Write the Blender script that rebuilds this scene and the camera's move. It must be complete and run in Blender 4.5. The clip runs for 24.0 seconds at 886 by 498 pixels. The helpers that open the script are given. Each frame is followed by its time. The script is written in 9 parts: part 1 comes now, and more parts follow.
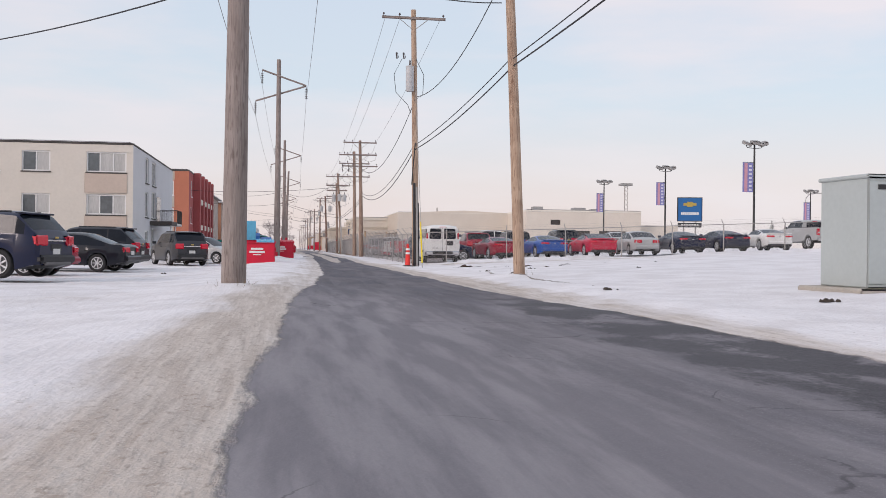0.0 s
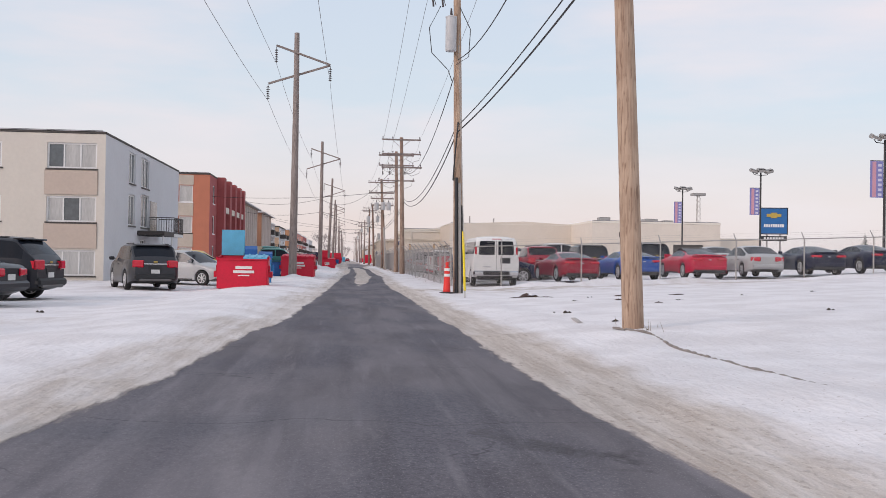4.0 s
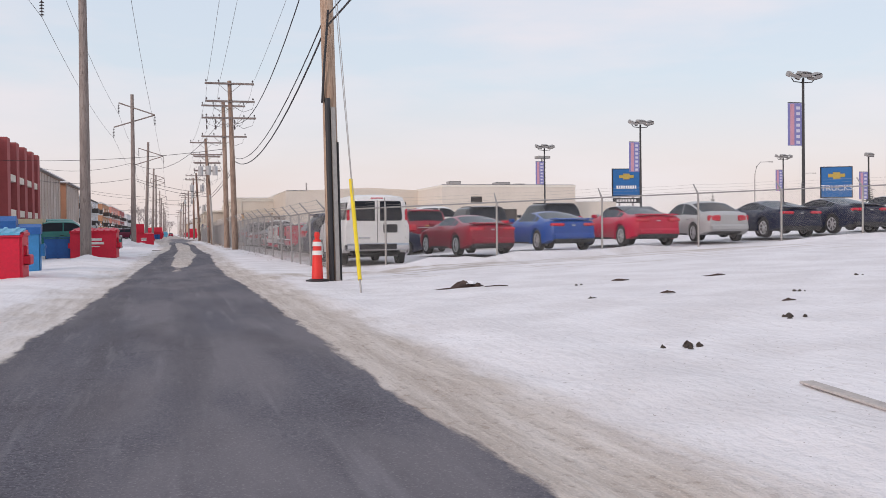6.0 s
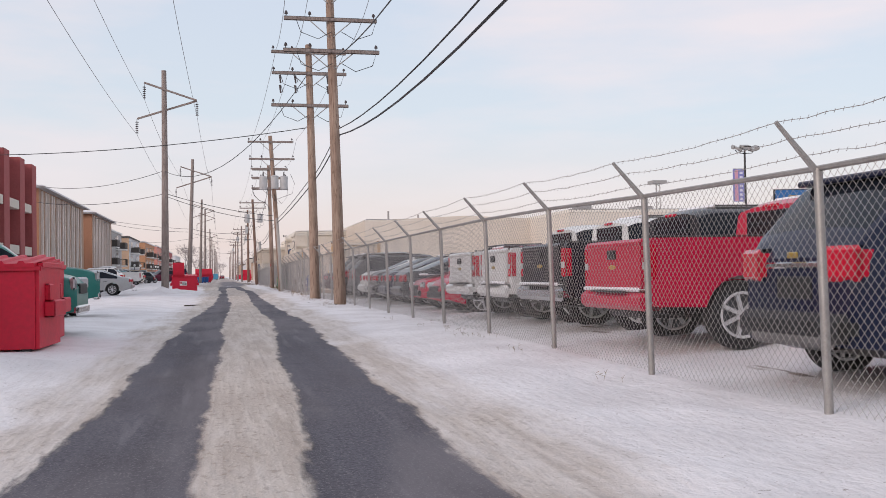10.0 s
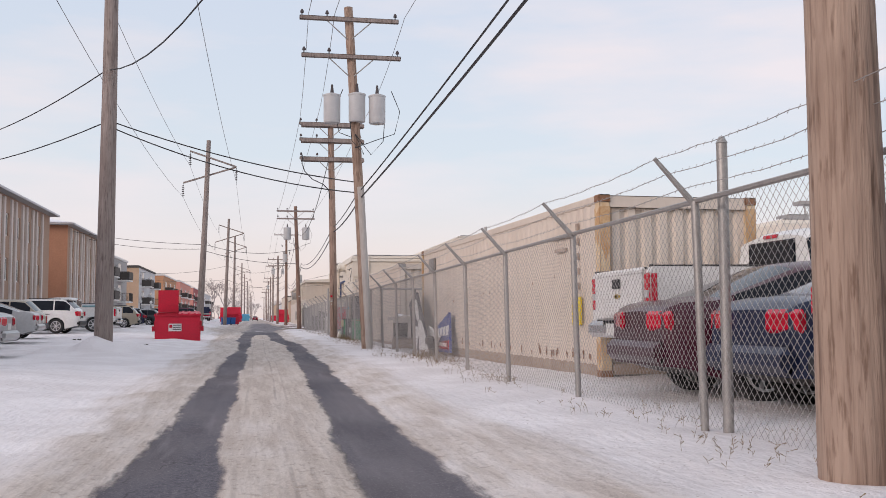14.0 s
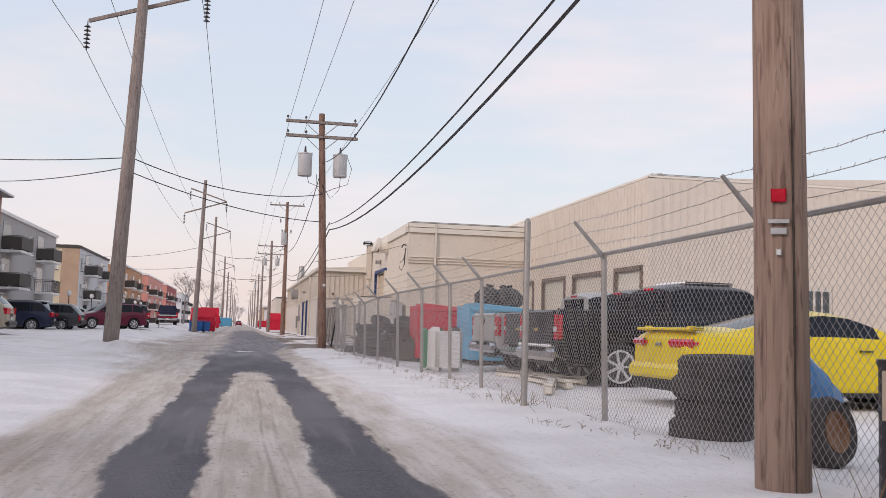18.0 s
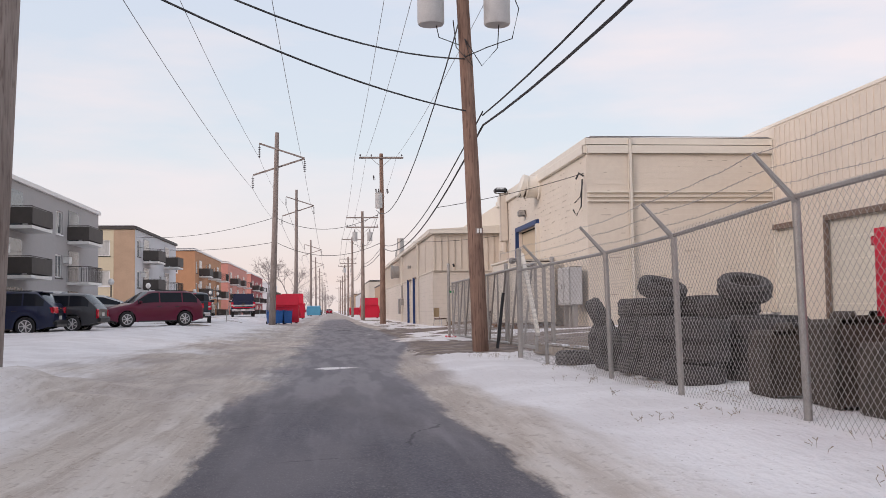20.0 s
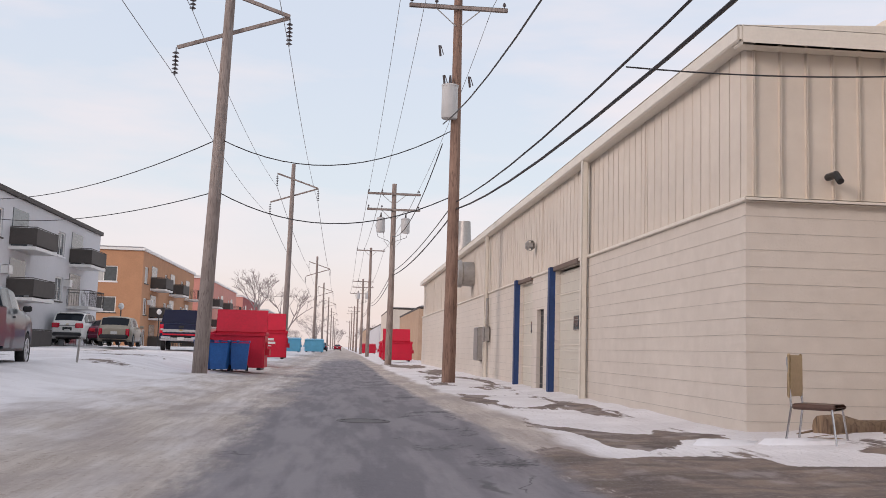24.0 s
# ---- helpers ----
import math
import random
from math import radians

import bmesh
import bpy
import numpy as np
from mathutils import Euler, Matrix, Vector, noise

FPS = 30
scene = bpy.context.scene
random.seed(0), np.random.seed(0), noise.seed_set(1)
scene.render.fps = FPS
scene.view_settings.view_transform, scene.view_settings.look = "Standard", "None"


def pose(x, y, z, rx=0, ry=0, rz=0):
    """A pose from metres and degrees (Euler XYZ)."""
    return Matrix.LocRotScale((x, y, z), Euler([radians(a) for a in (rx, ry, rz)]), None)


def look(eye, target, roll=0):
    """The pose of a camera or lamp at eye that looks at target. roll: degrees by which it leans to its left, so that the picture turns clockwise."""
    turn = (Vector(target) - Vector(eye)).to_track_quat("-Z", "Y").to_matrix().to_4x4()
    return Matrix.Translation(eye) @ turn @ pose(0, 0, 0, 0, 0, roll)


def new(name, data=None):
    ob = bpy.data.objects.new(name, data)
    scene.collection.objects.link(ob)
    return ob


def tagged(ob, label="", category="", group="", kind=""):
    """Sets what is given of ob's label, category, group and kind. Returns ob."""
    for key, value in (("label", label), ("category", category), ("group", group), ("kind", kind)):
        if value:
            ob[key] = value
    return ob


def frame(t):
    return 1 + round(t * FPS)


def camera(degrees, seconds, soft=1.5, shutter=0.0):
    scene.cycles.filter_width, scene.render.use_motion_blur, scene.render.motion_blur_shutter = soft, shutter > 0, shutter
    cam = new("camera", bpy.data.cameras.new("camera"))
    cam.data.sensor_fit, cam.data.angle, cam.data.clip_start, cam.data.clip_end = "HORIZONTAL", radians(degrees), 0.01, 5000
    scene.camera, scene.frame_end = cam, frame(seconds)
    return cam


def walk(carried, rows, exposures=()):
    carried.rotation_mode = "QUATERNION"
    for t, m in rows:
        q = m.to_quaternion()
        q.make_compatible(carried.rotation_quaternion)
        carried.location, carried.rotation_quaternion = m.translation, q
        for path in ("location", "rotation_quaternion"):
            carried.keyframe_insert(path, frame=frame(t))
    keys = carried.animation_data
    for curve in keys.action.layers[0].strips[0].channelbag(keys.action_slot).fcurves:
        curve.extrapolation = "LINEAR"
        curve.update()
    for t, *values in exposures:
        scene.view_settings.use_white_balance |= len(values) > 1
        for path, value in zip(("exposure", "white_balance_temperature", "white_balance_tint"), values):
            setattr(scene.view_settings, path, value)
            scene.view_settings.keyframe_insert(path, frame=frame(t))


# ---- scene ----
cam = camera(48.8, 24.0, soft=0.5)
PATH = [
    (0, (-0.252, -3.379, 0.771), (0.063, -1.404, 0.771), 0.6),
    (0.5, (0.497, -2.145, 0.803), (0.63, -0.15, 0.82), -1.0),
    (1, (0.954, -0.778, 0.83), (0.971, 1.216, 0.993), -1.0),
    (1.4, (1.314, 0.289, 0.86), (1.156, 2.278, 1.003), 1.0),
    (1.5, (1.406, 0.572, 0.869), (1.322, 2.566, 0.995), 0.6),
    (3.5, (2.084, 7.231, 1.036), (1.967, 9.227, 1.083), -0.0),
    (4, (2.072, 10.062, 1.058), (2.269, 12.052, 1.082), 0.9),
    (4.5, (2.255, 13.607, 1.043), (2.696, 15.558, 1.05), 0.2),
    (5, (2.268, 16.738, 1.045), (2.881, 18.642, 1.048), 0.0),
    (5.5, (2.399, 19.564, 1.019), (3.05, 21.455, 1.005), -0.6),
    (6, (2.484, 22.875, 0.996), (3.021, 24.801, 0.96), -0.6),
    (6.5, (2.458, 26.583, 1.004), (2.965, 28.517, 0.979), -2.1),
    (7, (2.476, 30.286, 0.933), (2.975, 32.223, 0.917), -1.7),
    (7.5, (2.483, 34.336, 0.936), (2.955, 36.279, 0.932), -0.9),
    (8, (2.483, 38.049, 0.928), (2.842, 40.015, 0.998), -0.8),
    (8.5, (2.347, 41.932, 0.922), (2.766, 43.887, 0.98), -1.2),
    (9, (2.46, 45.739, 0.905), (2.904, 47.688, 0.959), -1.0),
    (9.5, (2.505, 49.623, 0.967), (2.956, 51.571, 1.013), -1.7),
    (10, (2.654, 53.56, 0.95), (3.096, 55.51, 0.999), -1.0),
    (10.5, (2.729, 57.602, 0.979), (3.129, 59.56, 1.063), -1.1),
    (12.5, (3.046, 75.051, 0.978), (3.478, 77.003, 1.057), -1.3),
    (13, (3.128, 79.522, 1.003), (3.518, 81.482, 1.082), -1.3),
    (13.5, (3.18, 84.106, 0.919), (3.547, 86.069, 1.03), 0.2),
    (14, (3.204, 88.513, 0.87), (3.577, 90.472, 1.009), -0.3),
    (14.5, (3.242, 93.014, 0.89), (3.65, 94.967, 1.029), 0.2),
    (15, (3.202, 97.593, 0.833), (3.579, 99.55, 0.996), 3.4),
    (15.5, (3.232, 102.201, 0.851), (3.522, 104.172, 1.025), 3.7),
    (16, (3.232, 106.878, 0.851), (3.547, 108.845, 1.034), 2.6),
    (16.5, (3.159, 111.912, 0.953), (3.517, 113.872, 1.129), 2.1),
    (17, (3.193, 116.725, 0.966), (3.62, 118.671, 1.143), 1.7),
    (17.5, (3.243, 121.151, 0.948), (3.72, 123.085, 1.128), 1.6),
    (18, (3.195, 125.857, 0.931), (3.594, 127.81, 1.093), 1.6),
    (18.5, (3.146, 130.813, 0.928), (3.408, 132.791, 1.064), 1.7),
    (20.5, (3.386, 150.061, 0.888), (3.617, 152.044, 1.006), -1.0),
    (21, (3.423, 154.754, 0.892), (3.664, 156.737, 0.998), -0.1),
    (21.5, (3.507, 159.464, 0.842), (3.773, 161.444, 0.933), -0.2),
    (22, (3.518, 163.878, 0.839), (3.805, 165.856, 0.917), 0.2),
    (22.5, (3.509, 168.276, 0.872), (3.775, 170.256, 0.969), 2.0),
    (23, (3.509, 172.883, 0.926), (3.751, 174.862, 1.082), 1.8),
    (23.5, (3.573, 177.668, 0.928), (3.718, 179.657, 1.08), 1.7),
    (24, (3.6, 182.207, 0.927), (3.799, 184.187, 1.132), 1.6),
]
walk(cam, [(t, look(eye, target, roll)) for t, eye, target, roll in PATH], [(0, 0.0, 6680, 22.5), (12, 0.03, 6800, 24), (24, 0.10, 6920, 24.5)])

# ---- light ----
world = bpy.data.worlds.new("winter_sky")
scene.world = world
world.use_nodes = True
wt = world.node_tree
wt.nodes.clear()
SUN_ELEV, SUN_ROT = radians(22), radians(238)


def wn(kind, **sets):
    n = wt.nodes.new(kind)
    for k, v in sets.items():
        n.inputs[k].default_value = v
    return n


sky = wt.nodes.new("ShaderNodeTexSky")
sky.sky_type, sky.sun_disc, sky.sun_elevation, sky.sun_rotation = "NISHITA", False, SUN_ELEV, SUN_ROT
sky.air_density, sky.dust_density = 1.0, 2.0
skygain = wt.nodes.new("ShaderNodeVectorMath")
skygain.operation = "SCALE"
skygain.inputs["Scale"].default_value = 0.12
tc = wt.nodes.new("ShaderNodeTexCoord")
sep = wt.nodes.new("ShaderNodeSeparateXYZ")
veil = wt.nodes.new("ShaderNodeValToRGB")
cr = veil.color_ramp
cr.elements[0].position, cr.elements[0].color = 0.0, (0.83, 0.755, 0.69, 1)
cr.elements[1].position, cr.elements[1].color = 1.0, (0.56, 0.72, 0.84, 1)
for p, c in ((0.035, (0.83, 0.79, 0.745, 1)), (0.075, (0.81, 0.835, 0.815, 1)), (0.15, (0.67, 0.835, 0.885, 1)), (0.30, (0.63, 0.79, 0.89, 1))):
    e = cr.elements.new(p)
    e.color = c
stretch = wt.nodes.new("ShaderNodeMapping")
stretch.inputs["Scale"].default_value = (1.6, 1.6, 7.0)
cloud = wn("ShaderNodeTexNoise", Scale=1.7, Detail=5.0, Roughness=0.55)
cloudramp = wt.nodes.new("ShaderNodeValToRGB")
cloudramp.color_ramp.elements[0].position, cloudramp.color_ramp.elements[0].color = 0.42, (0, 0, 0, 1)
cloudramp.color_ramp.elements[1].position, cloudramp.color_ramp.elements[1].color = 0.68, (1, 1, 1, 1)
whiten = wt.nodes.new("ShaderNodeMix")
whiten.data_type = "RGBA"
whiten.inputs[7].default_value = (0.85, 0.875, 0.875, 1)
blend = wt.nodes.new("ShaderNodeMix")
blend.data_type = "RGBA"
blend.inputs[0].default_value = 0.85
back = wn("ShaderNodeBackground", Strength=1.0)
wout = wt.nodes.new("ShaderNodeOutputWorld")
L = wt.links.new
L(tc.outputs["Generated"], sep.inputs[0])
L(sep.outputs["Z"], veil.inputs[0])
L(tc.outputs["Generated"], stretch.inputs["Vector"])
L(stretch.outputs[0], cloud.inputs["Vector"])
L(cloud.outputs[0], cloudramp.inputs[0])
L(cloudramp.outputs[0], whiten.inputs[0])
L(veil.outputs[0], whiten.inputs[6])
L(sky.outputs[0], skygain.inputs[0])
L(skygain.outputs[0], blend.inputs[6])
L(whiten.outputs[2], blend.inputs[7])
L(blend.outputs[2], back.inputs["Color"])
L(back.outputs[0], wout.inputs["Surface"])

sun = bpy.data.lights.new("sun", "SUN")
sun.energy, sun.angle, sun.color = 1.25, radians(18), (1.0, 0.93, 0.85)
sun_ob = new("sun", sun)
sun_dir = Vector((math.sin(SUN_ROT) * math.cos(SUN_ELEV), math.cos(SUN_ROT) * math.cos(SUN_ELEV), math.sin(SUN_ELEV)))
sun_ob.matrix_world = look(sun_dir * 100, (0, 0, 0))


# ---- materials ----
MATS = {}


def mat(name, col, rough=0.6, metal=0.0, var=0.15, scale=3.0, bump=0.0, bscale=40.0, col2=None, stretchz=1.0, spec=0.5, trans=0.0, coat=0.0, island=0.0, detail=6.0):
    """Procedural surface: two scales of noise vary the colour, a third gives relief."""
    if name in MATS:
        return MATS[name]
    m = bpy.data.materials.new(name)
    m.use_nodes = True
    t = m.node_tree
    p = t.nodes["Principled BSDF"]
    p.inputs["Roughness"].default_value = rough
    p.inputs["Metallic"].default_value = metal
    p.inputs["Specular IOR Level"].default_value = spec
    p.inputs["Transmission Weight"].default_value = trans
    p.inputs["Coat Weight"].default_value = coat
    p.inputs["Coat Roughness"].default_value = 0.08
    geo = t.nodes.new("ShaderNodeTexCoord")
    mp = t.nodes.new("ShaderNodeMapping")
    mp.inputs["Scale"].default_value = (1, 1, stretchz)
    t.links.new(geo.outputs["Object"], mp.inputs[0])
    n1 = t.nodes.new("ShaderNodeTexNoise")
    n1.inputs["Scale"].default_value, n1.inputs["Detail"].default_value = scale, detail
    n2 = t.nodes.new("ShaderNodeTexNoise")
    n2.inputs["Scale"].default_value, n2.inputs["Detail"].default_value = scale * 9, 3.0
    for n in (n1, n2):
        t.links.new(mp.outputs[0], n.inputs["Vector"])
    add = t.nodes.new("ShaderNodeMath")
    add.operation = "ADD"
    t.links.new(n1.outputs[0], add.inputs[0])
    t.links.new(n2.outputs[0], add.inputs[1])
    mr = t.nodes.new("ShaderNodeMapRange")
    mr.inputs["From Min"].default_value, mr.inputs["From Max"].default_value = 0.65, 1.35
    t.links.new(add.outputs[0], mr.inputs["Value"])
    mx = t.nodes.new("ShaderNodeMix")
    mx.data_type = "RGBA"
    c2 = col2 or tuple(c * (1 - var) for c in col)
    c1 = col if col2 else tuple(min(1, c * (1 + var * 0.6)) for c in col)
    mx.inputs[6].default_value, mx.inputs[7].default_value = (*c1, 1), (*c2, 1)
    t.links.new(mr.outputs[0], mx.inputs[0])
    out = mx.outputs[2]
    if island:
        oi = t.nodes.new("ShaderNodeObjectInfo")
        hv = t.nodes.new("ShaderNodeHueSaturation")
        m2 = t.nodes.new("ShaderNodeMapRange")
        m2.inputs["To Min"].default_value, m2.inputs["To Max"].default_value = 1 - island, 1 + island
        t.links.new(oi.outputs["Random"], m2.inputs["Value"])
        t.links.new(m2.outputs[0], hv.inputs["Value"])
        t.links.new(out, hv.inputs["Color"])
        out = hv.outputs[0]
    t.links.new(out, p.inputs["Base Color"])
    if bump:
        nb = t.nodes.new("ShaderNodeTexNoise")
        nb.inputs["Scale"].default_value, nb.inputs["Detail"].default_value = bscale, 4.0
        t.links.new(mp.outputs[0], nb.inputs["Vector"])
        bp = t.nodes.new("ShaderNodeBump")
        bp.inputs["Strength"].default_value, bp.inputs["Distance"].default_value = bump, 0.02
        t.links.new(nb.outputs[0], bp.inputs["Height"])
        t.links.new(bp.outputs[0], p.inputs["Normal"])
    MATS[name] = m
    return m


def paint(name, col, rough=0.25):
    return mat("paint_" + name, col, rough=rough + 0.1, var=0.12, scale=1.5, coat=0.42, bump=0.0, spec=0.20)


SNOW = mat("snow", (0.83, 0.82, 0.84), 0.75, var=0.05, scale=1.2, bump=0.5, bscale=9)


def wood(name, light, dark, knot):
    """Weathered pole wood: long grain, dark flakes and knots over a mottled ground."""
    m = mat(name, light, 0.85, col2=dark, scale=3.0, stretchz=0.07, bump=0.9, bscale=30)
    t = m.node_tree
    p = t.nodes["Principled BSDF"]
    base = p.inputs["Base Color"].links[0].from_socket
    geo = t.nodes.new("ShaderNodeTexCoord")
    for scale, stretch_, lo, hi, amount in ((26.0, 0.15, 0.56, 0.68, 0.68), (2.2, 0.5, 0.48, 0.72, 0.45), (40.0, 0.04, 0.52, 0.68, 0.55)):
        mp = t.nodes.new("ShaderNodeMapping")
        mp.inputs["Scale"].default_value = (1, 1, stretch_)
        n = t.nodes.new("ShaderNodeTexNoise")
        n.inputs["Scale"].default_value, n.inputs["Detail"].default_value = scale, 4.0
        r = t.nodes.new("ShaderNodeMapRange")
        r.inputs["From Min"].default_value, r.inputs["From Max"].default_value = lo, hi
        r.inputs["To Max"].default_value = amount
        mx = t.nodes.new("ShaderNodeMix")
        mx.data_type = "RGBA"
        mx.inputs[7].default_value = (*knot, 1)
        t.links.new(geo.outputs["Object"], mp.inputs[0])
        t.links.new(mp.outputs[0], n.inputs["Vector"])
        t.links.new(n.outputs[0], r.inputs["Value"])
        t.links.new(r.outputs[0], mx.inputs[0])
        t.links.new(base, mx.inputs[6])
        base = mx.outputs[2]
    t.links.new(base, p.inputs["Base Color"])
    return m


POLE = wood("weathered_pole_wood", (0.40, 0.325, 0.285), (0.23, 0.175, 0.155), (0.10, 0.062, 0.052))
POLE_RED = wood("reddish_pole_wood", (0.42, 0.295, 0.23), (0.27, 0.18, 0.14), (0.11, 0.06, 0.045))
POLE_DARK = wood("dark_brown_pole_wood", (0.32, 0.205, 0.155), (0.20, 0.115, 0.085), (0.08, 0.042, 0.032))
POLE_MID = wood("brown_pole_wood", (0.45, 0.325, 0.25), (0.28, 0.19, 0.145), (0.13, 0.07, 0.045))
POLE_NEW = wood("tan_pole_wood", (0.56, 0.41, 0.30), (0.36, 0.24, 0.17), (0.17, 0.09, 0.055))
GREYPOLE = wood("grey_pole_wood", (0.35, 0.295, 0.27), (0.23, 0.185, 0.165), (0.12, 0.085, 0.075))
GALV = mat("galvanized_steel", (0.39, 0.37, 0.35), 0.5, 0.6, var=0.2, scale=8)
WIRE = mat("fence_wire", (0.40, 0.38, 0.365), 0.55, 0.5, var=0.15, scale=3)
CABLE = mat("cable_black", (0.03, 0.03, 0.033), 0.6, var=0.2)
CONDUCTOR = mat("conductor_grey", (0.20, 0.20, 0.21), 0.5, 0.3, var=0.2)
PORCELAIN = mat("porcelain_brown", (0.06, 0.045, 0.045), 0.3, var=0.2)
CAN = mat("transformer_grey", (0.50, 0.50, 0.50), 0.5, var=0.12, scale=4)
RUBBER = mat("rubber", (0.022, 0.021, 0.022), 0.85, var=0.4, scale=8, bump=0.4, bscale=60)
BLACKP = mat("black_plastic", (0.018, 0.018, 0.02), 0.55, var=0.3)
RIM = mat("alloy_rim", (0.66, 0.66, 0.67), 0.4, 0.15, var=0.12)
CHROME = mat("chrome", (0.62, 0.62, 0.63), 0.18, 1.0, var=0.08)
GLASS = mat("car_glass", (0.012, 0.015, 0.022), 0.06, var=0.2, spec=0.18)
CREAM_RUST = mat("rust_blotched_cream", (0.70, 0.58, 0.40), 0.7, col2=(0.55, 0.33, 0.16), scale=1.6, stretchz=0.5, bump=0.2)
TAIL = mat("tail_lamp_red", (0.70, 0.004, 0.030), 0.22, col2=(0.45, 0.003, 0.018), scale=9, coat=0.6)
HEAD = mat("head_lamp", (0.62, 0.62, 0.63), 0.12, 0.2, var=0.15)
PLATE = mat("licence_plate", (0.62, 0.62, 0.60), 0.5, var=0.1)
RED_STEEL = mat("dumpster_red", (0.70, 0.006, 0.038), 0.5, col2=(0.54, 0.006, 0.030), scale=1.6, bump=0.15, bscale=8)
BLUE_STEEL = mat("blue_plastic", (0.01, 0.11, 0.36), 0.5, var=0.25, scale=2)
CYAN = mat("pale_blue_steel", (0.10, 0.42, 0.62), 0.5, var=0.2)
WHITE = mat("white_paint", (0.76, 0.75, 0.73), 0.55, var=0.07)
BLACK = mat("black_paint", (0.02, 0.02, 0.022), 0.5, var=0.2)
YELLOW = mat("yellow_plastic", (0.80, 0.60, 0.02), 0.5, var=0.1)
ORANGE = mat("cone_orange", (0.80, 0.035, 0.025), 0.5, var=0.15)
BEIGE = mat("beige_siding", (0.70, 0.622, 0.535), 0.6, col2=(0.63, 0.555, 0.475), scale=0.5, bump=0.05)
BEIGE_BLOCK = mat("beige_painted_block", (0.73, 0.655, 0.56), 0.75, col2=(0.66, 0.585, 0.50), scale=0.7, bump=0.25, bscale=30)
GREY_BLOCK = mat("greyed_painted_block", (0.68, 0.615, 0.545), 0.75, col2=(0.60, 0.54, 0.475), scale=0.5, bump=0.25, bscale=30)
TRIM = mat("beige_trim", (0.74, 0.685, 0.60), 0.5, var=0.06)
BLUE_FRAME = mat("blue_frame_paint", (0.014, 0.048, 0.16), 0.5, var=0.25)
DOOR_TAN = mat("tan_overhead_door", (0.62, 0.50, 0.36), 0.55, var=0.06, scale=1)
DOOR_CREAM = mat("cream_overhead_door", (0.62, 0.58, 0.50), 0.55, var=0.06, scale=1)
DOOR_EDGE = mat("brown_door_edge", (0.16, 0.11, 0.085), 0.6, var=0.2)
CONT = mat("container_cream", (0.68, 0.595, 0.51), 0.6, col2=(0.61, 0.52, 0.44), scale=0.9, stretchz=0.4, bump=0.1)
RUST = mat("rust", (0.20, 0.085, 0.04), 0.9, col2=(0.33, 0.20, 0.13), scale=3, bump=0.5)
CONCRETE = mat("concrete", (0.42, 0.38, 0.33), 0.85, var=0.2, scale=2, bump=0.4)
STUCCO = mat("cream_stucco", (0.64, 0.585, 0.515), 0.85, var=0.06, scale=0.6, bump=0.4, bscale=60)
STUCCO_W = mat("pale_stucco", (0.60, 0.60, 0.62), 0.85, var=0.05, scale=0.6, bump=0.3, bscale=60)
STUCCO_PINK = mat("pinkish_panel", (0.53, 0.43, 0.36), 0.85, var=0.07, scale=0.8, bump=0.3)
STUCCO_GREY = mat("grey_stucco", (0.40, 0.385, 0.385), 0.85, var=0.07, scale=0.6, bump=0.3)
BRICK_O = mat("orange_brick_wall", (0.48, 0.245, 0.135), 0.85, var=0.12, scale=1.2, bump=0.3)
BRICK_R = mat("dark_red_brick_wall", (0.36, 0.085, 0.085), 0.85, var=0.15, scale=1.2, bump=0.3)
BRICK_RO = mat("rust_red_brick_wall", (0.50, 0.175, 0.105), 0.85, var=0.12, scale=1.2, bump=0.3)
BRICK_B = mat("brown_brick_wall", (0.47, 0.32, 0.22), 0.85, var=0.15, scale=1.2, bump=0.3)
BRICK_P = mat("pink_red_wall", (0.62, 0.27, 0.22), 0.85, var=0.12, scale=1.0, bump=0.3)
CREAM_W = mat("cream_wall", (0.62, 0.53, 0.38), 0.85, var=0.06, scale=0.8, bump=0.3)
# Dark trim colour, also used as painted shade inside the buildings.
ROOF_EDGE_AND_SHADE = mat("dark_roof_edge_and_shade", (0.07, 0.06, 0.055), 0.7, var=0.2)
PANE = mat("window_glass", (0.10, 0.115, 0.125), 0.06, var=0.3, spec=0.7, scale=0.6)
CURTAIN = mat("curtain_cloth", (0.50, 0.49, 0.47), 0.9, var=0.25, scale=3, stretchz=0.1)
CONIFER = mat("conifer_green", (0.035, 0.055, 0.045), 0.9, var=0.4)
TWIG = mat("bare_twig", (0.34, 0.30, 0.29), 0.9, var=0.2)
WEED = mat("dry_weed", (0.24, 0.17, 0.10), 0.9, var=0.3)
DEBRIS = mat("dark_debris", (0.07, 0.055, 0.045), 0.95, var=0.5, scale=5, bump=0.6)
UTIL = mat("utility_grey_green", (0.42, 0.46, 0.45), 0.5, var=0.06, scale=1.2)


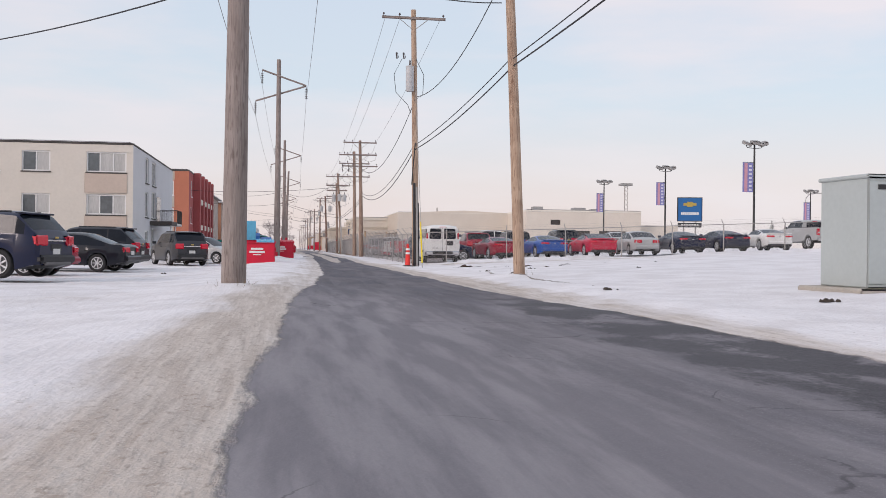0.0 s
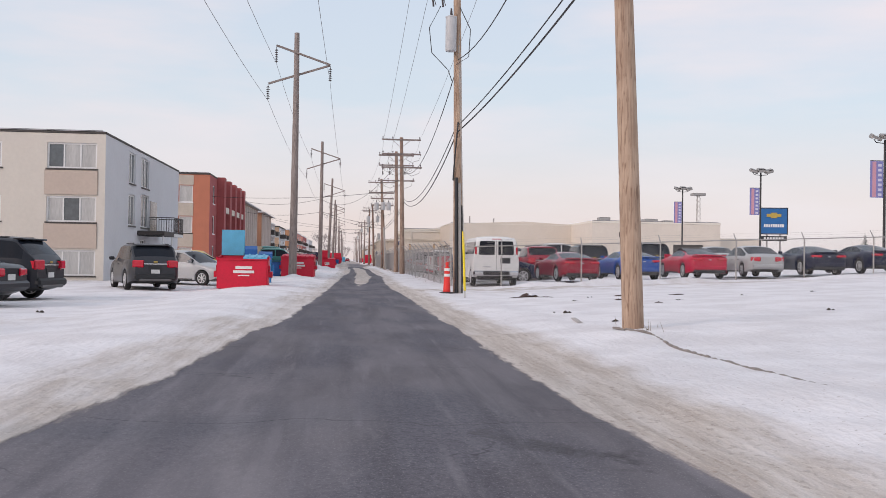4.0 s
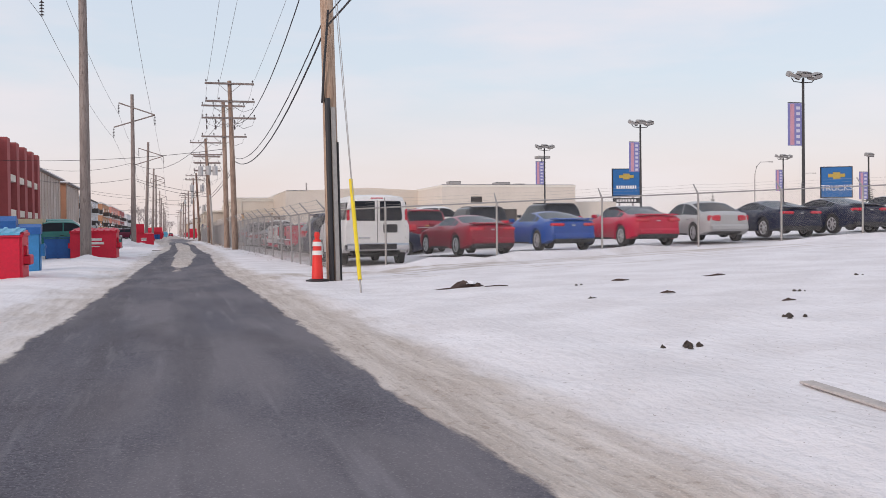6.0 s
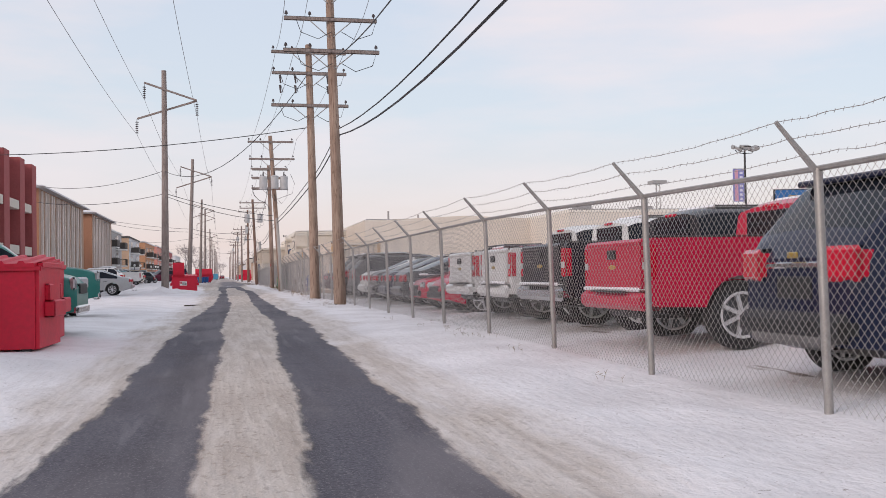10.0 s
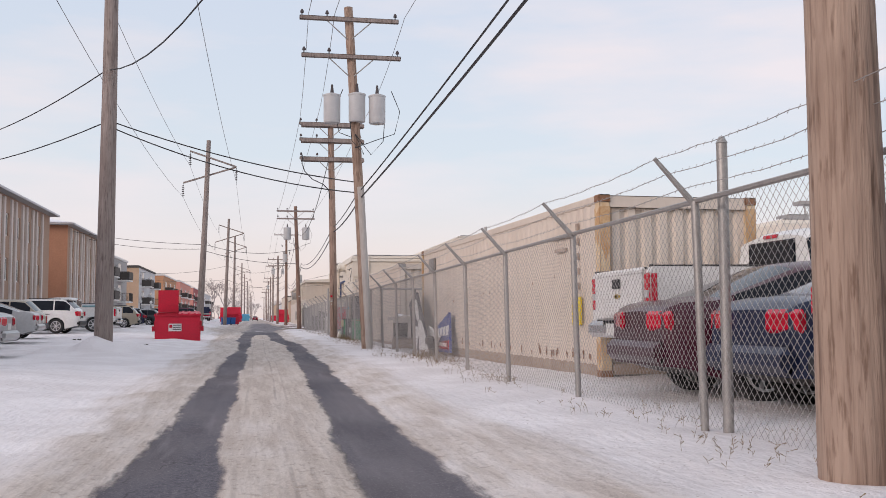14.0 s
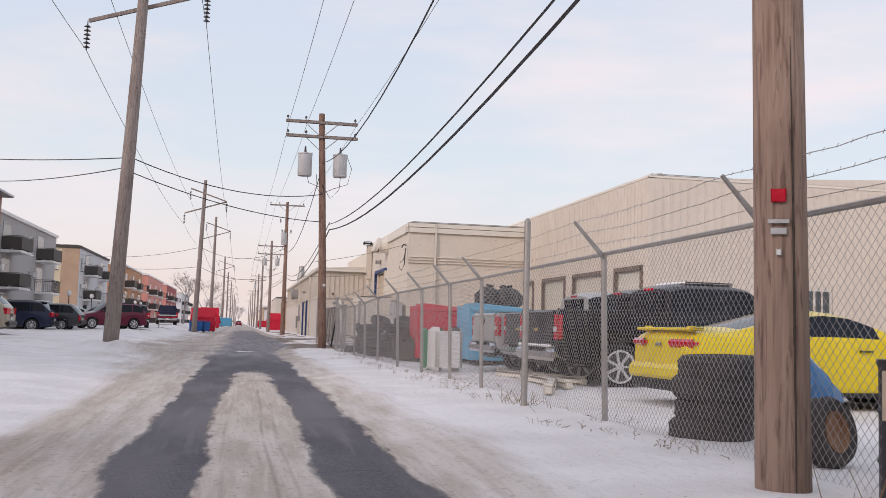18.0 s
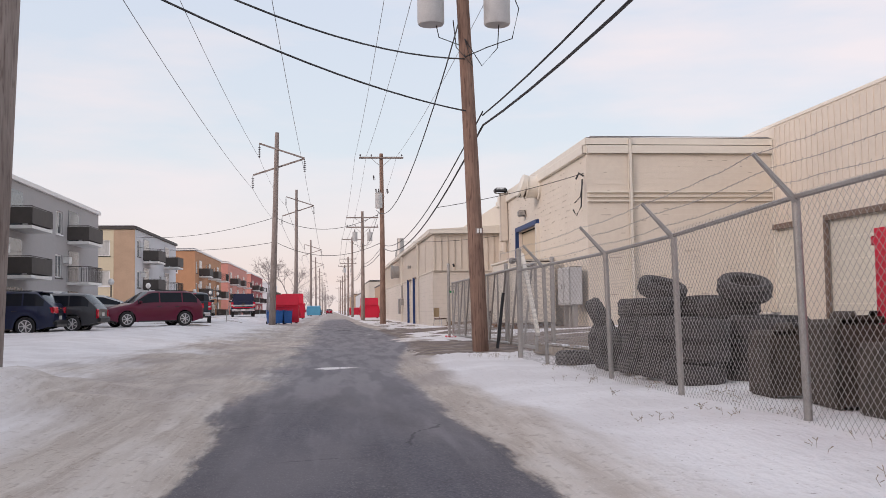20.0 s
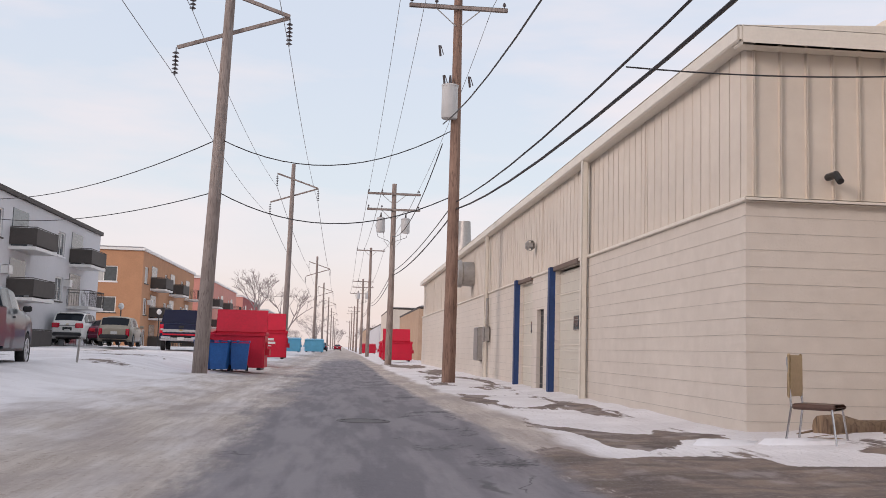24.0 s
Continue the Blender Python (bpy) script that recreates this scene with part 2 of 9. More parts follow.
def ground_material():
    """Snow, packed sandy slush, earth and asphalt, mixed by mesh attributes and broken up by noise."""
    m = bpy.data.materials.new("snowy_ground")
    m.use_nodes = True
    t = m.node_tree
    p = t.nodes["Principled BSDF"]
    p.inputs["Specular IOR Level"].default_value = 0.20
    g = t.nodes.new("ShaderNodeNewGeometry")

    def place(sx, sy):
        mp = t.nodes.new("ShaderNodeMapping")
        mp.inputs["Scale"].default_value = (sx, sy, 1)
        t.links.new(g.outputs["Position"], mp.inputs[0])
        return mp.outputs[0]

    def noi(scale, detail=5.0, sx=1.0, sy=1.0):
        n = t.nodes.new("ShaderNodeTexNoise")
        n.inputs["Scale"].default_value, n.inputs["Detail"].default_value = scale, detail
        t.links.new(place(sx, sy), n.inputs["Vector"])
        return n.outputs[0]

    def attr(name):
        a = t.nodes.new("ShaderNodeAttribute")
        a.attribute_name = name
        return a.outputs["Fac"]

    def ramp(x, lo, hi, a=0.0, b=1.0):
        r = t.nodes.new("ShaderNodeMapRange")
        r.interpolation_type = "SMOOTHSTEP"
        r.inputs["From Min"].default_value, r.inputs["From Max"].default_value = lo, hi
        r.inputs["To Min"].default_value, r.inputs["To Max"].default_value = a, b
        t.links.new(x, r.inputs["Value"])
        return r.outputs[0]

    def math2(op, a, b):
        n = t.nodes.new("ShaderNodeMath")
        n.operation = op
        for k, v in enumerate((a, b)):
            if isinstance(v, (int, float)):
                n.inputs[k].default_value = v
            else:
                t.links.new(v, n.inputs[k])
        return n.outputs[0]

    def mix(fac, a, b):
        n = t.nodes.new("ShaderNodeMix")
        n.data_type = "RGBA"
        t.links.new(fac, n.inputs[0])
        for k, v in ((6, a), (7, b)):
            if isinstance(v, tuple):
                n.inputs[k].default_value = (*v, 1)
            else:
                t.links.new(v, n.inputs[k])
        return n.outputs[2]

    streak = noi(5.5, 5, 1.0, 0.10)
    fine_streak = noi(16, 3, 1.0, 0.05)
    grain = noi(55, 3)
    crumb = noi(17, 5, 1.0, 0.6)
    snow = mix(ramp(noi(0.8), 0.35, 0.65), (0.83, 0.80, 0.805), (0.735, 0.70, 0.70))
    snow = mix(ramp(crumb, 0.56, 0.74, 0.0, 0.45), snow, (0.64, 0.585, 0.565))
    snow = mix(ramp(noi(26, 2), 0.69, 0.74, 0.0, 0.8), snow, (0.36, 0.305, 0.28))
    slush = mix(ramp(streak, 0.35, 0.65), (0.575, 0.505, 0.45), (0.465, 0.395, 0.345))
    slush = mix(ramp(fine_streak, 0.50, 0.66, 0.0, 0.45), slush, (0.66, 0.59, 0.53))
    slush = mix(ramp(noi(30, 3, 1.0, 0.06), 0.56, 0.68, 0.0, 0.25), slush, (0.30, 0.24, 0.195))
    slush = mix(ramp(crumb, 0.55, 0.70, 0.0, 0.6), slush, (0.31, 0.245, 0.20))
    slush = mix(ramp(grain, 0.56, 0.70, 0.0, 0.5), slush, (0.72, 0.66, 0.61))
    axes = t.nodes.new("ShaderNodeSeparateXYZ")
    t.links.new(g.outputs["Position"], axes.inputs[0])
    worn = ramp(axes.outputs["Y"], 150.0, 162.0)
    slush = mix(math2("MULTIPLY", worn, ramp(noi(1.1, 6, 1.0, 0.35), 0.38, 0.66, 0.10, 0.75)), slush, (0.34, 0.285, 0.27))
    fine = mix(ramp(noi(40, 3), 0.35, 0.68), (0.122, 0.116, 0.136), (0.070, 0.066, 0.082))
    asphalt = mix(ramp(noi(0.9, 6, 1.0, 0.25), 0.40, 0.60, 0.0, 0.9), fine, (0.162, 0.148, 0.160))
    asphalt = mix(ramp(noi(1.5, 6, 1, 0.25), 0.46, 0.68, 0.0, 0.55), asphalt, (0.068, 0.059, 0.068))
    asphalt = mix(ramp(noi(2.6, 6, 1.0, 0.03), 0.50, 0.70, 0.0, 0.5), asphalt, (0.064, 0.058, 0.068))
    asphalt = mix(ramp(noi(7.0, 6, 1.0, 0.06), 0.56, 0.74, 0.0, 0.45), asphalt, (0.23, 0.215, 0.23))
    asphalt = mix(ramp(noi(70, 3), 0.55, 0.70, 0.0, 0.75), asphalt, (0.25, 0.235, 0.24))
    wet = ramp(math2("ADD", attr("wet"), math2("ADD", math2("MULTIPLY", math2("SUBTRACT", noi(1.1, 6, 1.0, 0.7), 0.5), 1.5), math2("MULTIPLY", math2("SUBTRACT", crumb, 0.5), 0.4))), 0.46, 0.62)
    frost = ramp(math2("ADD", attr("frost"), math2("ADD", math2("MULTIPLY", math2("SUBTRACT", noi(2.4, 6, 1.0, 0.10), 0.5), 0.5), math2("MULTIPLY", math2("SUBTRACT", crumb, 0.5), 0.3))), 0.10, 0.95, 0.0, 0.9)
    asphalt = mix(frost, asphalt, mix(ramp(noi(4.0, 6, 1.0, 0.12), 0.38, 0.62), (0.290, 0.268, 0.280), (0.200, 0.185, 0.200)))
    asphalt = mix(wet, asphalt, mix(ramp(grain, 0.40, 0.65), (0.036, 0.030, 0.037), (0.068, 0.058, 0.066)))
    vor = t.nodes.new("ShaderNodeTexVoronoi")
    vor.feature = "DISTANCE_TO_EDGE"
    vor.inputs["Scale"].default_value = 0.32
    warp = t.nodes.new("ShaderNodeVectorMath")
    warp.operation = "MULTIPLY_ADD"
    wn_ = t.nodes.new("ShaderNodeTexNoise")
    wn_.inputs["Scale"].default_value, wn_.inputs["Detail"].default_value = 0.9, 6.0
    t.links.new(g.outputs["Position"], wn_.inputs["Vector"])
    t.links.new(wn_.outputs["Color"], warp.inputs[0])
    warp.inputs[1].default_value = (1.6, 1.6, 0)
    t.links.new(place(1.0, 1.0), warp.inputs[2])
    t.links.new(warp.outputs[0], vor.inputs["Vector"])
    crack = math2("MULTIPLY", ramp(vor.outputs["Distance"], 0.001, 0.005, 0.5, 0.0), ramp(noi(0.7, 3), 0.50, 0.60))
    asphalt = mix(crack, asphalt, (0.025, 0.023, 0.027))
    along = math2("ADD", axes.outputs["Y"], math2("MULTIPLY", math2("SUBTRACT", noi(0.9, 7), 0.5), 1.1))
    for y_crack in (17.1, 22.9, 36.8, 52.2, 8.4):
        split = ramp(math2("ABSOLUTE", math2("SUBTRACT", along, y_crack), 0.0), 0.004, 0.014, 0.55, 0.0)
        asphalt = mix(split, asphalt, (0.03, 0.027, 0.03))
    earth = mix(ramp(noi(2.5), 0.35, 0.65), (0.27, 0.205, 0.165), (0.175, 0.135, 0.122))
    earth = mix(ramp(noi(18, 4), 0.50, 0.70, 0.0, 0.6), earth, (0.30, 0.25, 0.22))
    earth = mix(ramp(noi(1.3, 8, 0.6, 1.6), 0.50, 0.62, 0.0, 0.55), earth, (0.085, 0.068, 0.066))
    earth = mix(ramp(noi(2.2, 6, 1.0, 0.6), 0.52, 0.64, 0.0, 0.55), earth, (0.40, 0.345, 0.325))
    earth = mix(ramp(grain, 0.58, 0.70, 0.0, 0.6), earth, (0.30, 0.26, 0.235))
    edge = math2("ADD", math2("MULTIPLY", math2("SUBTRACT", noi(15, 5, 1.0, 0.22), 0.5), 0.34), math2("MULTIPLY", math2("SUBTRACT", grain, 0.5), 0.14))
    wob = math2("ADD", math2("MULTIPLY", math2("SUBTRACT", noi(3.0, 6, 1.0, 0.3), 0.5), 0.50), math2("MULTIPLY", math2("SUBTRACT", noi(6.0, 6, 1.0, 0.10), 0.5), 0.36))
    dirt = ramp(math2("ADD", math2("ADD", attr("dirt"), math2("MULTIPLY", edge, 0.6)), math2("ADD", math2("MULTIPLY", wob, 0.7), math2("MULTIPLY", math2("SUBTRACT", streak, 0.5), 0.4))), 0.15, 0.95)
    col = mix(dirt, snow, slush)
    # narrow grooves left by tyres in the packed strip
    for groove, depth_ in ((3.47, 0.35), (3.60, 0.2), (3.12, 0.2)):
        off = math2("ADD", math2("SUBTRACT", axes.outputs["X"], groove), math2("MULTIPLY", math2("SUBTRACT", noi(0.08, 2), 0.5), 0.3))
        col = mix(math2("MULTIPLY", ramp(math2("ABSOLUTE", off, 0.0), 0.007, 0.022, depth_, 0.0), ramp(noi(0.5, 3), 0.42, 0.55)), col, (0.20, 0.16, 0.14))
    cover = math2("ADD", attr("bare"), math2("ADD", wob, edge))
    bare = math2("ADD", math2("MULTIPLY", ramp(cover, 0.41, 0.62), math2("SUBTRACT", 1.0, worn)), math2("MULTIPLY", ramp(cover, 0.25, 0.80), worn))
    soil = ramp(math2("ADD", attr("soil"), math2("ADD", math2("MULTIPLY", wob, 1.4), edge)), 0.46, 0.56)
    col = mix(soil, col, earth)
    col = mix(bare, col, asphalt)
    t.links.new(col, p.inputs["Base Color"])
    t.links.new(ramp(math2("MULTIPLY", bare, wet), 0, 1, 0.82, 0.58), p.inputs["Roughness"])
    rough_snow = math2("ADD", math2("MULTIPLY", noi(6, 5, 1.0, 0.7), 0.9), math2("ADD", math2("MULTIPLY", crumb, 0.55), math2("ADD", math2("MULTIPLY", grain, 0.25), math2("MULTIPLY", fine_streak, 0.35))))
    h = math2("ADD", math2("MULTIPLY", rough_snow, ramp(bare, 0.0, 1.0, 1.0, 0.30)), math2("MULTIPLY", bare, -0.35))
    b = t.nodes.new("ShaderNodeBump")
    b.inputs["Strength"].default_value, b.inputs["Distance"].default_value = 0.6, 0.05
    t.links.new(h, b.inputs["Height"])
    t.links.new(b.outputs[0], p.inputs["Normal"])
    return m


GROUND = ground_material()


# ---- mesh helpers ----
class Shape:
    """Collects vertices and faces of one part."""

    def __init__(self):
        self.v, self.f = [], []

    def face(self, pts):
        n = len(self.v)
        self.v += [tuple(p) for p in pts]
        self.f.append(tuple(range(n, n + len(pts))))
        return self

    def box(self, c, s, b=0.0, m=None):
        """A box of centre c and size s with edges chamfered by b, moved by the matrix m."""
        hx, hy, hz = s[0] / 2, s[1] / 2, s[2] / 2
        h = (hx, hy, hz)
        n = len(self.v)
        if b <= 0:
            pts = [(sx * hx, sy * hy, sz * hz) for sx in (-1, 1) for sy in (-1, 1) for sz in (-1, 1)]
            fs = [(0, 1, 3, 2), (4, 6, 7, 5), (0, 4, 5, 1), (2, 3, 7, 6), (0, 2, 6, 4), (1, 5, 7, 3)]
        else:
            b = min(b, 0.45 * min(s))
            ids, pts, fs = {}, [], []
            for sx in (-1, 1):
                for sy in (-1, 1):
                    for sz in (-1, 1):
                        for a in range(3):
                            sg = (sx, sy, sz)
                            ids[(sx, sy, sz, a)] = len(pts)
                            pts.append(tuple(sg[k] * (h[k] if k == a else h[k] - b) for k in range(3)))

            def put(idx):
                q = [Vector(pts[i]) for i in idx]
                nrm = (q[1] - q[0]).cross(q[2] - q[0])
                fs.append(tuple(idx) if nrm.dot(sum(q, Vector())) > 0 else tuple(reversed(idx)))

            for a in range(3):
                o, w = [k for k in range(3) if k != a]
                for s1 in (-1, 1):
                    loop = []
                    for s2, s3 in ((-1, -1), (1, -1), (1, 1), (-1, 1)):
                        sg = [0, 0, 0]
                        sg[a], sg[o], sg[w] = s1, s2, s3
                        loop.append(ids[(*sg, a)])
                    put(loop)
                    for s2 in (-1, 1):
                        sg = [0, 0, 0]
                        sg[a], sg[o] = s1, s2
                        lo, hi = list(sg), list(sg)
                        lo[w], hi[w] = -1, 1
                        put([ids[(*lo, a)], ids[(*hi, a)], ids[(*hi, o)], ids[(*lo, o)]])
            for sx in (-1, 1):
                for sy in (-1, 1):
                    for sz in (-1, 1):
                        put([ids[(sx, sy, sz, a)] for a in range(3)])
        for p in pts:
            q = Vector(p) + Vector(c)
            self.v.append(tuple(m @ q) if m else tuple(q))
        self.f += [tuple(i + n for i in f) for f in fs]
        return self

    def tube(self, pts, r, n=6, caps=True, flat=None):
        """A round bar through pts; r is one radius or one for each point."""
        pts = [Vector(p) for p in pts]
        rs = r if isinstance(r, (list, tuple)) else [r] * len(pts)
        base = len(self.v)
        for k, p in enumerate(pts):
            d = (pts[min(k + 1, len(pts) - 1)] - pts[max(k - 1, 0)]).normalized()
            up = Vector((0, 0, 1)) if abs(d.z) < 0.9 else Vector((1, 0, 0))
            a = d.cross(up).normalized()
            b = d.cross(a).normalized()
            for j in range(n):
                w = 2 * math.pi * (j + 0.5) / n
                self.v.append(tuple(p + rs[k] * (math.cos(w) * a + math.sin(w) * b)))
        for k in range(len(pts) - 1):
            for j in range(n):
                a, b = base + k * n + j, base + k * n + (j + 1) % n
                self.f.append((a, b, b + n, a + n))
        if caps:
            self.f.append(tuple(base + j for j in reversed(range(n))))
            self.f.append(tuple(base + (len(pts) - 1) * n + j for j in range(n)))
        return self

    def lathe(self, prof, n=24, m=None, caps=True):
        """A turned form: prof is (radius, height) pairs round the z axis."""
        base = len(self.v)
        for r, z in prof:
            for j in range(n):
                w = 2 * math.pi * j / n
                q = Vector((r * math.cos(w), r * math.sin(w), z))
                self.v.append(tuple(m @ q) if m else tuple(q))
        for k in range(len(prof) - 1):
            for j in range(n):
                a, b = base + k * n + j, base + k * n + (j + 1) % n
                self.f.append((a, b, b + n, a + n))
        if caps and prof[0][0] > 0:
            self.f.append(tuple(base + j for j in reversed(range(n))))
        if caps and prof[-1][0] > 0:
            self.f.append(tuple(base + (len(prof) - 1) * n + j for j in range(n)))
        return self

    def prism(self, poly, lo, hi, axis="x"):
        """The polygon poly, drawn in the two other axes, drawn out from lo to hi along axis."""
        base, n = len(self.v), len(poly)
        for w in (lo, hi):
            for a, b in poly:
                self.v.append({"x": (w, a, b), "y": (a, w, b), "z": (a, b, w)}[axis])
        self.f.append(tuple(base + k for k in reversed(range(n))))
        self.f.append(tuple(base + n + k for k in range(n)))
        for k in range(n):
            a, b = base + k, base + (k + 1) % n
            self.f.append((a, b, b + n, a + n))
        return self

    def slab(self, quad, t, out):
        """A thin plate on the quad, t thick towards out."""
        o = Vector(out).normalized() * t
        q = [Vector(p) for p in quad]
        base = len(self.v)
        self.v += [tuple(p) for p in q] + [tuple(p + o) for p in q]
        self.f += [(3 + base, 2 + base, 1 + base, base), tuple(base + k for k in (4, 5, 6, 7))]
        for k in range(4):
            a, b = base + k, base + (k + 1) % 4
            self.f.append((a, b, b + 4, a + 4))
        return self

    def moved(self, m):
        self.v = [tuple(m @ Vector(p)) for p in self.v]
        return self

    def mesh(self, name, material, smooth=None):
        me = bpy.data.meshes.new(name)
        me.from_pydata(self.v, [], self.f)
        me.materials.append(material)
        if smooth:
            me.polygons.foreach_set("use_smooth", [True] * len(me.polygons))
            me.set_sharp_from_angle(angle=radians(smooth))
        return me


def part(name, shape, material, parent, label="", smooth=None):
    """Links a shape, or a ready mesh, as one object under its thing or part."""
    me = shape if isinstance(shape, bpy.types.Mesh) else shape.mesh(name, material, smooth)
    ob = new(name, me)
    ob.parent = parent
    return tagged(ob, label) if label else ob


def thing(name, label, category, at=None, group="", kind=""):
    ob = tagged(new(name), label, category, group, kind)
    if at is not None:
        ob.matrix_world = at
    return ob


def solo(name, shape, material, label, category, at=None, group="", kind="", smooth=None):
    ob = tagged(new(name, shape.mesh(name, material, smooth)), label, category, group, kind)
    if at is not None:
        ob.matrix_world = at
    return ob


def at(x, y, z=0.0, turn=0.0):
    return pose(x, y, z, 0, 0, turn)


def sstep(a, b, x):
    t = np.clip((x - a) / (b - a), 0, 1)
    return t * t * (3 - 2 * t)


def lay(x, y):
    """The height of the land, without small bumps: the alley's crown, its verges and the lots beside it."""
    x, y = np.asarray(x, float), np.asarray(y, float)
    h = -0.12 + 0.12 * sstep(4.3, 6.0, x)
    h = h + 0.12 * (1 - sstep(-0.6, 1.2, x))
    west = 1 - sstep(-4.0, -1.0, x)
    h = h + west * np.interp(y, [0, 55, 75, 115, 140, 195, 240, 300], [-0.18, -0.22, -0.03, 0.0, 0.14, 0.28, 0.55, 0.5])
    rise = np.clip((x - 6.5) * 0.040, 0, 1.1)
    h = h + rise * (1 - sstep(85, 110, y)) + np.clip((x - 7.0) * 0.06, 0, 0.28) * sstep(135, 170, y)
    h = h - 0.12 * sstep(4.8, 6.0, x) * sstep(33, 42, y) * (1 - sstep(60, 68, y))
    return h


def lz(x, y):
    return float(lay(x, y))


# ---- ground and alley ----
def axis_steps(lo, hi, step, far_lo, far_hi, grow=1.22):
    mid = list(np.arange(lo, hi + 1e-6, step))
    out, d = [], step
    x = lo
    while x > far_lo:
        d *= grow
        x -= d
        out.append(x)
    left = list(reversed(out))
    out, d, x = [], step, mid[-1]
    while x < far_hi:
        d *= grow
        x += d
        out.append(x)
    return np.array(left + mid + out)


def build_ground():
    xs = axis_steps(-3.6, 8.4, 0.12, -900, 1200)
    ys = axis_steps(-6.0, 216.0, 0.22, -400, 2500)
    nx, ny = len(xs), len(ys)
    X, Y = np.meshgrid(xs, ys)
    H = lay(X, Y)
    fx, fy = X.ravel(), Y.ravel()
    n1 = np.array([noise.noise(Vector((a * 0.35, b * 0.22, 0.0))) for a, b in zip(fx, fy)]).reshape(X.shape)
    n2 = np.array([noise.noise(Vector((a * 1.7, b * 1.1, 3.0))) for a, b in zip(fx, fy)]).reshape(X.shape)
    n3 = np.array([noise.noise(Vector((a * 0.9, b * 0.28, 7.0))) for a, b in zip(fx, fy)]).reshape(X.shape)
    near = sstep(-30, -10, X) * (1 - sstep(40, 80, X))
    # edges of the bare asphalt along the alley
    left = np.interp(Y, [-6, 1, 6, 14, 20, 25, 30, 52, 63, 77, 90, 100, 113, 125, 133, 152, 160, 185, 210], [-0.55, -0.45, -0.36, -0.06, 0.42, 0.66, 0.98, 1.48, 1.65, 1.85, 2.28, 2.40, 2.50, 2.60, 2.32, 2.36, 2.1, 2.2, 2.05])
    right = np.interp(Y, [-6, 6, 12, 18, 28, 54, 62, 76, 90, 100, 112, 126, 133, 152, 161, 166, 171, 176, 195, 210], [4.8, 4.6, 4.3, 3.97, 4.0, 3.98, 4.1, 4.5, 4.4, 4.48, 4.65, 4.75, 4.45, 4.5, 4.42, 4.75, 5.4, 5.8, 5.5, 5.1])
    soft = 0.30
    soft_l = soft + 0.95 * sstep(150, 164, Y)
    full = sstep(-soft_l, soft_l, X - left - 0.25 * sstep(150, 164, Y) + (0.10 + 0.42 * sstep(150, 164, Y)) * n3) * sstep(-soft, soft, right - X + 0.08 * n3)
    mid = np.interp(Y, [40, 51, 62, 77, 90, 102, 117, 125, 133, 152], [2.6, 2.62, 2.9, 3.2, 3.38, 3.46, 3.55, 3.60, 3.38, 3.48])
    wide = np.interp(Y, [40, 51, 62, 77, 90, 102, 117, 125, 133, 152], [0.10, 0.14, 0.34, 0.55, 0.40, 0.52, 0.60, 0.60, 0.42, 0.42])
    strip = 1 - sstep(-0.24, 0.24, np.abs(X - mid) - wide + 0.09 * n3)
    strip = strip * sstep(47, 62, Y + 6 * n1) * (1 - sstep(140, 152, Y + 4 * n1))
    bare = full * (1 - strip)
    bare = bare * (1 - 0.85 * sstep(225, 300, Y))
    # sandy slush beside and between the wheel tracks
    ol, orr = left - X, X - right
    late = sstep(150, 162, Y)
    wl = np.interp(Y, [-6, 10, 30, 60, 95, 140, 160, 200], [2.2, 1.8, 1.3, 1.1, 1.25, 1.9, 5.0, 4.6])
    wr = np.interp(Y, [-6, 5, 14, 50, 70, 150, 165], [0.5, 0.6, 1.5, 1.45, 1.25, 1.2, 1.0])
    dl = (1 - sstep(0.25, 1.0, ol / wl + 0.25 * n3)) * np.interp(Y, [0, 10, 18, 60, 100, 150, 165, 200], [1.0, 0.95, 0.66, 0.66, 0.80, 0.76, 0.95, 0.72])
    dr = (1 - sstep(0.30, 1.0, orr / wr + 0.20 * n3)) * np.interp(Y, [0, 12, 18, 52, 62, 150, 158], [0.60, 0.70, 0.92, 0.85, 0.64, 0.70, 1.15])
    dirt = np.where(ol > 0, dl, np.where(orr > 0, dr, 0.88 + 0.15 * n1)) + 0.12 * n2
    dirt = dirt + 0.18 * n1 * late
    rut = np.exp(-(((X - left + 1.0 + 0.15 * n1) / 0.22) ** 2)) * sstep(20, 30, Y)
    dirt = dirt + 0.25 * rut
    cross = np.exp(-(((Y - 48.4 - 0.10 * (X - 5)) / 1.9) ** 2)) * sstep(4.2, 5.5, X) * (1 - sstep(14, 30, X))
    dirt = dirt + cross * (0.45 + 0.5 * n2)
    for y_, w_ in ((44.9, 0.10), (45.7, 0.13), (46.4, 0.09), (47.5, 0.16), (48.3, 0.10), (49.3, 0.14)):
        dirt = dirt + 0.75 * np.exp(-(((Y - y_ - 0.05 * (X - 6) - 0.5 * n1) / w_) ** 2)) * sstep(4.6, 6.2, X) * (1 - sstep(16, 34, X)) * (0.7 + 0.8 * n3)
    lot = (1 - sstep(-3.5, -1.5, X)) * sstep(-26, -12, X)
    dirt = dirt + lot * (0.10 + 0.5 * n1 + 0.12 * n2)
    soil = sstep(4.5, 5.6, X) * (1 - sstep(30, 34, X)) * sstep(163.5 - 3.0 * sstep(7.3, 8.2, X), 166.5 - 3.5 * sstep(7.3, 8.2, X), Y + n2) * (1 - sstep(190, 194, Y)) * (0.80 + 0.55 * n1)
    soil = soil + sstep(7.4, 7.9, X) * (1 - sstep(9.5, 11, X)) * sstep(56, 58, Y) * (1 - sstep(99, 101, Y)) * (0.32 + 0.4 * n2)
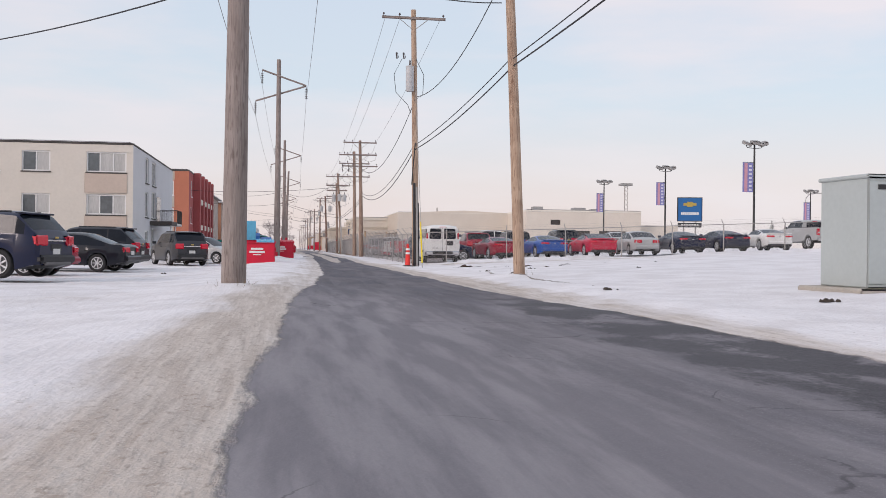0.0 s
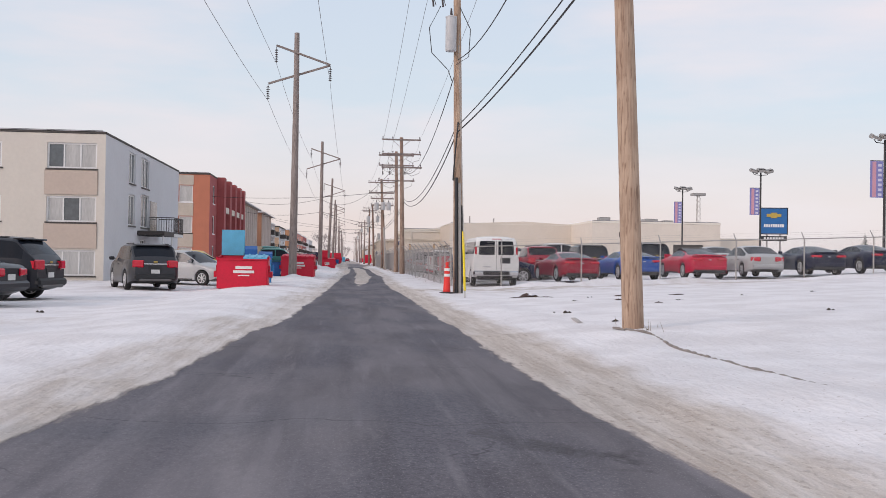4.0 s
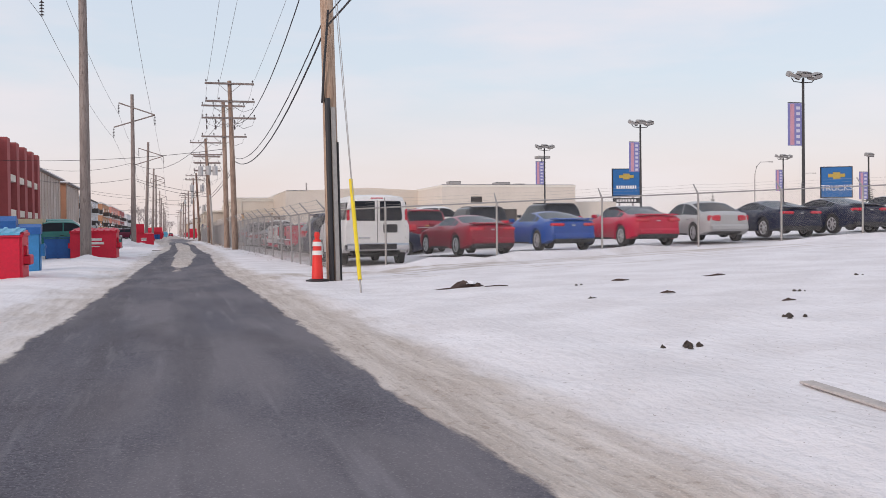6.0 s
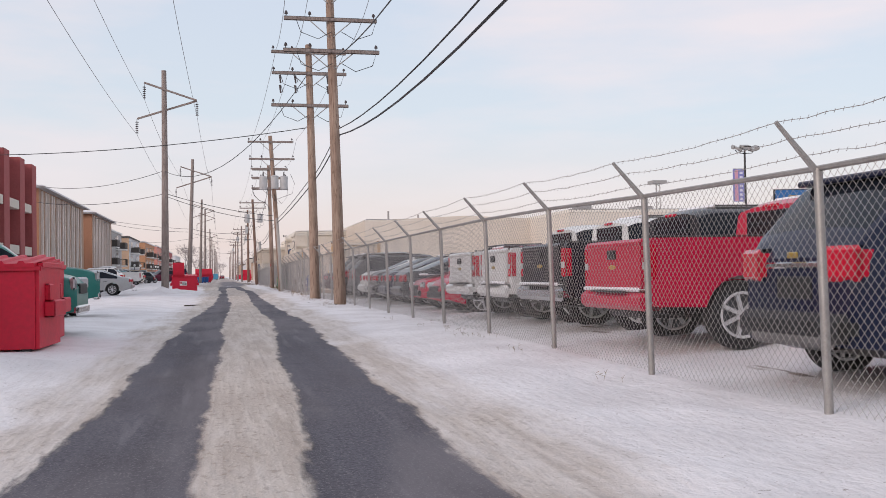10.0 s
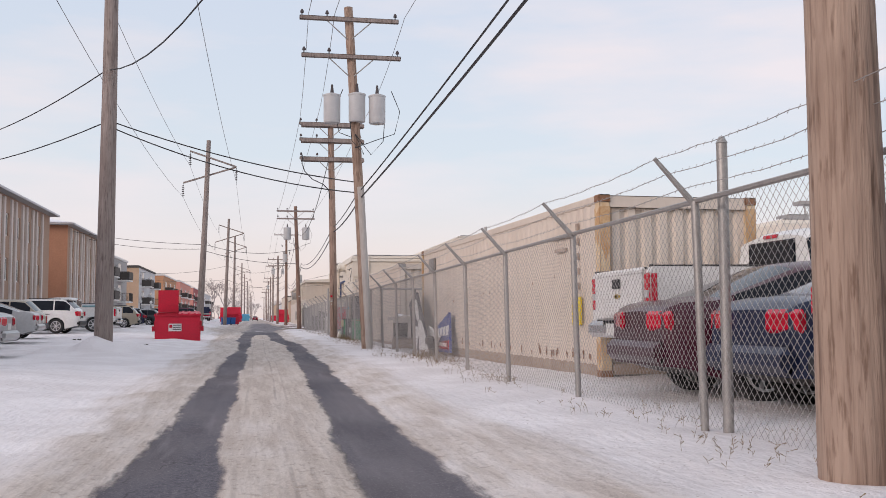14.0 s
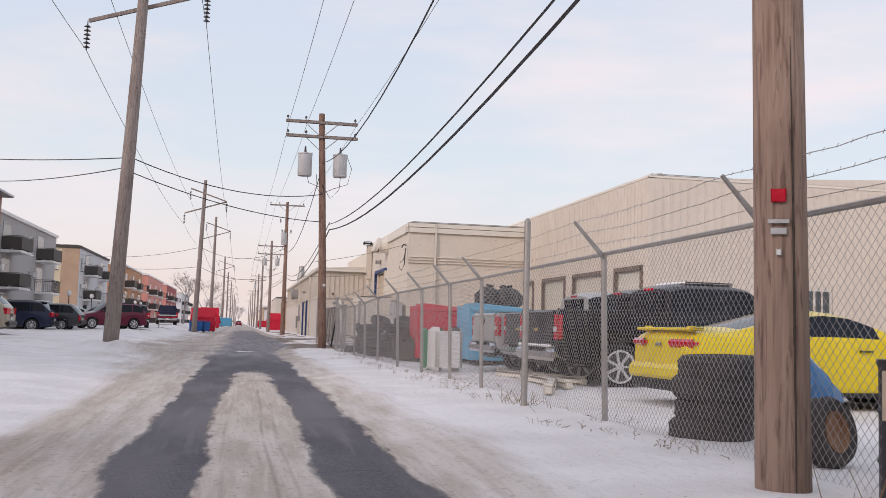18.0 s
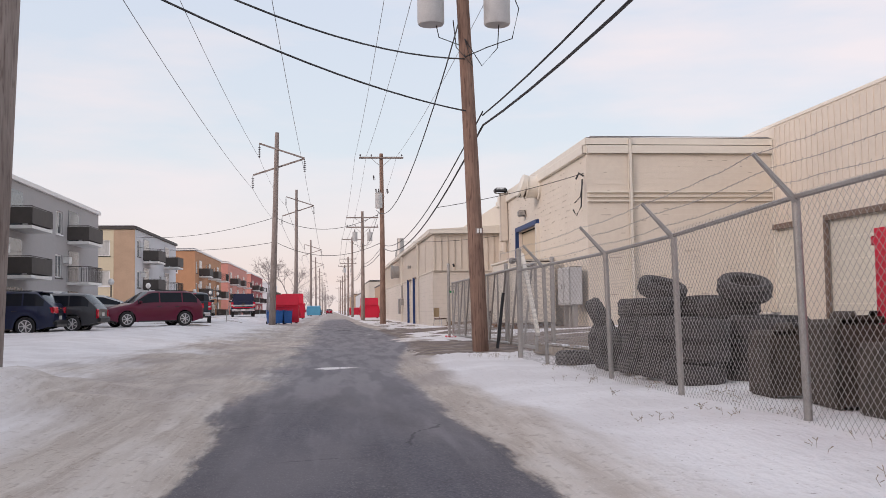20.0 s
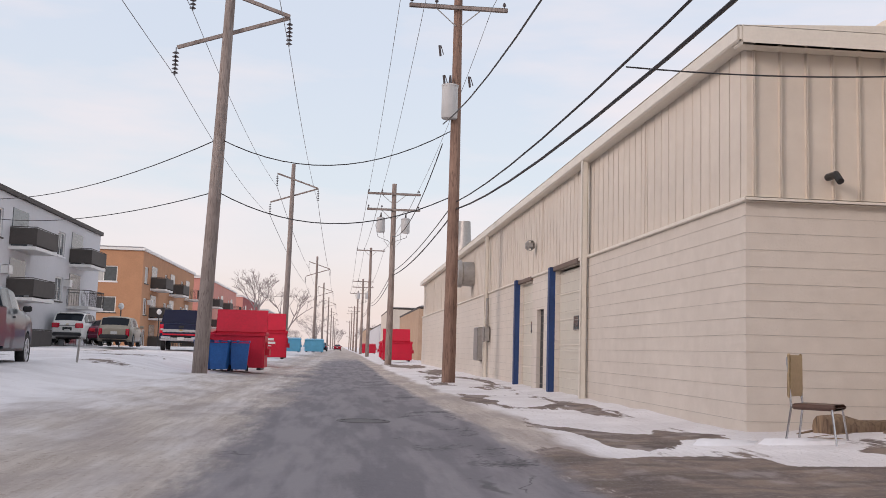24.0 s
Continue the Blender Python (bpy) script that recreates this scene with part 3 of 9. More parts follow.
    soil = soil + 0.92 * sstep(5.4, 6.4, X) * (1 - sstep(7.6, 8.2, X)) * sstep(188, 193, Y) * (1 - sstep(238, 242, Y)) * (0.75 + 0.9 * n1)
    soil = soil + 0.60 * sstep(-9, -7, X) * (1 - sstep(-2.5, -1, X)) * sstep(194, 198, Y) * (0.35 + 1.2 * n1) * (1 - sstep(240, 260, Y))
    soil = soil + 0.75 * np.exp(-(((X + 4.5) / 1.6) ** 2 + ((Y - 196.6) / 1.2) ** 2))
    bare = bare * (1 - 0.8 * sstep(4.9, 6.0, X) * sstep(164, 169, Y))
    # patches where old snow is left, and meltwater between them
    for px, py, rx, ry, g in ((7.2, 175.9, 1.6, 2.4, 1.0), (6.6, 179.3, 0.95, 1.3, 1.0), (6.5, 182.3, 0.6, 1.1, 1.0), (7.3, 183.5, 0.9, 0.7, 1.0), (8.7, 184.5, 1.4, 0.5, 1.0), (10.6, 185.5, 1.8, 0.45, 1.0), (9.0, 190.4, 1.9, 0.35, 0.8), (7.4, 191.4, 1.3, 0.75, 0.8), (8.8, 192.6, 1.2, 0.35, 0.8), (6.9, 195.6, 0.5, 1.9, 0.9), (6.1, 192.3, 0.35, 1.6, 0.9), (6.9, 200.6, 0.45, 1.6, 0.8), (6.3, 205.5, 0.5, 2.4, 0.9), (7.0, 211.0, 0.6, 3.0, 0.8), (6.0, 222.0, 0.7, 8.0, 0.9), (10.6, 175.4, 4.5, 0.6, 0.9), (13.0, 172.0, 3.0, 0.8, 0.7), (3.4, 163.0, 0.42, 0.26, 0.9), (4.6, 186.0, 0.5, 0.35, 0.5)):
        q = g * (1 - sstep(0.55, 1.25, np.hypot((X - px) / rx, (Y - py) / ry) + 0.60 * n2 + 0.45 * n3))
        bare, soil = bare - q, soil - 1.3 * q
        dirt = dirt - np.clip(q, 0, 1) * np.where(X > 5, 0.55 * sstep(5, 6, X), 0.8)
    wet = 0.48 * sstep(1.8, 3.6, X) * (1 - sstep(10, 22, Y)) + 0.15 * (1 - sstep(0.5, 1.2, np.abs(X - right + 0.5))) + 0.12 * strip
    wet = wet + 0.25 * sstep(3.5, 5.0, X) * sstep(170, 180, Y)
    frost = 0.22 + 0.30 * (1 - sstep(8, 22, Y)) + 0.58 * late + 0.30 * sstep(178, 190, Y) * (1 - sstep(1.5, 4.0, X)) + 0.22 * late * np.exp(-(((X - 2.3) / 0.8) ** 2)) + 0.34 * (1 - sstep(0.8, 2.4, X)) * (1 - sstep(10, 24, Y))
    ridge = np.exp(-(((X - left + 0.5) / 0.3) ** 2)) + np.exp(-(((X - right - 0.55) / 0.35) ** 2))
    H = H + near * (0.035 * n1 + 0.030 * n2 * (1 - 0.8 * full)) + 0.035 * ridge * sstep(60, 70, Y) * (1 - sstep(150, 165, Y)) + 0.012 * strip
    H = H + 0.20 * np.exp(-(((Y - 50.9) / 0.55) ** 2)) * sstep(8.0, 10.5, X) * (1 - sstep(60, 70, X)) * (0.75 + 1.2 * n2 + 0.5 * n1)
    # low snow heaps at the feet of the poles
    for px, py, pr, ph in ((-0.7, 115.3, 1.3, 0.32), (-1.2, 15.3, 0.9, 0.10), (6.3, 24.0, 0.7, 0.06), (-0.6, 157.0, 1.6, 0.28), (-0.9, 66.2, 1.0, 0.14)):
        H = H + ph * np.exp(-(((X - px) / pr) ** 2 + ((Y - py) / pr) ** 2)) * (1 + 0.6 * n2)
    V = np.stack([X, Y, H], -1).reshape(-1, 3)
    i = np.arange(nx * ny).reshape(ny, nx)
    F = np.stack([i[:-1, :-1], i[:-1, 1:], i[1:, 1:], i[1:, :-1]], -1)
    cx = 0.5 * (X[:-1, :-1] + X[1:, 1:])
    alley = (cx > -1.2) & (cx < 6.2)
    for name, pick, lab, cat in (("road", alley, "narrow asphalt alley with packed snow and bare wheel tracks", "road"), ("ground", ~alley, "flat ground under trodden snow beside the alley", "ground")):
        f = F[pick]
        used, inv = np.unique(f.ravel(), return_inverse=True)
        me = bpy.data.meshes.new(name)
        me.from_pydata(V[used].tolist(), [], inv.reshape(-1, 4).tolist())
        me.materials.append(GROUND)
        me.polygons.foreach_set("use_smooth", [True] * len(me.polygons))
        for key, field in (("bare", bare), ("dirt", dirt), ("soil", soil), ("wet", wet), ("frost", frost)):
            a = me.attributes.new(key, "FLOAT", "POINT")
            a.data.foreach_set("value", field.ravel()[used].astype(np.float32))
        tagged(new(name, me), lab, cat, kind="structure")


build_ground()


# ---- poles and lines ----
def insulator_string(s, top, n=6, r=0.11, step=0.13):
    x, y, z = top
    s.tube([(x, y, z), (x, y, z - n * step - 0.15)], 0.018, 5)
    for k in range(n):
        zz = z - 0.14 - k * step
        s.tube([(x, y, zz), (x, y, zz - 0.05)], [0.04, r], 8)
    return (x, y, z - n * step - 0.15)


def shaft(h, r0, r1, lean=(0, 0), bury=0.3):
    s = Shape()
    pts, rs = [], []
    for k in range(9):
        u = k / 8
        z = -bury + (h + bury) * u
        bow = 0.02 * math.sin(3.1 * u)
        pts.append((lean[0] * z + bow, lean[1] * z, z))
        rs.append(r0 + (r1 - r0) * u)
    return s.tube(pts, rs, 16)


LEFT_WIRES = []


def transmission_pole(x, y, h=13.4, lean=(0.0, 0.0), z=None):
    z = lz(x, y) if z is None else z
    p = thing("utility_pole", "tall grey weathered wooden transmission pole with slanted crossarms", "utility pole", at(x, y, z), "transmission poles along the alley")
    part("shaft", shaft(h, 0.24, 0.145, lean), GREYPOLE, p, smooth=50)
    lx = lean[0] * h * 0.85
    ul, rt, ll = (-1.15 + lx, 0, h - 0.8), (1.95 + lx, 0, h - 1.8), (-1.6 + lx, 0, h - 2.95)
    for a, b, dy in ((ul, rt, -0.2), (ll, rt, 0.2)):
        part("crossarm", Shape().tube([(a[0], dy, a[2]), (b[0], dy * 0.3, b[2])], 0.075, 4), GREYPOLE, p)
    ends = []
    for q in (ul, rt, ll):
        s = Shape()
        ends.append(insulator_string(s, (q[0], 0, q[2] - 0.06)))
        part("insulator_string", s, PORCELAIN, p)
    LEFT_WIRES.append([(x + e[0], y + e[1], z + e[2]) for e in ends])
    return p


def crossarm(p, z, half, lean=0.0, posts=(), y=-0.16, sag=0.0, material=None):
    arm = part("crossarm", Shape().box((lean, y, z), (2 * half, 0.1, 0.13), 0.015), material or GREYPOLE, p)
    for dx in (-1, 1):
        part("brace", Shape().tube([(lean + dx * half * 0.45, y, z - 0.05), (lean + dx * 0.08, y * 0.8, z - 0.55)], 0.018, 5), GALV, p)
    for u in posts:
        s = Shape()
        s.tube([(lean + u * half, y, z + 0.06), (lean + u * half, y, z + 0.16)], 0.016, 6)
        s.tube([(lean + u * half, y, z + 0.14), (lean + u * half, y, z + 0.20), (lean + u * half, y, z + 0.24)], [0.06, 0.045, 0.02], 8)
        part("insulator", s, PORCELAIN, p)
    return arm


def transformer(p, x, y, z, r=0.27, h=0.75):
    t = part("transformer", Shape().lathe([(0.0, 0.0), (r * 0.92, 0.0), (r, 0.04), (r, h), (r * 1.06, h + 0.01), (r * 1.06, h + 0.05), (r * 0.5, h + 0.1), (0, h + 0.11)], 20, Matrix.Translation((x, y, z))), CAN, p, "grey cylindrical pole transformer", smooth=40)
    s = Shape()
    s.tube([(x, y, z + h + 0.08), (x, y, z + h + 0.36)], [0.06, 0.03], 8)
    part("bushing", s, PORCELAIN, t)


def cutouts(p, z, xs, y=-0.2):
    for x in xs:
        s = Shape()
        s.tube([(x, y, z), (x + 0.04, y, z - 0.32)], 0.035, 6)
        s.tube([(x + 0.04, y - 0.06, z - 0.02), (x + 0.12, y - 0.1, z - 0.3)], 0.015, 5)
        part("fuse_cutout", s, PORCELAIN, p)


def loop_wire(p, pts, r=0.012):
    part("jumper_cable", Shape().tube(pts, r, 5), CABLE, p)


def sagged(a, b, sag, n=14):
    a, b = Vector(a), Vector(b)
    return [a.lerp(b, k / n) - Vector((0, 0, sag * 4 * (k / n) * (1 - k / n))) for k in range(n + 1)]


def line(name, a, b, sag, r, material, label, n=14):
    return solo(name, Shape().tube(sagged(a, b, sag, n), r, 5), material, label, "cable", group="overhead lines")


def right_pole(x, y, h, lean=(0, 0), material=None, arms=(), cans=(), conduit=None, label="brown weathered wooden utility pole", r0=0.20, z=0.0, can=(0.24, 0.76)):
    """arms: (height, half length); cans: (offset, height) of transformers."""
    p = thing("utility_pole", label, "utility pole", at(x, y, z), "distribution poles along the alley")
    part("shaft", shaft(h, r0, 0.125, lean), material or POLE, p, smooth=50)
    for za, half in arms:
        crossarm(p, za, half, lean[0] * za, posts=(-0.95, -0.45, 0.93))
    for dx, za in cans:
        transformer(p, dx + lean[0] * za, -0.12, za, *can)
    if cans:
        zc = cans[0][1]
        for sgn in (-1, 1):
            loop_wire(p, [(sgn * 0.7, -0.1, zc + 1.0), (sgn * 0.95, -0.1, zc + 0.4), (sgn * 0.8, -0.05, zc - 0.25), (sgn * 0.25, -0.05, zc - 0.45), (lean[0] * zc, -0.15, zc - 0.7)])
            loop_wire(p, [(sgn * 0.5, -0.15, zc + 0.1), (sgn * 0.45, -0.2, zc - 0.5), (sgn * 0.1, -0.2, zc - 0.9), (lean[0] * zc, -0.15, zc - 0.3)])
    if conduit:
        cx, cy, top, r, m = conduit
        part("conduit", Shape().tube([(cx + lean[0] * 0, cy, -0.1), (cx + lean[0] * top, cy + lean[1] * top, top)], r, 8), m, p, "vertical cable guard strapped to the pole", smooth=50)
    return p


transmission_pole(-1.25, 15.5, 13.6, (0.004, 0), z=0.05)
for lx_, ly_, lh_, ln_ in ((-1.0, 67.0, 14.1, 0.002), (-0.72, 115.2, 13.6, 0.004), (-0.65, 157.0, 13.1, 0.038), (-0.75, 213.3, 13.3, 0.030), (-0.7, 256.0, 14.6, 0.012), (-0.5, 326, 14, 0.006), (-0.5, 385, 14, 0.0), (-0.3, 445, 14, 0.003), (-0.3, 520, 14, 0), (-0.2, 600, 14, 0), (-0.2, 690, 14, 0)):
    transmission_pole(lx_, ly_, lh_, (ln_, 0), z=0.0)
LEFT_WIRES.insert(0, [(a, b - 46, c) for a, b, c in LEFT_WIRES[0]])
for a, b in zip(LEFT_WIRES[:-2], LEFT_WIRES[1:-1]):
    for k in range(3):
        line("conductor", a[k], b[k], 0.5, 0.011 if b[1][1] < 300 else 0.02, CONDUCTOR, "thin grey bare overhead conductor wire")

right_pole(6.68, 25.4, 11.5, (-0.046, 0), POLE_NEW, label="tan wooden utility pole leaning slightly, bare of crossarms", r0=0.175)
R1 = right_pole(6.13, 45.4, 12.9, (-0.018, 0), POLE_NEW, arms=((12.45, 1.6),), label="brown wooden utility pole with one crossarm and cable guards", r0=0.175, z=-0.12)
part("conduit", Shape().tube([(-0.07, -0.16, -0.1), (-0.13, -0.16, 4.2)], 0.065, 10), CABLE, R1, "black cable guard", smooth=50)
part("conduit", Shape().tube([(0.15, -0.12, -0.1), (0.10, -0.12, 3.2)], 0.028, 8), CABLE, R1, "black cable", smooth=50)
part("cable_guard", Shape().box((0.06, -0.20, 1.95), (0.11, 0.06, 4.1), 0.01, pose(0, 0, 0, 0, -1.0, 0)), GALV, R1, "grey metal cable guard")
transformer(R1, -0.42, -0.3, 8.75, 0.2, 1.2)
cutouts(R1, 10.7, (-1.1, -0.75))
loop_wire(R1, [(-0.8, -0.2, 10.4), (-1.2, -0.2, 9.6), (-1.1, -0.2, 8.7), (-0.5, -0.2, 8.1), (-0.35, -0.2, 7.7)], 0.016)
loop_wire(R1, [(-0.1, -0.2, 10.4), (0.3, -0.2, 9.6), (0.25, -0.2, 8.6), (-0.2, -0.2, 8.3)], 0.016)
loop_wire(R1, [(-0.1, -0.25, 6.2), (-0.2, -0.25, 5.0), (-0.24, -0.1, 4.1)], 0.03)
RA = right_pole(6.36, 85.1, 10.5, (-0.020, 0), POLE_MID, arms=((10.3, 1.5), (9.2, 1.5), (8.17, 1.55)), label="brown wooden utility pole with three crossarms")
RB = right_pole(6.3, 93.2, 10.3, (-0.012, 0), POLE_MID, arms=((9.95, 1.5), (9.1, 1.5), (7.8, 1.55)), label="brown wooden utility pole with three crossarms and fuse cutouts")
for z_ in (9.0, 8.6):
    cutouts(RB, z_, (-1.3, -0.7, 0.6))
for p_, z_ in ((RA, 8.17), (RA, 9.2), (RB, 7.8), (RB, 9.1)):
    for s_ in (-1, 1):
        loop_wire(p_, [(s_ * 1.3, -0.16, z_), (s_ * 1.15, -0.2, z_ - 0.45), (s_ * 0.6, -0.2, z_ - 0.65), (s_ * 0.15, -0.2, z_ - 0.4)])
GUARD = mat("guard_grey", (0.50, 0.47, 0.44), 0.7, col2=(0.38, 0.34, 0.31), scale=2.5, stretchz=0.2)
right_pole(6.28, 116.35, 9.85, (-0.055, 0), POLE_MID, arms=((9.45, 1.43), (8.36, 1.43)), cans=((-0.66, 6.42), (0.06, 6.47), (0.64, 6.44)), conduit=(0.06, -0.11, 4.6, 0.105, GUARD), label="tan wooden utility pole with three grey transformers", r0=0.15)
RX = right_pole(6.50, 131.4, 9.65, (-0.018, 0), POLE_RED, arms=((9.38, 1.38), (8.68, 1.38), (7.85, 1.38)), label="brown wooden utility pole with three heavy crossarms", r0=0.17)
right_pole(6.47, 166.0, 9.65, (-0.037, 0), POLE_DARK, arms=((9.25, 1.47), (8.65, 1.47)), cans=((-0.72, 7.0), (0.72, 7.02)), can=(0.29, 0.88), label="dark brown wooden utility pole with two grey transformers", r0=0.175)
for z_ in (9.38, 8.68, 7.85):
    for y_, dz_ in ((0.17, 0.03), (-0.155, 0.05)):
        part("crossarm", Shape().box((-0.07, y_, z_ - dz_), (2.76, 0.115, 0.165), 0.015), GREYPOLE, RX)
loop_wire(RX, [(-1.40, -0.25, 7.95), (-1.42, -0.25, 7.6), (-1.30, -0.25, 7.25), (-0.96, -0.25, 6.9), (-0.5, -0.22, 6.7), (-0.25, -0.2, 6.45), (-0.2, -0.18, 6.05)], 0.022)
part("drying_crack", Shape().tube([(-0.012, -0.168, 0.0), (-0.020, -0.166, 0.9), (-0.028, -0.164, 1.7), (-0.046, -0.158, 2.8)], [0.004, 0.008, 0.007, 0.002], 5), DEBRIS, RX, "dark drying crack down the pole")
RE = right_pole(6.7, 210.5, 11.4, (0.0, 0), POLE_DARK, arms=((11.1, 1.48),), label="brown wooden utility pole with one crossarm and a transformer")
transformer(RE, -0.2, -0.2, 7.7, 0.24, 0.95)
cutouts(RE, 9.9, (-0.55,))
cutouts(RE, 9.0, (-0.4, 0.35))
for y_, h_, arms_, cans_ in ((237, 10.2, ((9.6, 1.5), (8.7, 1.5)), ((-0.7, 7.4), (0.7, 7.4))), (283, 11.2, ((10.9, 1.45),), ()), (318, 10.4, ((10.0, 1.45), (9.2, 1.45)), ((-0.6, 7.6), (0.6, 7.6))), (362, 11, ((10.7, 1.45),), ()), (410, 10.4, ((10, 1.4), (9.2, 1.4)), ()), (470, 11, ((10.6, 1.4),), ()), (540, 10.5, ((10, 1.4),), ())):
    right_pole(6.2, y_, h_, (0.004, 0), POLE, arms_, cans_)
R_CHAIN = [(6.45, 25.4, 11.0), (5.9, 45.4, 12.4), (6.2, 85.2, 10.35), (6.3, 93.4, 10.1), (6.0, 116.4, 9.6), (6.4, 131.6, 9.6), (6.2, 166.0, 9.25), (6.35, 210.6, 11.2), (6.2, 237, 9.8), (6.2, 283, 11.0), (6.2, 318, 10.1), (6.2, 362, 10.8)]
for k in range(1, len(R_CHAIN) - 1):
    a, b = R_CHAIN[k], R_CHAIN[k + 1]
    for dx in (-1.4, -0.65, 1.4):
        line("conductor", (a[0] + dx, a[1], a[2] + 0.05), (b[0] + dx, b[1], b[2] + 0.05), 0.35, 0.009 if b[1] < 240 else 0.016, CONDUCTOR, "thin grey bare overhead conductor wire")
TEL = [(6.9, -22, 7.5), (6.4, 25.4, 6.3), (6.02, 45.4, 5.75), (6.45, 85.2, 5.5), (6.4, 93.4, 4.85), (6.1, 116.4, 4.3), (6.5, 131.6, 4.65), (6.6, 166.0, 4.85), (6.8, 210.5, 5.05), (6.3, 237, 5.0), (6.3, 283, 5.2), (6.3, 318, 5.2)]
for k in range(len(TEL) - 1):
    a, b = TEL[k], TEL[k + 1]
    gap = b[1] - a[1]
    slack = {2: 0.030, 4: 0.004, 5: 0.008, 6: 0.020, 7: 0.025}.get(k, 0.011)
    line("telephone_cable", a, b, slack * gap, 0.023, CABLE, "thick black sagging telephone cable bundle")
    line("telephone_cable", (a[0], a[1], a[2] + 0.30), (b[0], b[1], b[2] + 0.22), slack * 0.9 * gap, 0.017, CABLE, "thin black telephone cable")
# twisted secondary cable hanging below the conductors
for a, b, s_ in (((6.0, 45.4, 8.2), (6.3, 85.2, 8.0), 1.6), ((-0.7, 115.2, 7.45), (6.2, 93.2, 9.2), 1.75), ((-0.7, 115.2, 6.1), (6.05, 116.4, 4.75), 0.2), ((-0.7, 115.2, 5.95), (6.05, 116.4, 4.45), 0.3), ((-0.75, 115.2, 7.45), (-11.6, 134, 8.3), 0.6), ((-0.75, 115.2, 6.05), (-11.6, 131, 6.9), 0.5), ((6.3, 131.6, 8.0), (6.2, 166.0, 7.6), 1.4), ((6.2, 166.0, 7.4), (6.35, 210.6, 7.6), 1.7), ((6.35, 210.6, 7.0), (6.2, 237, 7.2), 0.8), ((6.6, 210.6, 7.4), (-0.5, 213.3, 7.4), 0.95), ((6.6, 210.6, 5.4), (-0.5, 213.3, 5.7), 0.9), ((-0.5, 213.3, 7.4), (-12.8, 229, 7.3), 0.5), ((-0.5, 213.3, 5.7), (-12.8, 230, 6.5), 0.4), ((-0.42, 157, 5.95), (6.3, 166.0, 6.3), 0.5), ((-0.42, 157, 5.5), (6.3, 166.0, 5.15), 0.3), ((-0.45, 157, 5.9), (-11.7, 172, 8.0), 0.2), ((-0.45, 157, 5.6), (-11.7, 180, 8.0), 0.3), ((6.25, 93.2, 6.95), (-10.2, 101, 6.6), 0.35), ((-1.06, 15.4, 5.72), (9.5, 13.0, 8.5), 0.85), ((-1.06, 15.4, 5.66), (9.5, 13.1, 8.4), 0.98), ((6.05, 25.4, 8.2), (-4.0, 14.0, 7.7), 0.75), ((-1.4, 15.5, 5.8), (-13.5, 30.0, 6.8), 0.35), ((-1.8, 10.0, 4.9), (-9.0, 17.0, 4.6), 0.1), ((6.3, 25.2, 9.5), (6.0, 45.4, 8.4), 1.0), ((6.73, 192.9, 4.22), (11.6, 193.05, 4.5), 0.1), ((6.65, 176.0, 4.12), (11.6, 176.5, 5.3), 0.1)):
    line("service_cable", a, b, s_, 0.017 if b[0] < 11.0 or b[1] < 170 else 0.010, CABLE, "black twisted service cable strung across the alley")
guy = thing("guy_wire", "steel guy wires with a yellow plastic guard at the pole foot", "guy wire", at(0, 0, 0))
for dx in (0.0, 0.1):
    part("wire", Shape().tube([(6.0 + dx * 0.3, 45.2, 8.9 + 4 * dx), (5.75, 40.05, -0.12)], 0.008, 5), GALV, guy)
part("guard", Shape().tube([(5.80, 41.25, 2.0), (5.755, 40.2, 0.14)], 0.038, 8), YELLOW, guy, "yellow plastic guard tube")
part("anchor", Shape().tube([(5.757, 40.22, 0.18), (5.745, 40.0, -0.2)], 0.02, 6), GALV, guy)


# ---- chain-link fences ----
def mesh_panel(w, h, d=0.080, r=0.0019):
    """Diagonal wires of one panel, w along x, from z = 0 to h."""
    s = Shape()
    for sg in (1, -1):
        for k in range(int((w + h) / d) + 1):
            c = k * d
            if sg > 0:
                a, b = (max(0.0, c - h), min(c, h)), (min(c, w), max(0.0, c - w))
            else:
                a, b = (max(0.0, w - c), max(0.0, c - w)), (min(w, w - c + h), min(c, h))
            if abs(a[0] - b[0]) > 0.01:
                s.tube([(a[0], sg * r, a[1]), (b[0], sg * r, b[1])], r, 3, caps=False)
    return s


PANELS = {}


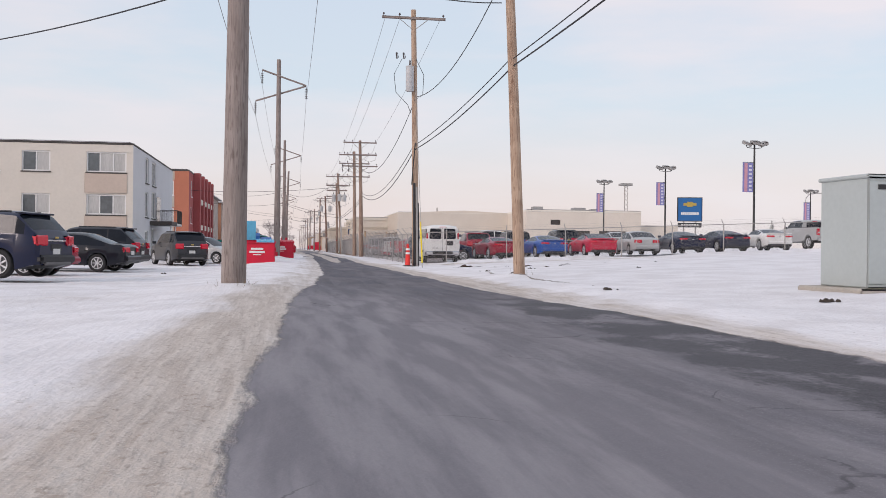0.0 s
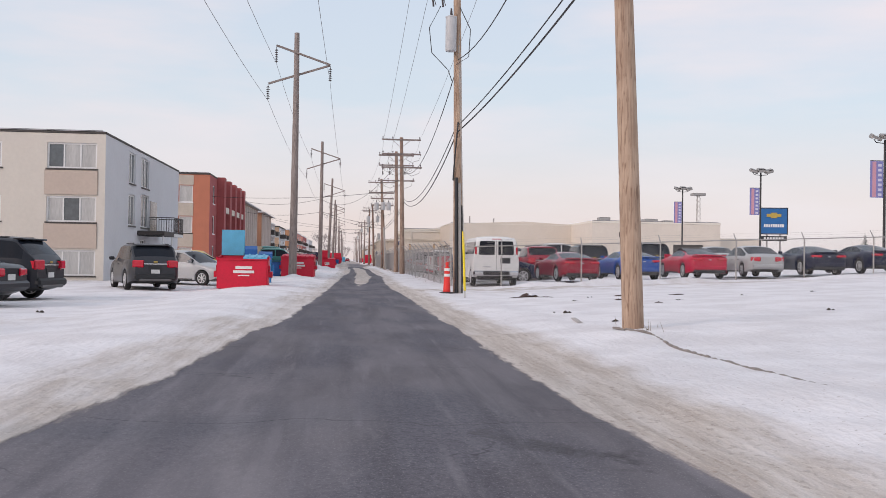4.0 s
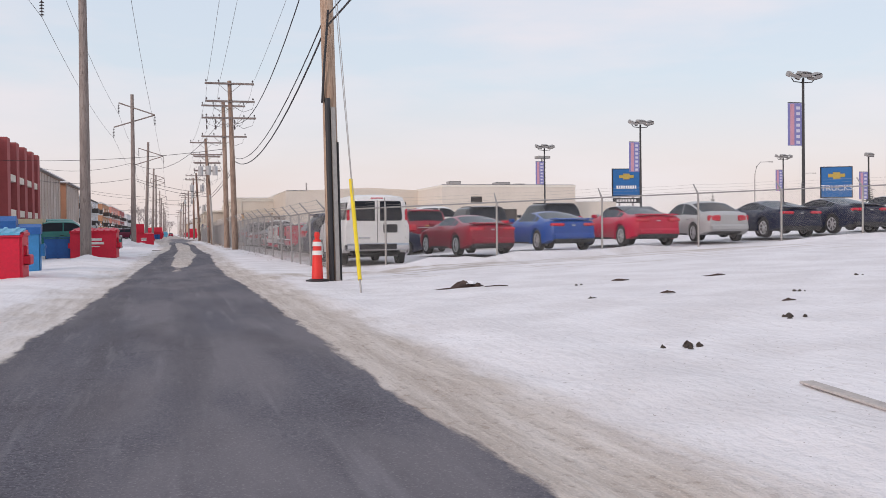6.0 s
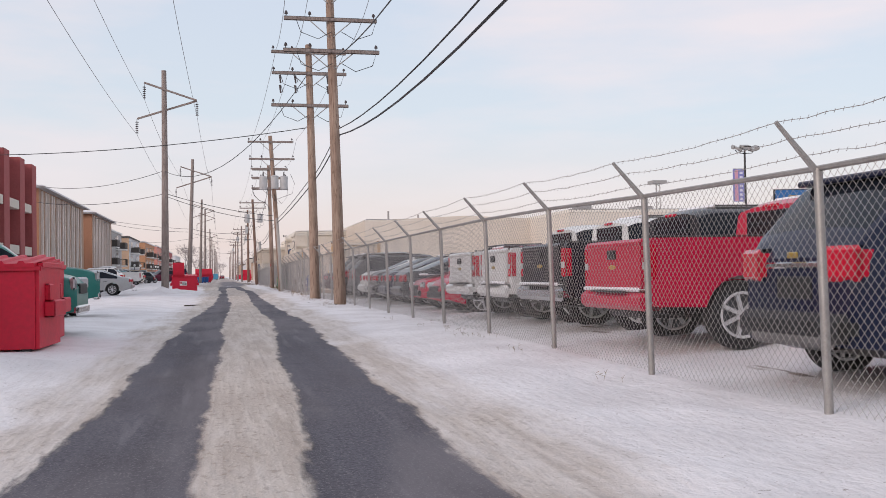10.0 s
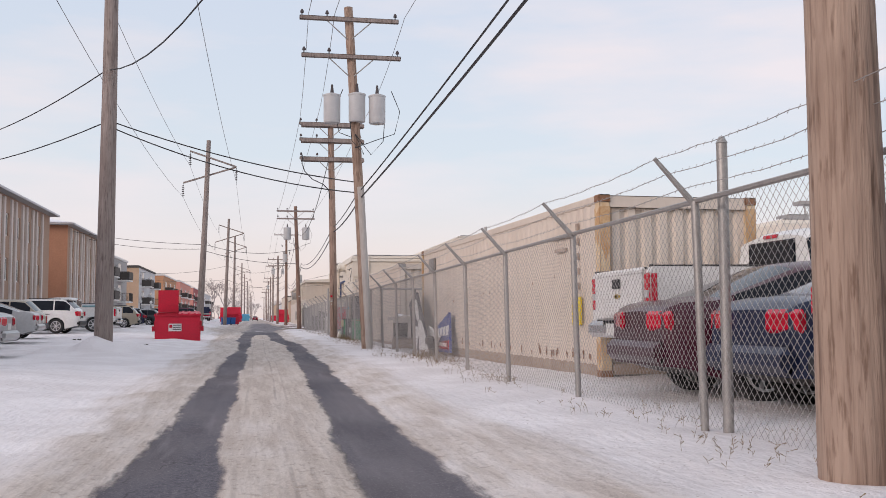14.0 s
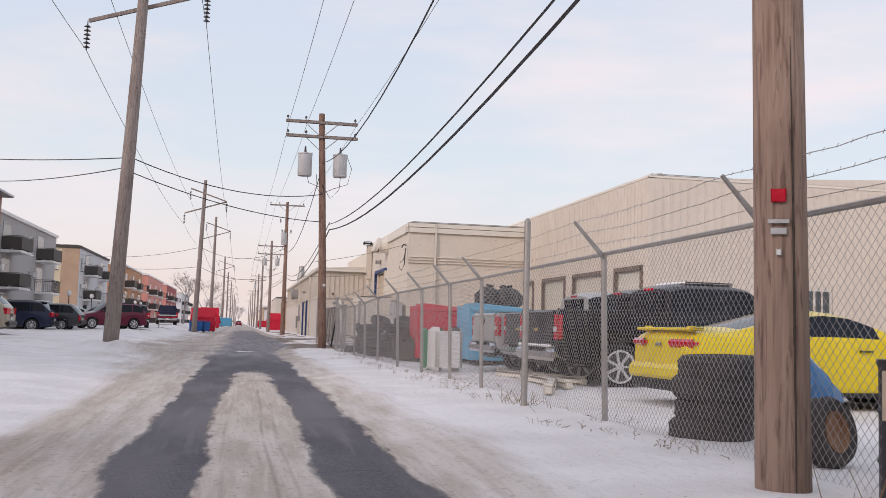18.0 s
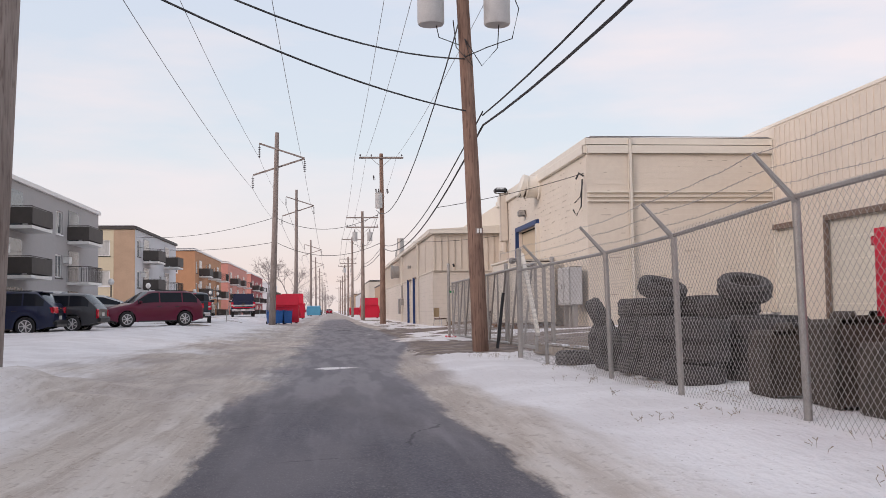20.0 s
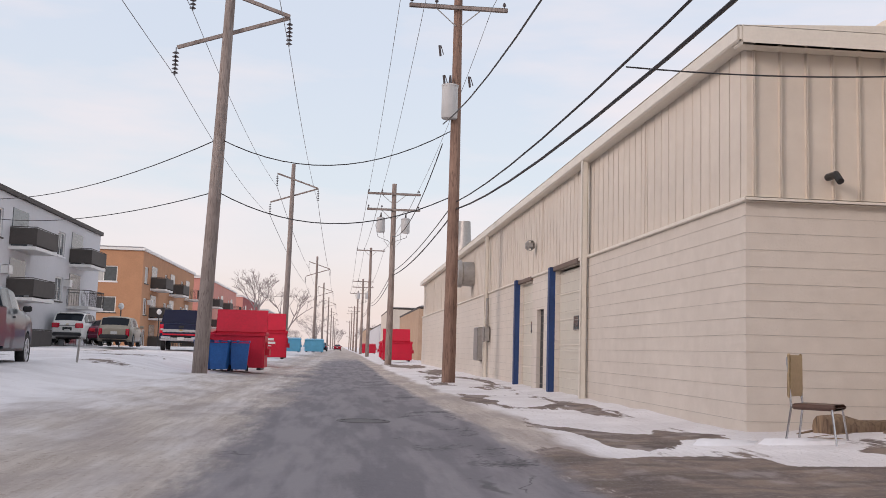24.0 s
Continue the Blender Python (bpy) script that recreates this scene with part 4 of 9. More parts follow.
def fence_run(name_label, pts, height=1.76, arm=0.33, out=1.0, arms=True, ground=None, barbs=True, skip=0, thick=()):
    """Posts at pts (x, y), with a rail, wire mesh and, on slanted arms, three strands of barbed wire; out: the side to which the arms lean."""
    f = thing("chain_link_fence", name_label, "fence", at(0, 0, 0))
    tips = []
    for k, (x, y) in enumerate(pts):
        z = (ground or lz)(x, y)
        lean_ = random.uniform(-0.02, 0.02)
        if k >= skip:
            part("post", Shape().tube([(x + (0.045 if arms and y > 54 else 0.0), y, z - 0.2), (x + lean_ * 0.5, y + lean_, z + height + (0.42 if k in thick else 0))], 0.033 if k not in thick else 0.05, 10), GALV, f, smooth=50)
        tip = (x, y, z + height)
        if arms:
            nx_, ny_ = (pts[min(k + 1, len(pts) - 1)][0] - pts[max(k - 1, 0)][0], pts[min(k + 1, len(pts) - 1)][1] - pts[max(k - 1, 0)][1])
            ln_ = math.hypot(nx_, ny_)
            ox, oy = -ny_ / ln_ * out, nx_ / ln_ * out
            tip = (x + ox * arm, y + oy * arm, z + height + arm)
            if k >= skip and y < 162:
                part("barb_arm", Shape().tube([(x, y, z + height - 0.03), tip], [0.03, 0.018], 6), GALV, f)
            tips.append(((x, y, z + height), tip))
    for a, b in zip(pts[:-1], pts[1:]):
        za, zb = (ground or lz)(*a), (ground or lz)(*b)
        part("top_rail", Shape().tube([(*a, za + height), (*b, zb + height)], 0.022, 6), GALV, f, smooth=50)
        w = round(math.hypot(b[0] - a[0], b[1] - a[1]), 1)
        key = (w, height)
        if key not in PANELS:
            PANELS[key] = mesh_panel(w, height - 0.02).mesh("wire_mesh", WIRE)
        ob = part("wire_mesh", PANELS[key], WIRE, f)
        d = Vector((b[0] - a[0], b[1] - a[1], zb - za))
        ex = d / w
        m = Matrix(((ex.x, -ex.y, 0, a[0]), (ex.y, ex.x, 0, a[1]), (ex.z, 0, 1, za + 0.03), (0, 0, 0, 1)))
        ob.matrix_world = m
    if barbs:
        for k in range(len(tips) - 1):
            for u in (0.3, 0.65, 0.98):
                p, q = (Vector(t[0]).lerp(Vector(t[1]), u) for t in (tips[k], tips[k + 1]))
                s = Shape()
                chain = sagged(p, q, 0.03, 12)
                chain = [c + Vector((0, 0, random.uniform(-0.008, 0.008))) for c in chain]
                s.tube(chain, 0.003, 4)
                for j in range(1, 24):
                    c = p.lerp(q, j / 24) - Vector((0, 0, 0.03 * 4 * (j / 24) * (1 - j / 24)))
                    s.tube([c + Vector((0.012, 0.008, 0.016)), c - Vector((0.012, 0.008, 0.016))], 0.0022, 3)
                part("barbed_wire", s, WIRE, f)
    return f


ALONG = [(7.05, 52.3)]
for y_ in (55.0, 57.5, 59.8, 62.6, 65.3, 68.1, 71.2, 74.2, 77.3, 80.4, 83.5, 86.6, 89.7, 92.7, 95.6, 98.6, 101.6, 104.4, 107.4, 110.3, 113.3, 116.5, 119.4, 122.3, 125.5, 128.9, 132.3, 135.6, 141.2, 143.5, 146.2, 149.2, 152.4, 155.0, 157.4, 160.9, 162.93):
    ALONG.append((float(np.interp(y_, [55, 60, 68, 100, 125, 141, 163], [6.88, 6.84, 6.62, 6.55, 6.80, 6.98, 6.72])), y_))
fence_run("galvanized chain-link fence with barbed wire on slanted arms", ALONG, out=1.0, thick=(0,), ground=lambda x, y: lz(x, y) - 0.18 * float(sstep(150, 157, y)))
fence_run("galvanized chain-link fence closing the car lot", [(7.05, 52.3), (8.75, 51.8), (12.2, 51.5), (15.6, 51.2), (19.0, 51.2), (22.1, 51.2), (25.3, 51.2), (29.2, 51.2), (33, 51.2), (37, 51.2), (41, 51.2), (45, 51.2)], height=1.72, out=1.0, arm=0.3, ground=lambda x, y: lz(x, y) + 0.05, skip=1)
for x_, y_, h_ in ((6.72, 95.45, 2.2), (6.7, 137.7, 2.3)):
    solo("fence_post", Shape().tube([(x_, y_, -0.2), (x_, y_, h_)], 0.042, 10).tube([(x_, y_, h_), (x_, y_, h_ + 0.05)], [0.047, 0.02], 10), GALV, "thick galvanized steel terminal post of the fence", "fence post", smooth=50)


# ---- buildings ----
def wall(shape, o, u, w, h, holes=(), depth=0.15):
    """A wall w wide and h high from its lower corner o along u, with holes (x, z, w, h) cut through to depth."""
    o, u = Vector(o), Vector(u)
    up, nrm = Vector((0, 0, 1)), Vector(u).cross(Vector((0, 0, 1)))
    us = sorted({0.0, w, *[a for q in holes for a in (q[0], q[0] + q[2])]})
    zs = sorted({0.0, h, *[a for q in holes for a in (q[1], q[1] + q[3])]})
    for a, b in zip(us[:-1], us[1:]):
        for c, d in zip(zs[:-1], zs[1:]):
            mx, mz = (a + b) / 2, (c + d) / 2
            if any(q[0] < mx < q[0] + q[2] and q[1] < mz < q[1] + q[3] for q in holes):
                continue
            shape.face([o + u * a + up * c, o + u * b + up * c, o + u * b + up * d, o + u * a + up * d])
    for x, z, ww, hh in holes:
        c = [o + u * x + up * z, o + u * (x + ww) + up * z, o + u * (x + ww) + up * (z + hh), o + u * x + up * (z + hh)]
        for k in range(4):
            a, b = c[k], c[(k + 1) % 4]
            shape.face([b, a, a - nrm * depth, b - nrm * depth])
    return shape


def window(parent, o, u, x, z, w, h, lights=2, depth=0.12, sill=True, curtain=0.6, frame=None):
    o, u = Vector(o), Vector(u)
    nrm = u.cross(Vector((0, 0, 1)))
    base = o + u * x + Vector((0, 0, z)) - nrm * depth

    def bar(s, a, b, c, d, t=0.05):
        q = [base + u * a + Vector((0, 0, c)), base + u * b + Vector((0, 0, c)), base + u * b + Vector((0, 0, d)), base + u * a + Vector((0, 0, d))]
        s.slab(q, t, nrm)

    fr = Shape()
    e = 0.085
    bar(fr, 0, w, 0, e), bar(fr, 0, w, h - e, h), bar(fr, 0, e, e, h - e), bar(fr, w - e, w, e, h - e)
    for k in range(1, lights):
        bar(fr, w * k / lights - 0.03, w * k / lights + 0.03, e, h - e)
    win = part("window", fr, frame or WHITE, parent)
    for k in range(lights):
        s = Shape()
        bar(s, w * k / lights + 0.03, w * (k + 1) / lights - 0.03, e, h - e, 0.02)
        part("pane", s, CURTAIN if random.random() < curtain * 0.45 else PANE, win)
    if sill:
        s = Shape()
        bar(s, -0.05, w + 0.05, -0.07, 0.0, depth + 0.06)
        part("sill", s, SNOW if random.random() < 0.4 else ROOF_EDGE_AND_SHADE, win)


def balcony(parent, o, u, x, z, w, d=1.3, solid=True, rail=None):
    o, u = Vector(o), Vector(u)
    nrm = u.cross(Vector((0, 0, 1)))
    b = o + u * x + Vector((0, 0, z))
    up = Vector((0, 0, 1))
    bal = part("balcony", Shape().slab([b, b + u * w, b + u * w + nrm * d, b + nrm * d], 0.16, up), WHITE, parent, "balcony with dark railing")
    s = Shape()
    t = b + up * 0.16
    corners = [t + nrm * 0.02, t + nrm * d, t + u * w + nrm * d, t + u * w + nrm * 0.02]
    for p, q in zip(corners[:-1], corners[1:]):
        s.tube([p + up * 0.95, q + up * 0.95], 0.025, 5)
        n = max(2, int((q - p).length / 0.14))
        if solid:
            s.slab([p + up * 0.08, q + up * 0.08, q + up * 0.9, p + up * 0.9], 0.02, (q - p).cross(up))
        else:
            for k in range(n + 1):
                c = p.lerp(q, k / n)
                s.tube([c, c + up * 0.95], 0.012, 4, caps=False)
    part("railing", s, rail or ROOF_EDGE_AND_SHADE, bal)
    dw = Shape()
    dw.slab([b + up * 0.18 + u * 0.3, b + up * 0.18 + u * (w * 0.75), b + up * 2.1 + u * (w * 0.75), b + up * 2.1 + u * 0.3], 0.03, nrm)
    part("patio_door", dw, PANE, parent)


def block(name, label, x0, x1, y0, y1, z0, h, west, south, roof=None, wh=(), sh=(), eave=0.0, group="", edge=0.16, north=None, cat="building", roof_mat=None):
    """A building with its west or alley face on x1 (left side) or x0, and its holes in that and the south face."""
    b = thing(name, label, cat, at(0, 0, 0), group)
    s = Shape()
    face_x = x1 if x1 <= 2 else x0
    if x1 <= 2:
        o, u = (x1, y0, z0), (0, 1, 0)
    else:
        o, u = (x0, y1, z0), (0, -1, 0)
    wall(s, o, u, y1 - y0, h, wh)
    part("wall", s, west, b)
    s = Shape()
    wall(s, (x0, y0, z0), (1, 0, 0), x1 - x0, h, sh)
    part("wall", s, south, b)
    s = Shape()
    ox = x0 if x1 <= 2 else x1
    s.face([(ox, y0, z0), (ox, y1, z0), (ox, y1, z0 + h), (ox, y0, z0 + h)])
    s.face([(x0, y1, z0), (x1, y1, z0), (x1, y1, z0 + h), (x0, y1, z0 + h)])
    part("wall", s, north or south, b)
    # A dark solid core stands in for the shade of unlit rooms.
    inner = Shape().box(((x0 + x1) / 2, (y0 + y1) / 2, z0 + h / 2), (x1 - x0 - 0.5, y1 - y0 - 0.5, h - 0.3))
    part("interior", inner, ROOF_EDGE_AND_SHADE, b)
    e = eave
    r = Shape().box(((x0 + x1) / 2, (y0 + y1) / 2, z0 + h + edge / 2), (x1 - x0 + 2 * e + 0.06, y1 - y0 + 2 * e + 0.06, edge), 0.02)
    part("roof", r, roof or ROOF_EDGE_AND_SHADE, b)
    part("roof_snow", Shape().box(((x0 + x1) / 2, (y0 + y1) / 2, z0 + h + edge + 0.04), (x1 - x0 + 2 * e - 0.3, y1 - y0 + 2 * e - 0.3, 0.08), 0.03), roof_mat or SNOW, b)
    return b, o, u


# cream three-storey apartment block at the mouth of the alley
ROWS3 = (0.25, 2.85, 5.45)
sA = [(x0_, z, w_, 1.25) for z in ROWS3 for x0_, w_ in ((42 - 2.75, 2.35), (42 - 6.5, 1.65), (42 - 9.4, 1.65), (42 - 14.1, 3.4), (42 - 17.3, 2.3), (42 - 21, 2.3), (42 - 25, 1.65), (42 - 30, 2.3))]
wA = [(5.2, 0.3, 1.6, 1.7), (5.2, 2.9, 1.6, 1.7), (5.2, 5.2, 1.6, 1.7), (8.4, 2.9, 2.2, 1.9), (8.4, 5.2, 2.2, 1.7), (8.4, 0.0, 1.4, 2.2)]
A, oA, uA = block("apartment_building", "three-storey cream stucco apartment building with a flat roof", -51.65, -9.65, 58.9, 79.7, -0.2, 7.15, STUCCO_W, STUCCO, wh=wA, sh=sA, edge=0.12)
for x_, z_, w_, h_ in sA:
    window(A, (-51.65, 58.9, -0.2), (1, 0, 0), x_, z_, w_, h_, 4 if w_ > 3 else 3 if w_ > 2 else 2, curtain=1.7)
for x_, z_, w_, h_ in wA:
    window(A, oA, uA, x_, z_, w_, h_, 2, curtain=0.3)
for z_ in (1.55, 4.15):
    part("wall_panel", Shape().box((-9.65 - 1.6, 58.88, -0.2 + z_ + 0.62), (2.5, 0.05, 1.2), 0.01), STUCCO_PINK, A, "pinkish panel under the windows")
balcony(A, oA, uA, 10.6, 2.45, 3.2, 1.5, solid=False)
part("canopy", Shape().box((-8.9, 68.0, 2.35), (1.5, 3.2, 0.28), 0.02), ROOF_EDGE_AND_SHADE, A, "dark flat canopy over the side door")
for y_ in (66.6, 69.4):
    part("canopy_post", Shape().tube([(-8.25, y_, -0.3), (-8.25, y_, 2.3)], 0.04, 6), WHITE, A)
part("downpipe", Shape().tube([(-20.0, 58.8, -0.2), (-20.0, 58.8, 6.8)], 0.05, 6), WHITE, A)
part("roof_vent", Shape().tube([(-14, 64, 7.0), (-14, 64, 7.6)], 0.09, 8), GALV, A)

# orange and dark red brick block with piers
B, oB, uB = block("apartment_building", "three-storey orange and dark red brick apartment building with piers", -34, -10.3, 100, 124.5, -0.2, 8.7, BRICK_R, BRICK_RO, wh=[(x, z, 1.5, 1.7) for x in (2.0, 8.0, 12.6, 17.2, 21.6) for z in (0.6, 3.4, 6.2)], sh=[(21.0, z, 1.2, 1.5) for z in (0.6, 3.4, 6.2)])
for x0_, x1_, z0_, z1_ in ((-34, -13.1, -0.2, 8.45), (-13.1, -11.75, -0.2, 0.35), (-13.1, -11.75, 1.95, 3.15), (-13.1, -11.75, 4.75, 5.95), (-13.1, -11.75, 7.55, 8.45)):
    part("brick_panel", Shape().box(((x0_ + x1_) / 2, 99.985, (z0_ + z1_) / 2), (x1_ - x0_, 0.05, z1_ - z0_)), mat("beige_brick_wall", (0.50, 0.43, 0.36), 0.85, var=0.12, scale=1.2, bump=0.3), B, "beige brick facing")
for x_ in (2.0, 8.0, 12.6, 17.2, 21.6):
    for z_ in (0.6, 3.4, 6.2):
        window(B, oB, uB, x_, z_, 1.5, 1.7, 1)
for z_ in (0.6, 3.4, 6.2):
    window(B, (-34, 100, -0.2), (1, 0, 0), 21.0, z_, 1.2, 1.5, 1)
for y_ in (5.6, 10.4, 15.0, 19.6, 23.6):
    part("brick_pier", Shape().box((-9.95, 100 + y_, 4.2), (0.7, 1.5, 8.95), 0.01), BRICK_R, B, "dark red brick pier")
    if y_ < 23:
        for z_ in (2.6, 5.4):
            part("balcony", Shape().box((-9.95, 100 + y_ + 2.3, z_ + 0.25), (0.6, 3.0, 0.55), 0.02), STUCCO, B, "small balcony with pale parapet")


def pilaster_block(y0, y1, label):
    b, o, u = block("apartment_building", label, -34, -11.7, y0, y1, -0.2, 8.55, STUCCO_TAN, BRICK_DO, wh=[(x, z, 0.9, 1.4) for x in np.arange(1.6, y1 - y0 - 1.5, 2.9) for z in (0.7, 3.4, 6.1)], eave=0.55, edge=0.16, roof=STUCCO_GREY)
    for k, x_ in enumerate(np.arange(1.6, y1 - y0 - 1.5, 2.9)):
        for z_ in (0.7, 3.4, 6.1):
            window(b, o, u, float(x_), z_, 0.9, 1.4, 1, sill=False)
        part("pilaster", Shape().box((-11.64, y0 + x_ - 0.45, 4.0), (0.14, 0.40, 8.4), 0.02), STUCCO_PALEPINK, b, "tall pale pilaster between windows")
        part("pilaster", Shape().box((-11.64, y0 + x_ + 1.35, 4.0), (0.14, 0.40, 8.4), 0.02), STUCCO_PALEPINK, b, "tall pale pilaster between windows")
    x0, x1, e, z0 = -34.5, -11.15, 0.0, 8.5
    r = Shape()
    lo = [(x0, y0 - 0.5, z0), (x1, y0 - 0.5, z0), (x1, y1 + 0.5, z0), (x0, y1 + 0.5, z0)]
    hi = [(x0 + 6, y0 + 6, z0 + 1.5), (x1 - 6, y0 + 6, z0 + 1.5), (x1 - 6, y1 - 6, z0 + 1.5), (x0 + 6, y1 - 6, z0 + 1.5)]
    for k in range(4):
        j = (k + 1) % 4
        r.face([lo[k], lo[j], hi[j], hi[k]])
    r.face(hi)
    part("hip_roof", r, SNOW, b, "snow-covered hip roof")
    part("gutter", Shape().box((x1, (y0 + y1) / 2, 8.42), (0.12, y1 - y0 + 1.0, 0.14), 0.02).box(((x0 + x1) / 2, y0 - 0.5, 8.42), (x1 - x0, 0.12, 0.14), 0.02), STUCCO_W, b, "pale gutter")
    return b


STUCCO_TAN = mat("brown_tan_stucco", (0.40, 0.26, 0.19), 0.85, var=0.10, scale=0.8, bump=0.3)
BRICK_DO = mat("brown_orange_brick_wall", (0.41, 0.20, 0.12), 0.85, var=0.12, scale=1.2, bump=0.3)
STUCCO_PALEPINK = mat("pale_pink_panel", (0.68, 0.60, 0.56), 0.85, var=0.07, scale=0.8, bump=0.2)
pilaster_block(137.5, 163.5, "three-storey brown apartment building with tall pale pilasters")
pilaster_block(170.5, 190.6, "three-storey orange-sided apartment building with tall pale pilasters")


def balcony_block(y0, y1, h, west, south, label, panel=None, dark=True, x1=-12.8):
    n = max(2, int((y1 - y0) / 9))
    span = (y1 - y0) / n
    wh = [(k * span + 0.9, z, 1.5, 1.4) for k in range(n) for z in (0.7, 3.3, 5.9)]
    b, o, u = block("apartment_building", label, -36, x1, y0, y1, -0.2, h, west, south, wh=wh, sh=[(19.0, z, 2.2, 1.3) for z in (0.8, 3.4, 5.9)], eave=0.12, edge=0.25, roof=WHITE if not dark else ROOF_EDGE_AND_SHADE)
    for x_, z_, w_, h_ in wh:
        window(b, o, u, x_, z_, w_, h_, 2)
    for z_ in (0.8, 3.4, 5.9):
        window(b, (-36, y0, -0.2), (1, 0, 0), 19.0, z_, 2.2, 1.3, 2, curtain=1.5)
    for k in range(n):
        for z_ in (0.45, 2.95, 5.45):
            balcony(b, o, u, k * span + 3.4, z_, min(3.6, span - 4.2), 1.3, solid=k == 0 or (k + int(z_)) % 2 == 0)
        part("air_conditioner", Shape().box((x1 + 0.15, y0 + k * span + 2.9, 4.2), (0.4, 0.6, 0.45), 0.03), WHITE, b)
    if panel:
        part("wall_panel", Shape().box((x1 - 0.85, y0 - 0.03, h / 2 - 0.2), (1.7, 0.06, h - 0.1), 0.01), panel, b, "brown brick end panel")
    return b


balcony_block(192.5, 215.5, 8.0, STUCCO_GREY, STUCCO_GREY, "three-storey grey stucco apartment building with dark balconies", dark=False)
balcony_block(228.3, 249.6, 8.1, STUCCO_W, CREAM_W, "three-storey cream apartment building with a brown brick end panel", BRICK_B)
balcony_block(264, 291.5, 8.5, BRICK_O, BRICK_O, "three-storey orange brick apartment building with balconies", dark=False)
balcony_block(301, 335, 8.8, BRICK_P, BRICK_P, "three-storey pink-red apartment building with balconies", dark=False)
balcony_block(345, 378, 8.8, BRICK_R, BRICK_P, "three-storey red brick apartment building far down the alley", dark=False)
balcony_block(400, 440, 8.6, STUCCO_W, STUCCO_W, "white apartment building far down the alley", dark=False)

# dealership and service buildings
DB, oD, uD = block("dealership_building", "long low beige dealership building with roof vents", 37, 56, 147, 195, 0.9, 5.95, BEIGE, BEIGE, wh=[(6, 0, 4, 3.2), (14, 0, 4, 3.2)], sh=[(4, 3.9, 1.6, 0.8), (6, 0, 4.5, 3.0), (12, 0, 4.5, 3.0)], edge=0.3, roof=TRIM)
for x_, y_, s_ in ((39.5, 150, 1.6), (47, 152, 2.0), (51, 156, 1.5), (53.5, 160, 2.0)):
    part("rooftop_unit", Shape().box((x_, y_, 7.35), (s_, s_, 0.8), 0.05), GALV, DB, "grey rooftop unit")
part("annex", Shape().box((59.6, 162, 2.9), (7, 26, 4.1), 0.05), BEIGE, DB, "lower beige annex")
tower = thing("lattice_tower", "thin grey lattice antenna tower behind the dealership", "tower", at(74, 205, 0.5))
for dx, dy in ((-0.5, -0.4), (0.5, -0.4), (0, 0.5)):
    part("leg", Shape().tube([(dx, dy, 0), (dx * 0.6, dy * 0.6, 15)], 0.06, 5), GALV, tower)
sT = Shape()
for k in range(15):
    sT.tube([(-0.5, -0.4, k), (0.5, -0.4, k + 1)], 0.03, 4).tube([(0.5, -0.4, k), (0, 0.5, k + 1)], 0.03, 4).tube([(0, 0.5, k), (-0.5, -0.4, k + 1)], 0.03, 4)
part("bracing", sT, GALV, tower)
part("antenna_ring", Shape().box((0, 0, 15), (2.6, 2.0, 0.5), 0.03), GALV, tower)

b0h = [(215 - y1_, 0.0, y1_ - y0_, 3.2) for y0_, y1_ in ((174.5, 177.35), (169.5, 172.9), (164.4, 168.3), (160.5, 163.2))]
B0, o0, u0 = block("garage_building", "beige corrugated steel garage building with a row of overhead doors", 18.0, 41, 160, 215, 0.25, 6.55, BEIGE, BEIGE, wh=b0h, sh=[(6.2, 1.6, 1.5, 1.0)], edge=0.12, roof=TRIM)
window(B0, (18.0, 160, 0.25), (1, 0, 0), 6.2, 1.6, 1.5, 1.0, 2)
for x_, z_, w_, h_ in b0h:
    y_ = 215 - x_ - w_ / 2
    d = part("overhead_door", Shape().box((18.12, y_, 0.25 + h_ / 2), (0.06, w_, h_), 0.01), DOOR_CREAM, B0, "cream sectional overhead door")
    for sg in (-1, 1):
        part("door_frame", Shape().box((17.97, y_ + sg * (w_ / 2 - 0.02), 0.25 + h_ / 2), (0.10, 0.16, h_), 0.01), DOOR_EDGE, B0, "dark brown door post")
    part("lintel", Shape().box((17.97, y_, 0.25 + h_), (0.10, w_ + 0.1, 0.18), 0.01), DOOR_EDGE, B0)
    for j in range(1, 5):
        part("door_rib", Shape().box((18.085, y_, 0.25 + j * 0.64), (0.02, w_, 0.03)), TRIM, d)
ribs = Shape()
for k in range(66):
    ribs.box((18.0 + 0.35 * k + 0.2, 159.98, 3.5), (0.05, 0.025, 6.4))
for k in range(46):
    ribs.box((17.99, 160.3 + 0.35 * k, 5.2), (0.025, 0.05, 3.1))
tagged(part("siding_rib", ribs, BEIGE, B0), kind="stuff")
part("roof_cap", Shape().prism([(18.0, 6.80), (29.5, 7.35), (41, 6.80)], 160.0, 215, "y"), BEIGE, B0, "low pitched beige steel roof")
for x_, y_ in ((22, 168), (27, 175)):
    part("roof_vent", Shape().tube([(x_, y_, 7.0), (x_, y_, 8.4)], 0.12, 8), GALV, B0)

# painted block building with the big vent
B1W = [(193.5 - 188.2, 0.0, 4.0, 4.15), (193.5 - 190.6, 0.1, 1.25, 2.2)]
B1, o1, u1 = block("workshop_building", "cream painted concrete-block workshop with white roof trim", 11.3, 18.0, 176.5, 193.5, 0.1, 6.1, BEIGE_BLOCK, BEIGE_BLOCK, wh=B1W, edge=0.25, roof=TRIM)
B1.location = (0.33, -0.2, 0)
part("wall", Shape().box((14.7, 200, 3.1), (6.8, 13, 6.0)), BEIGE_BLOCK, B1)
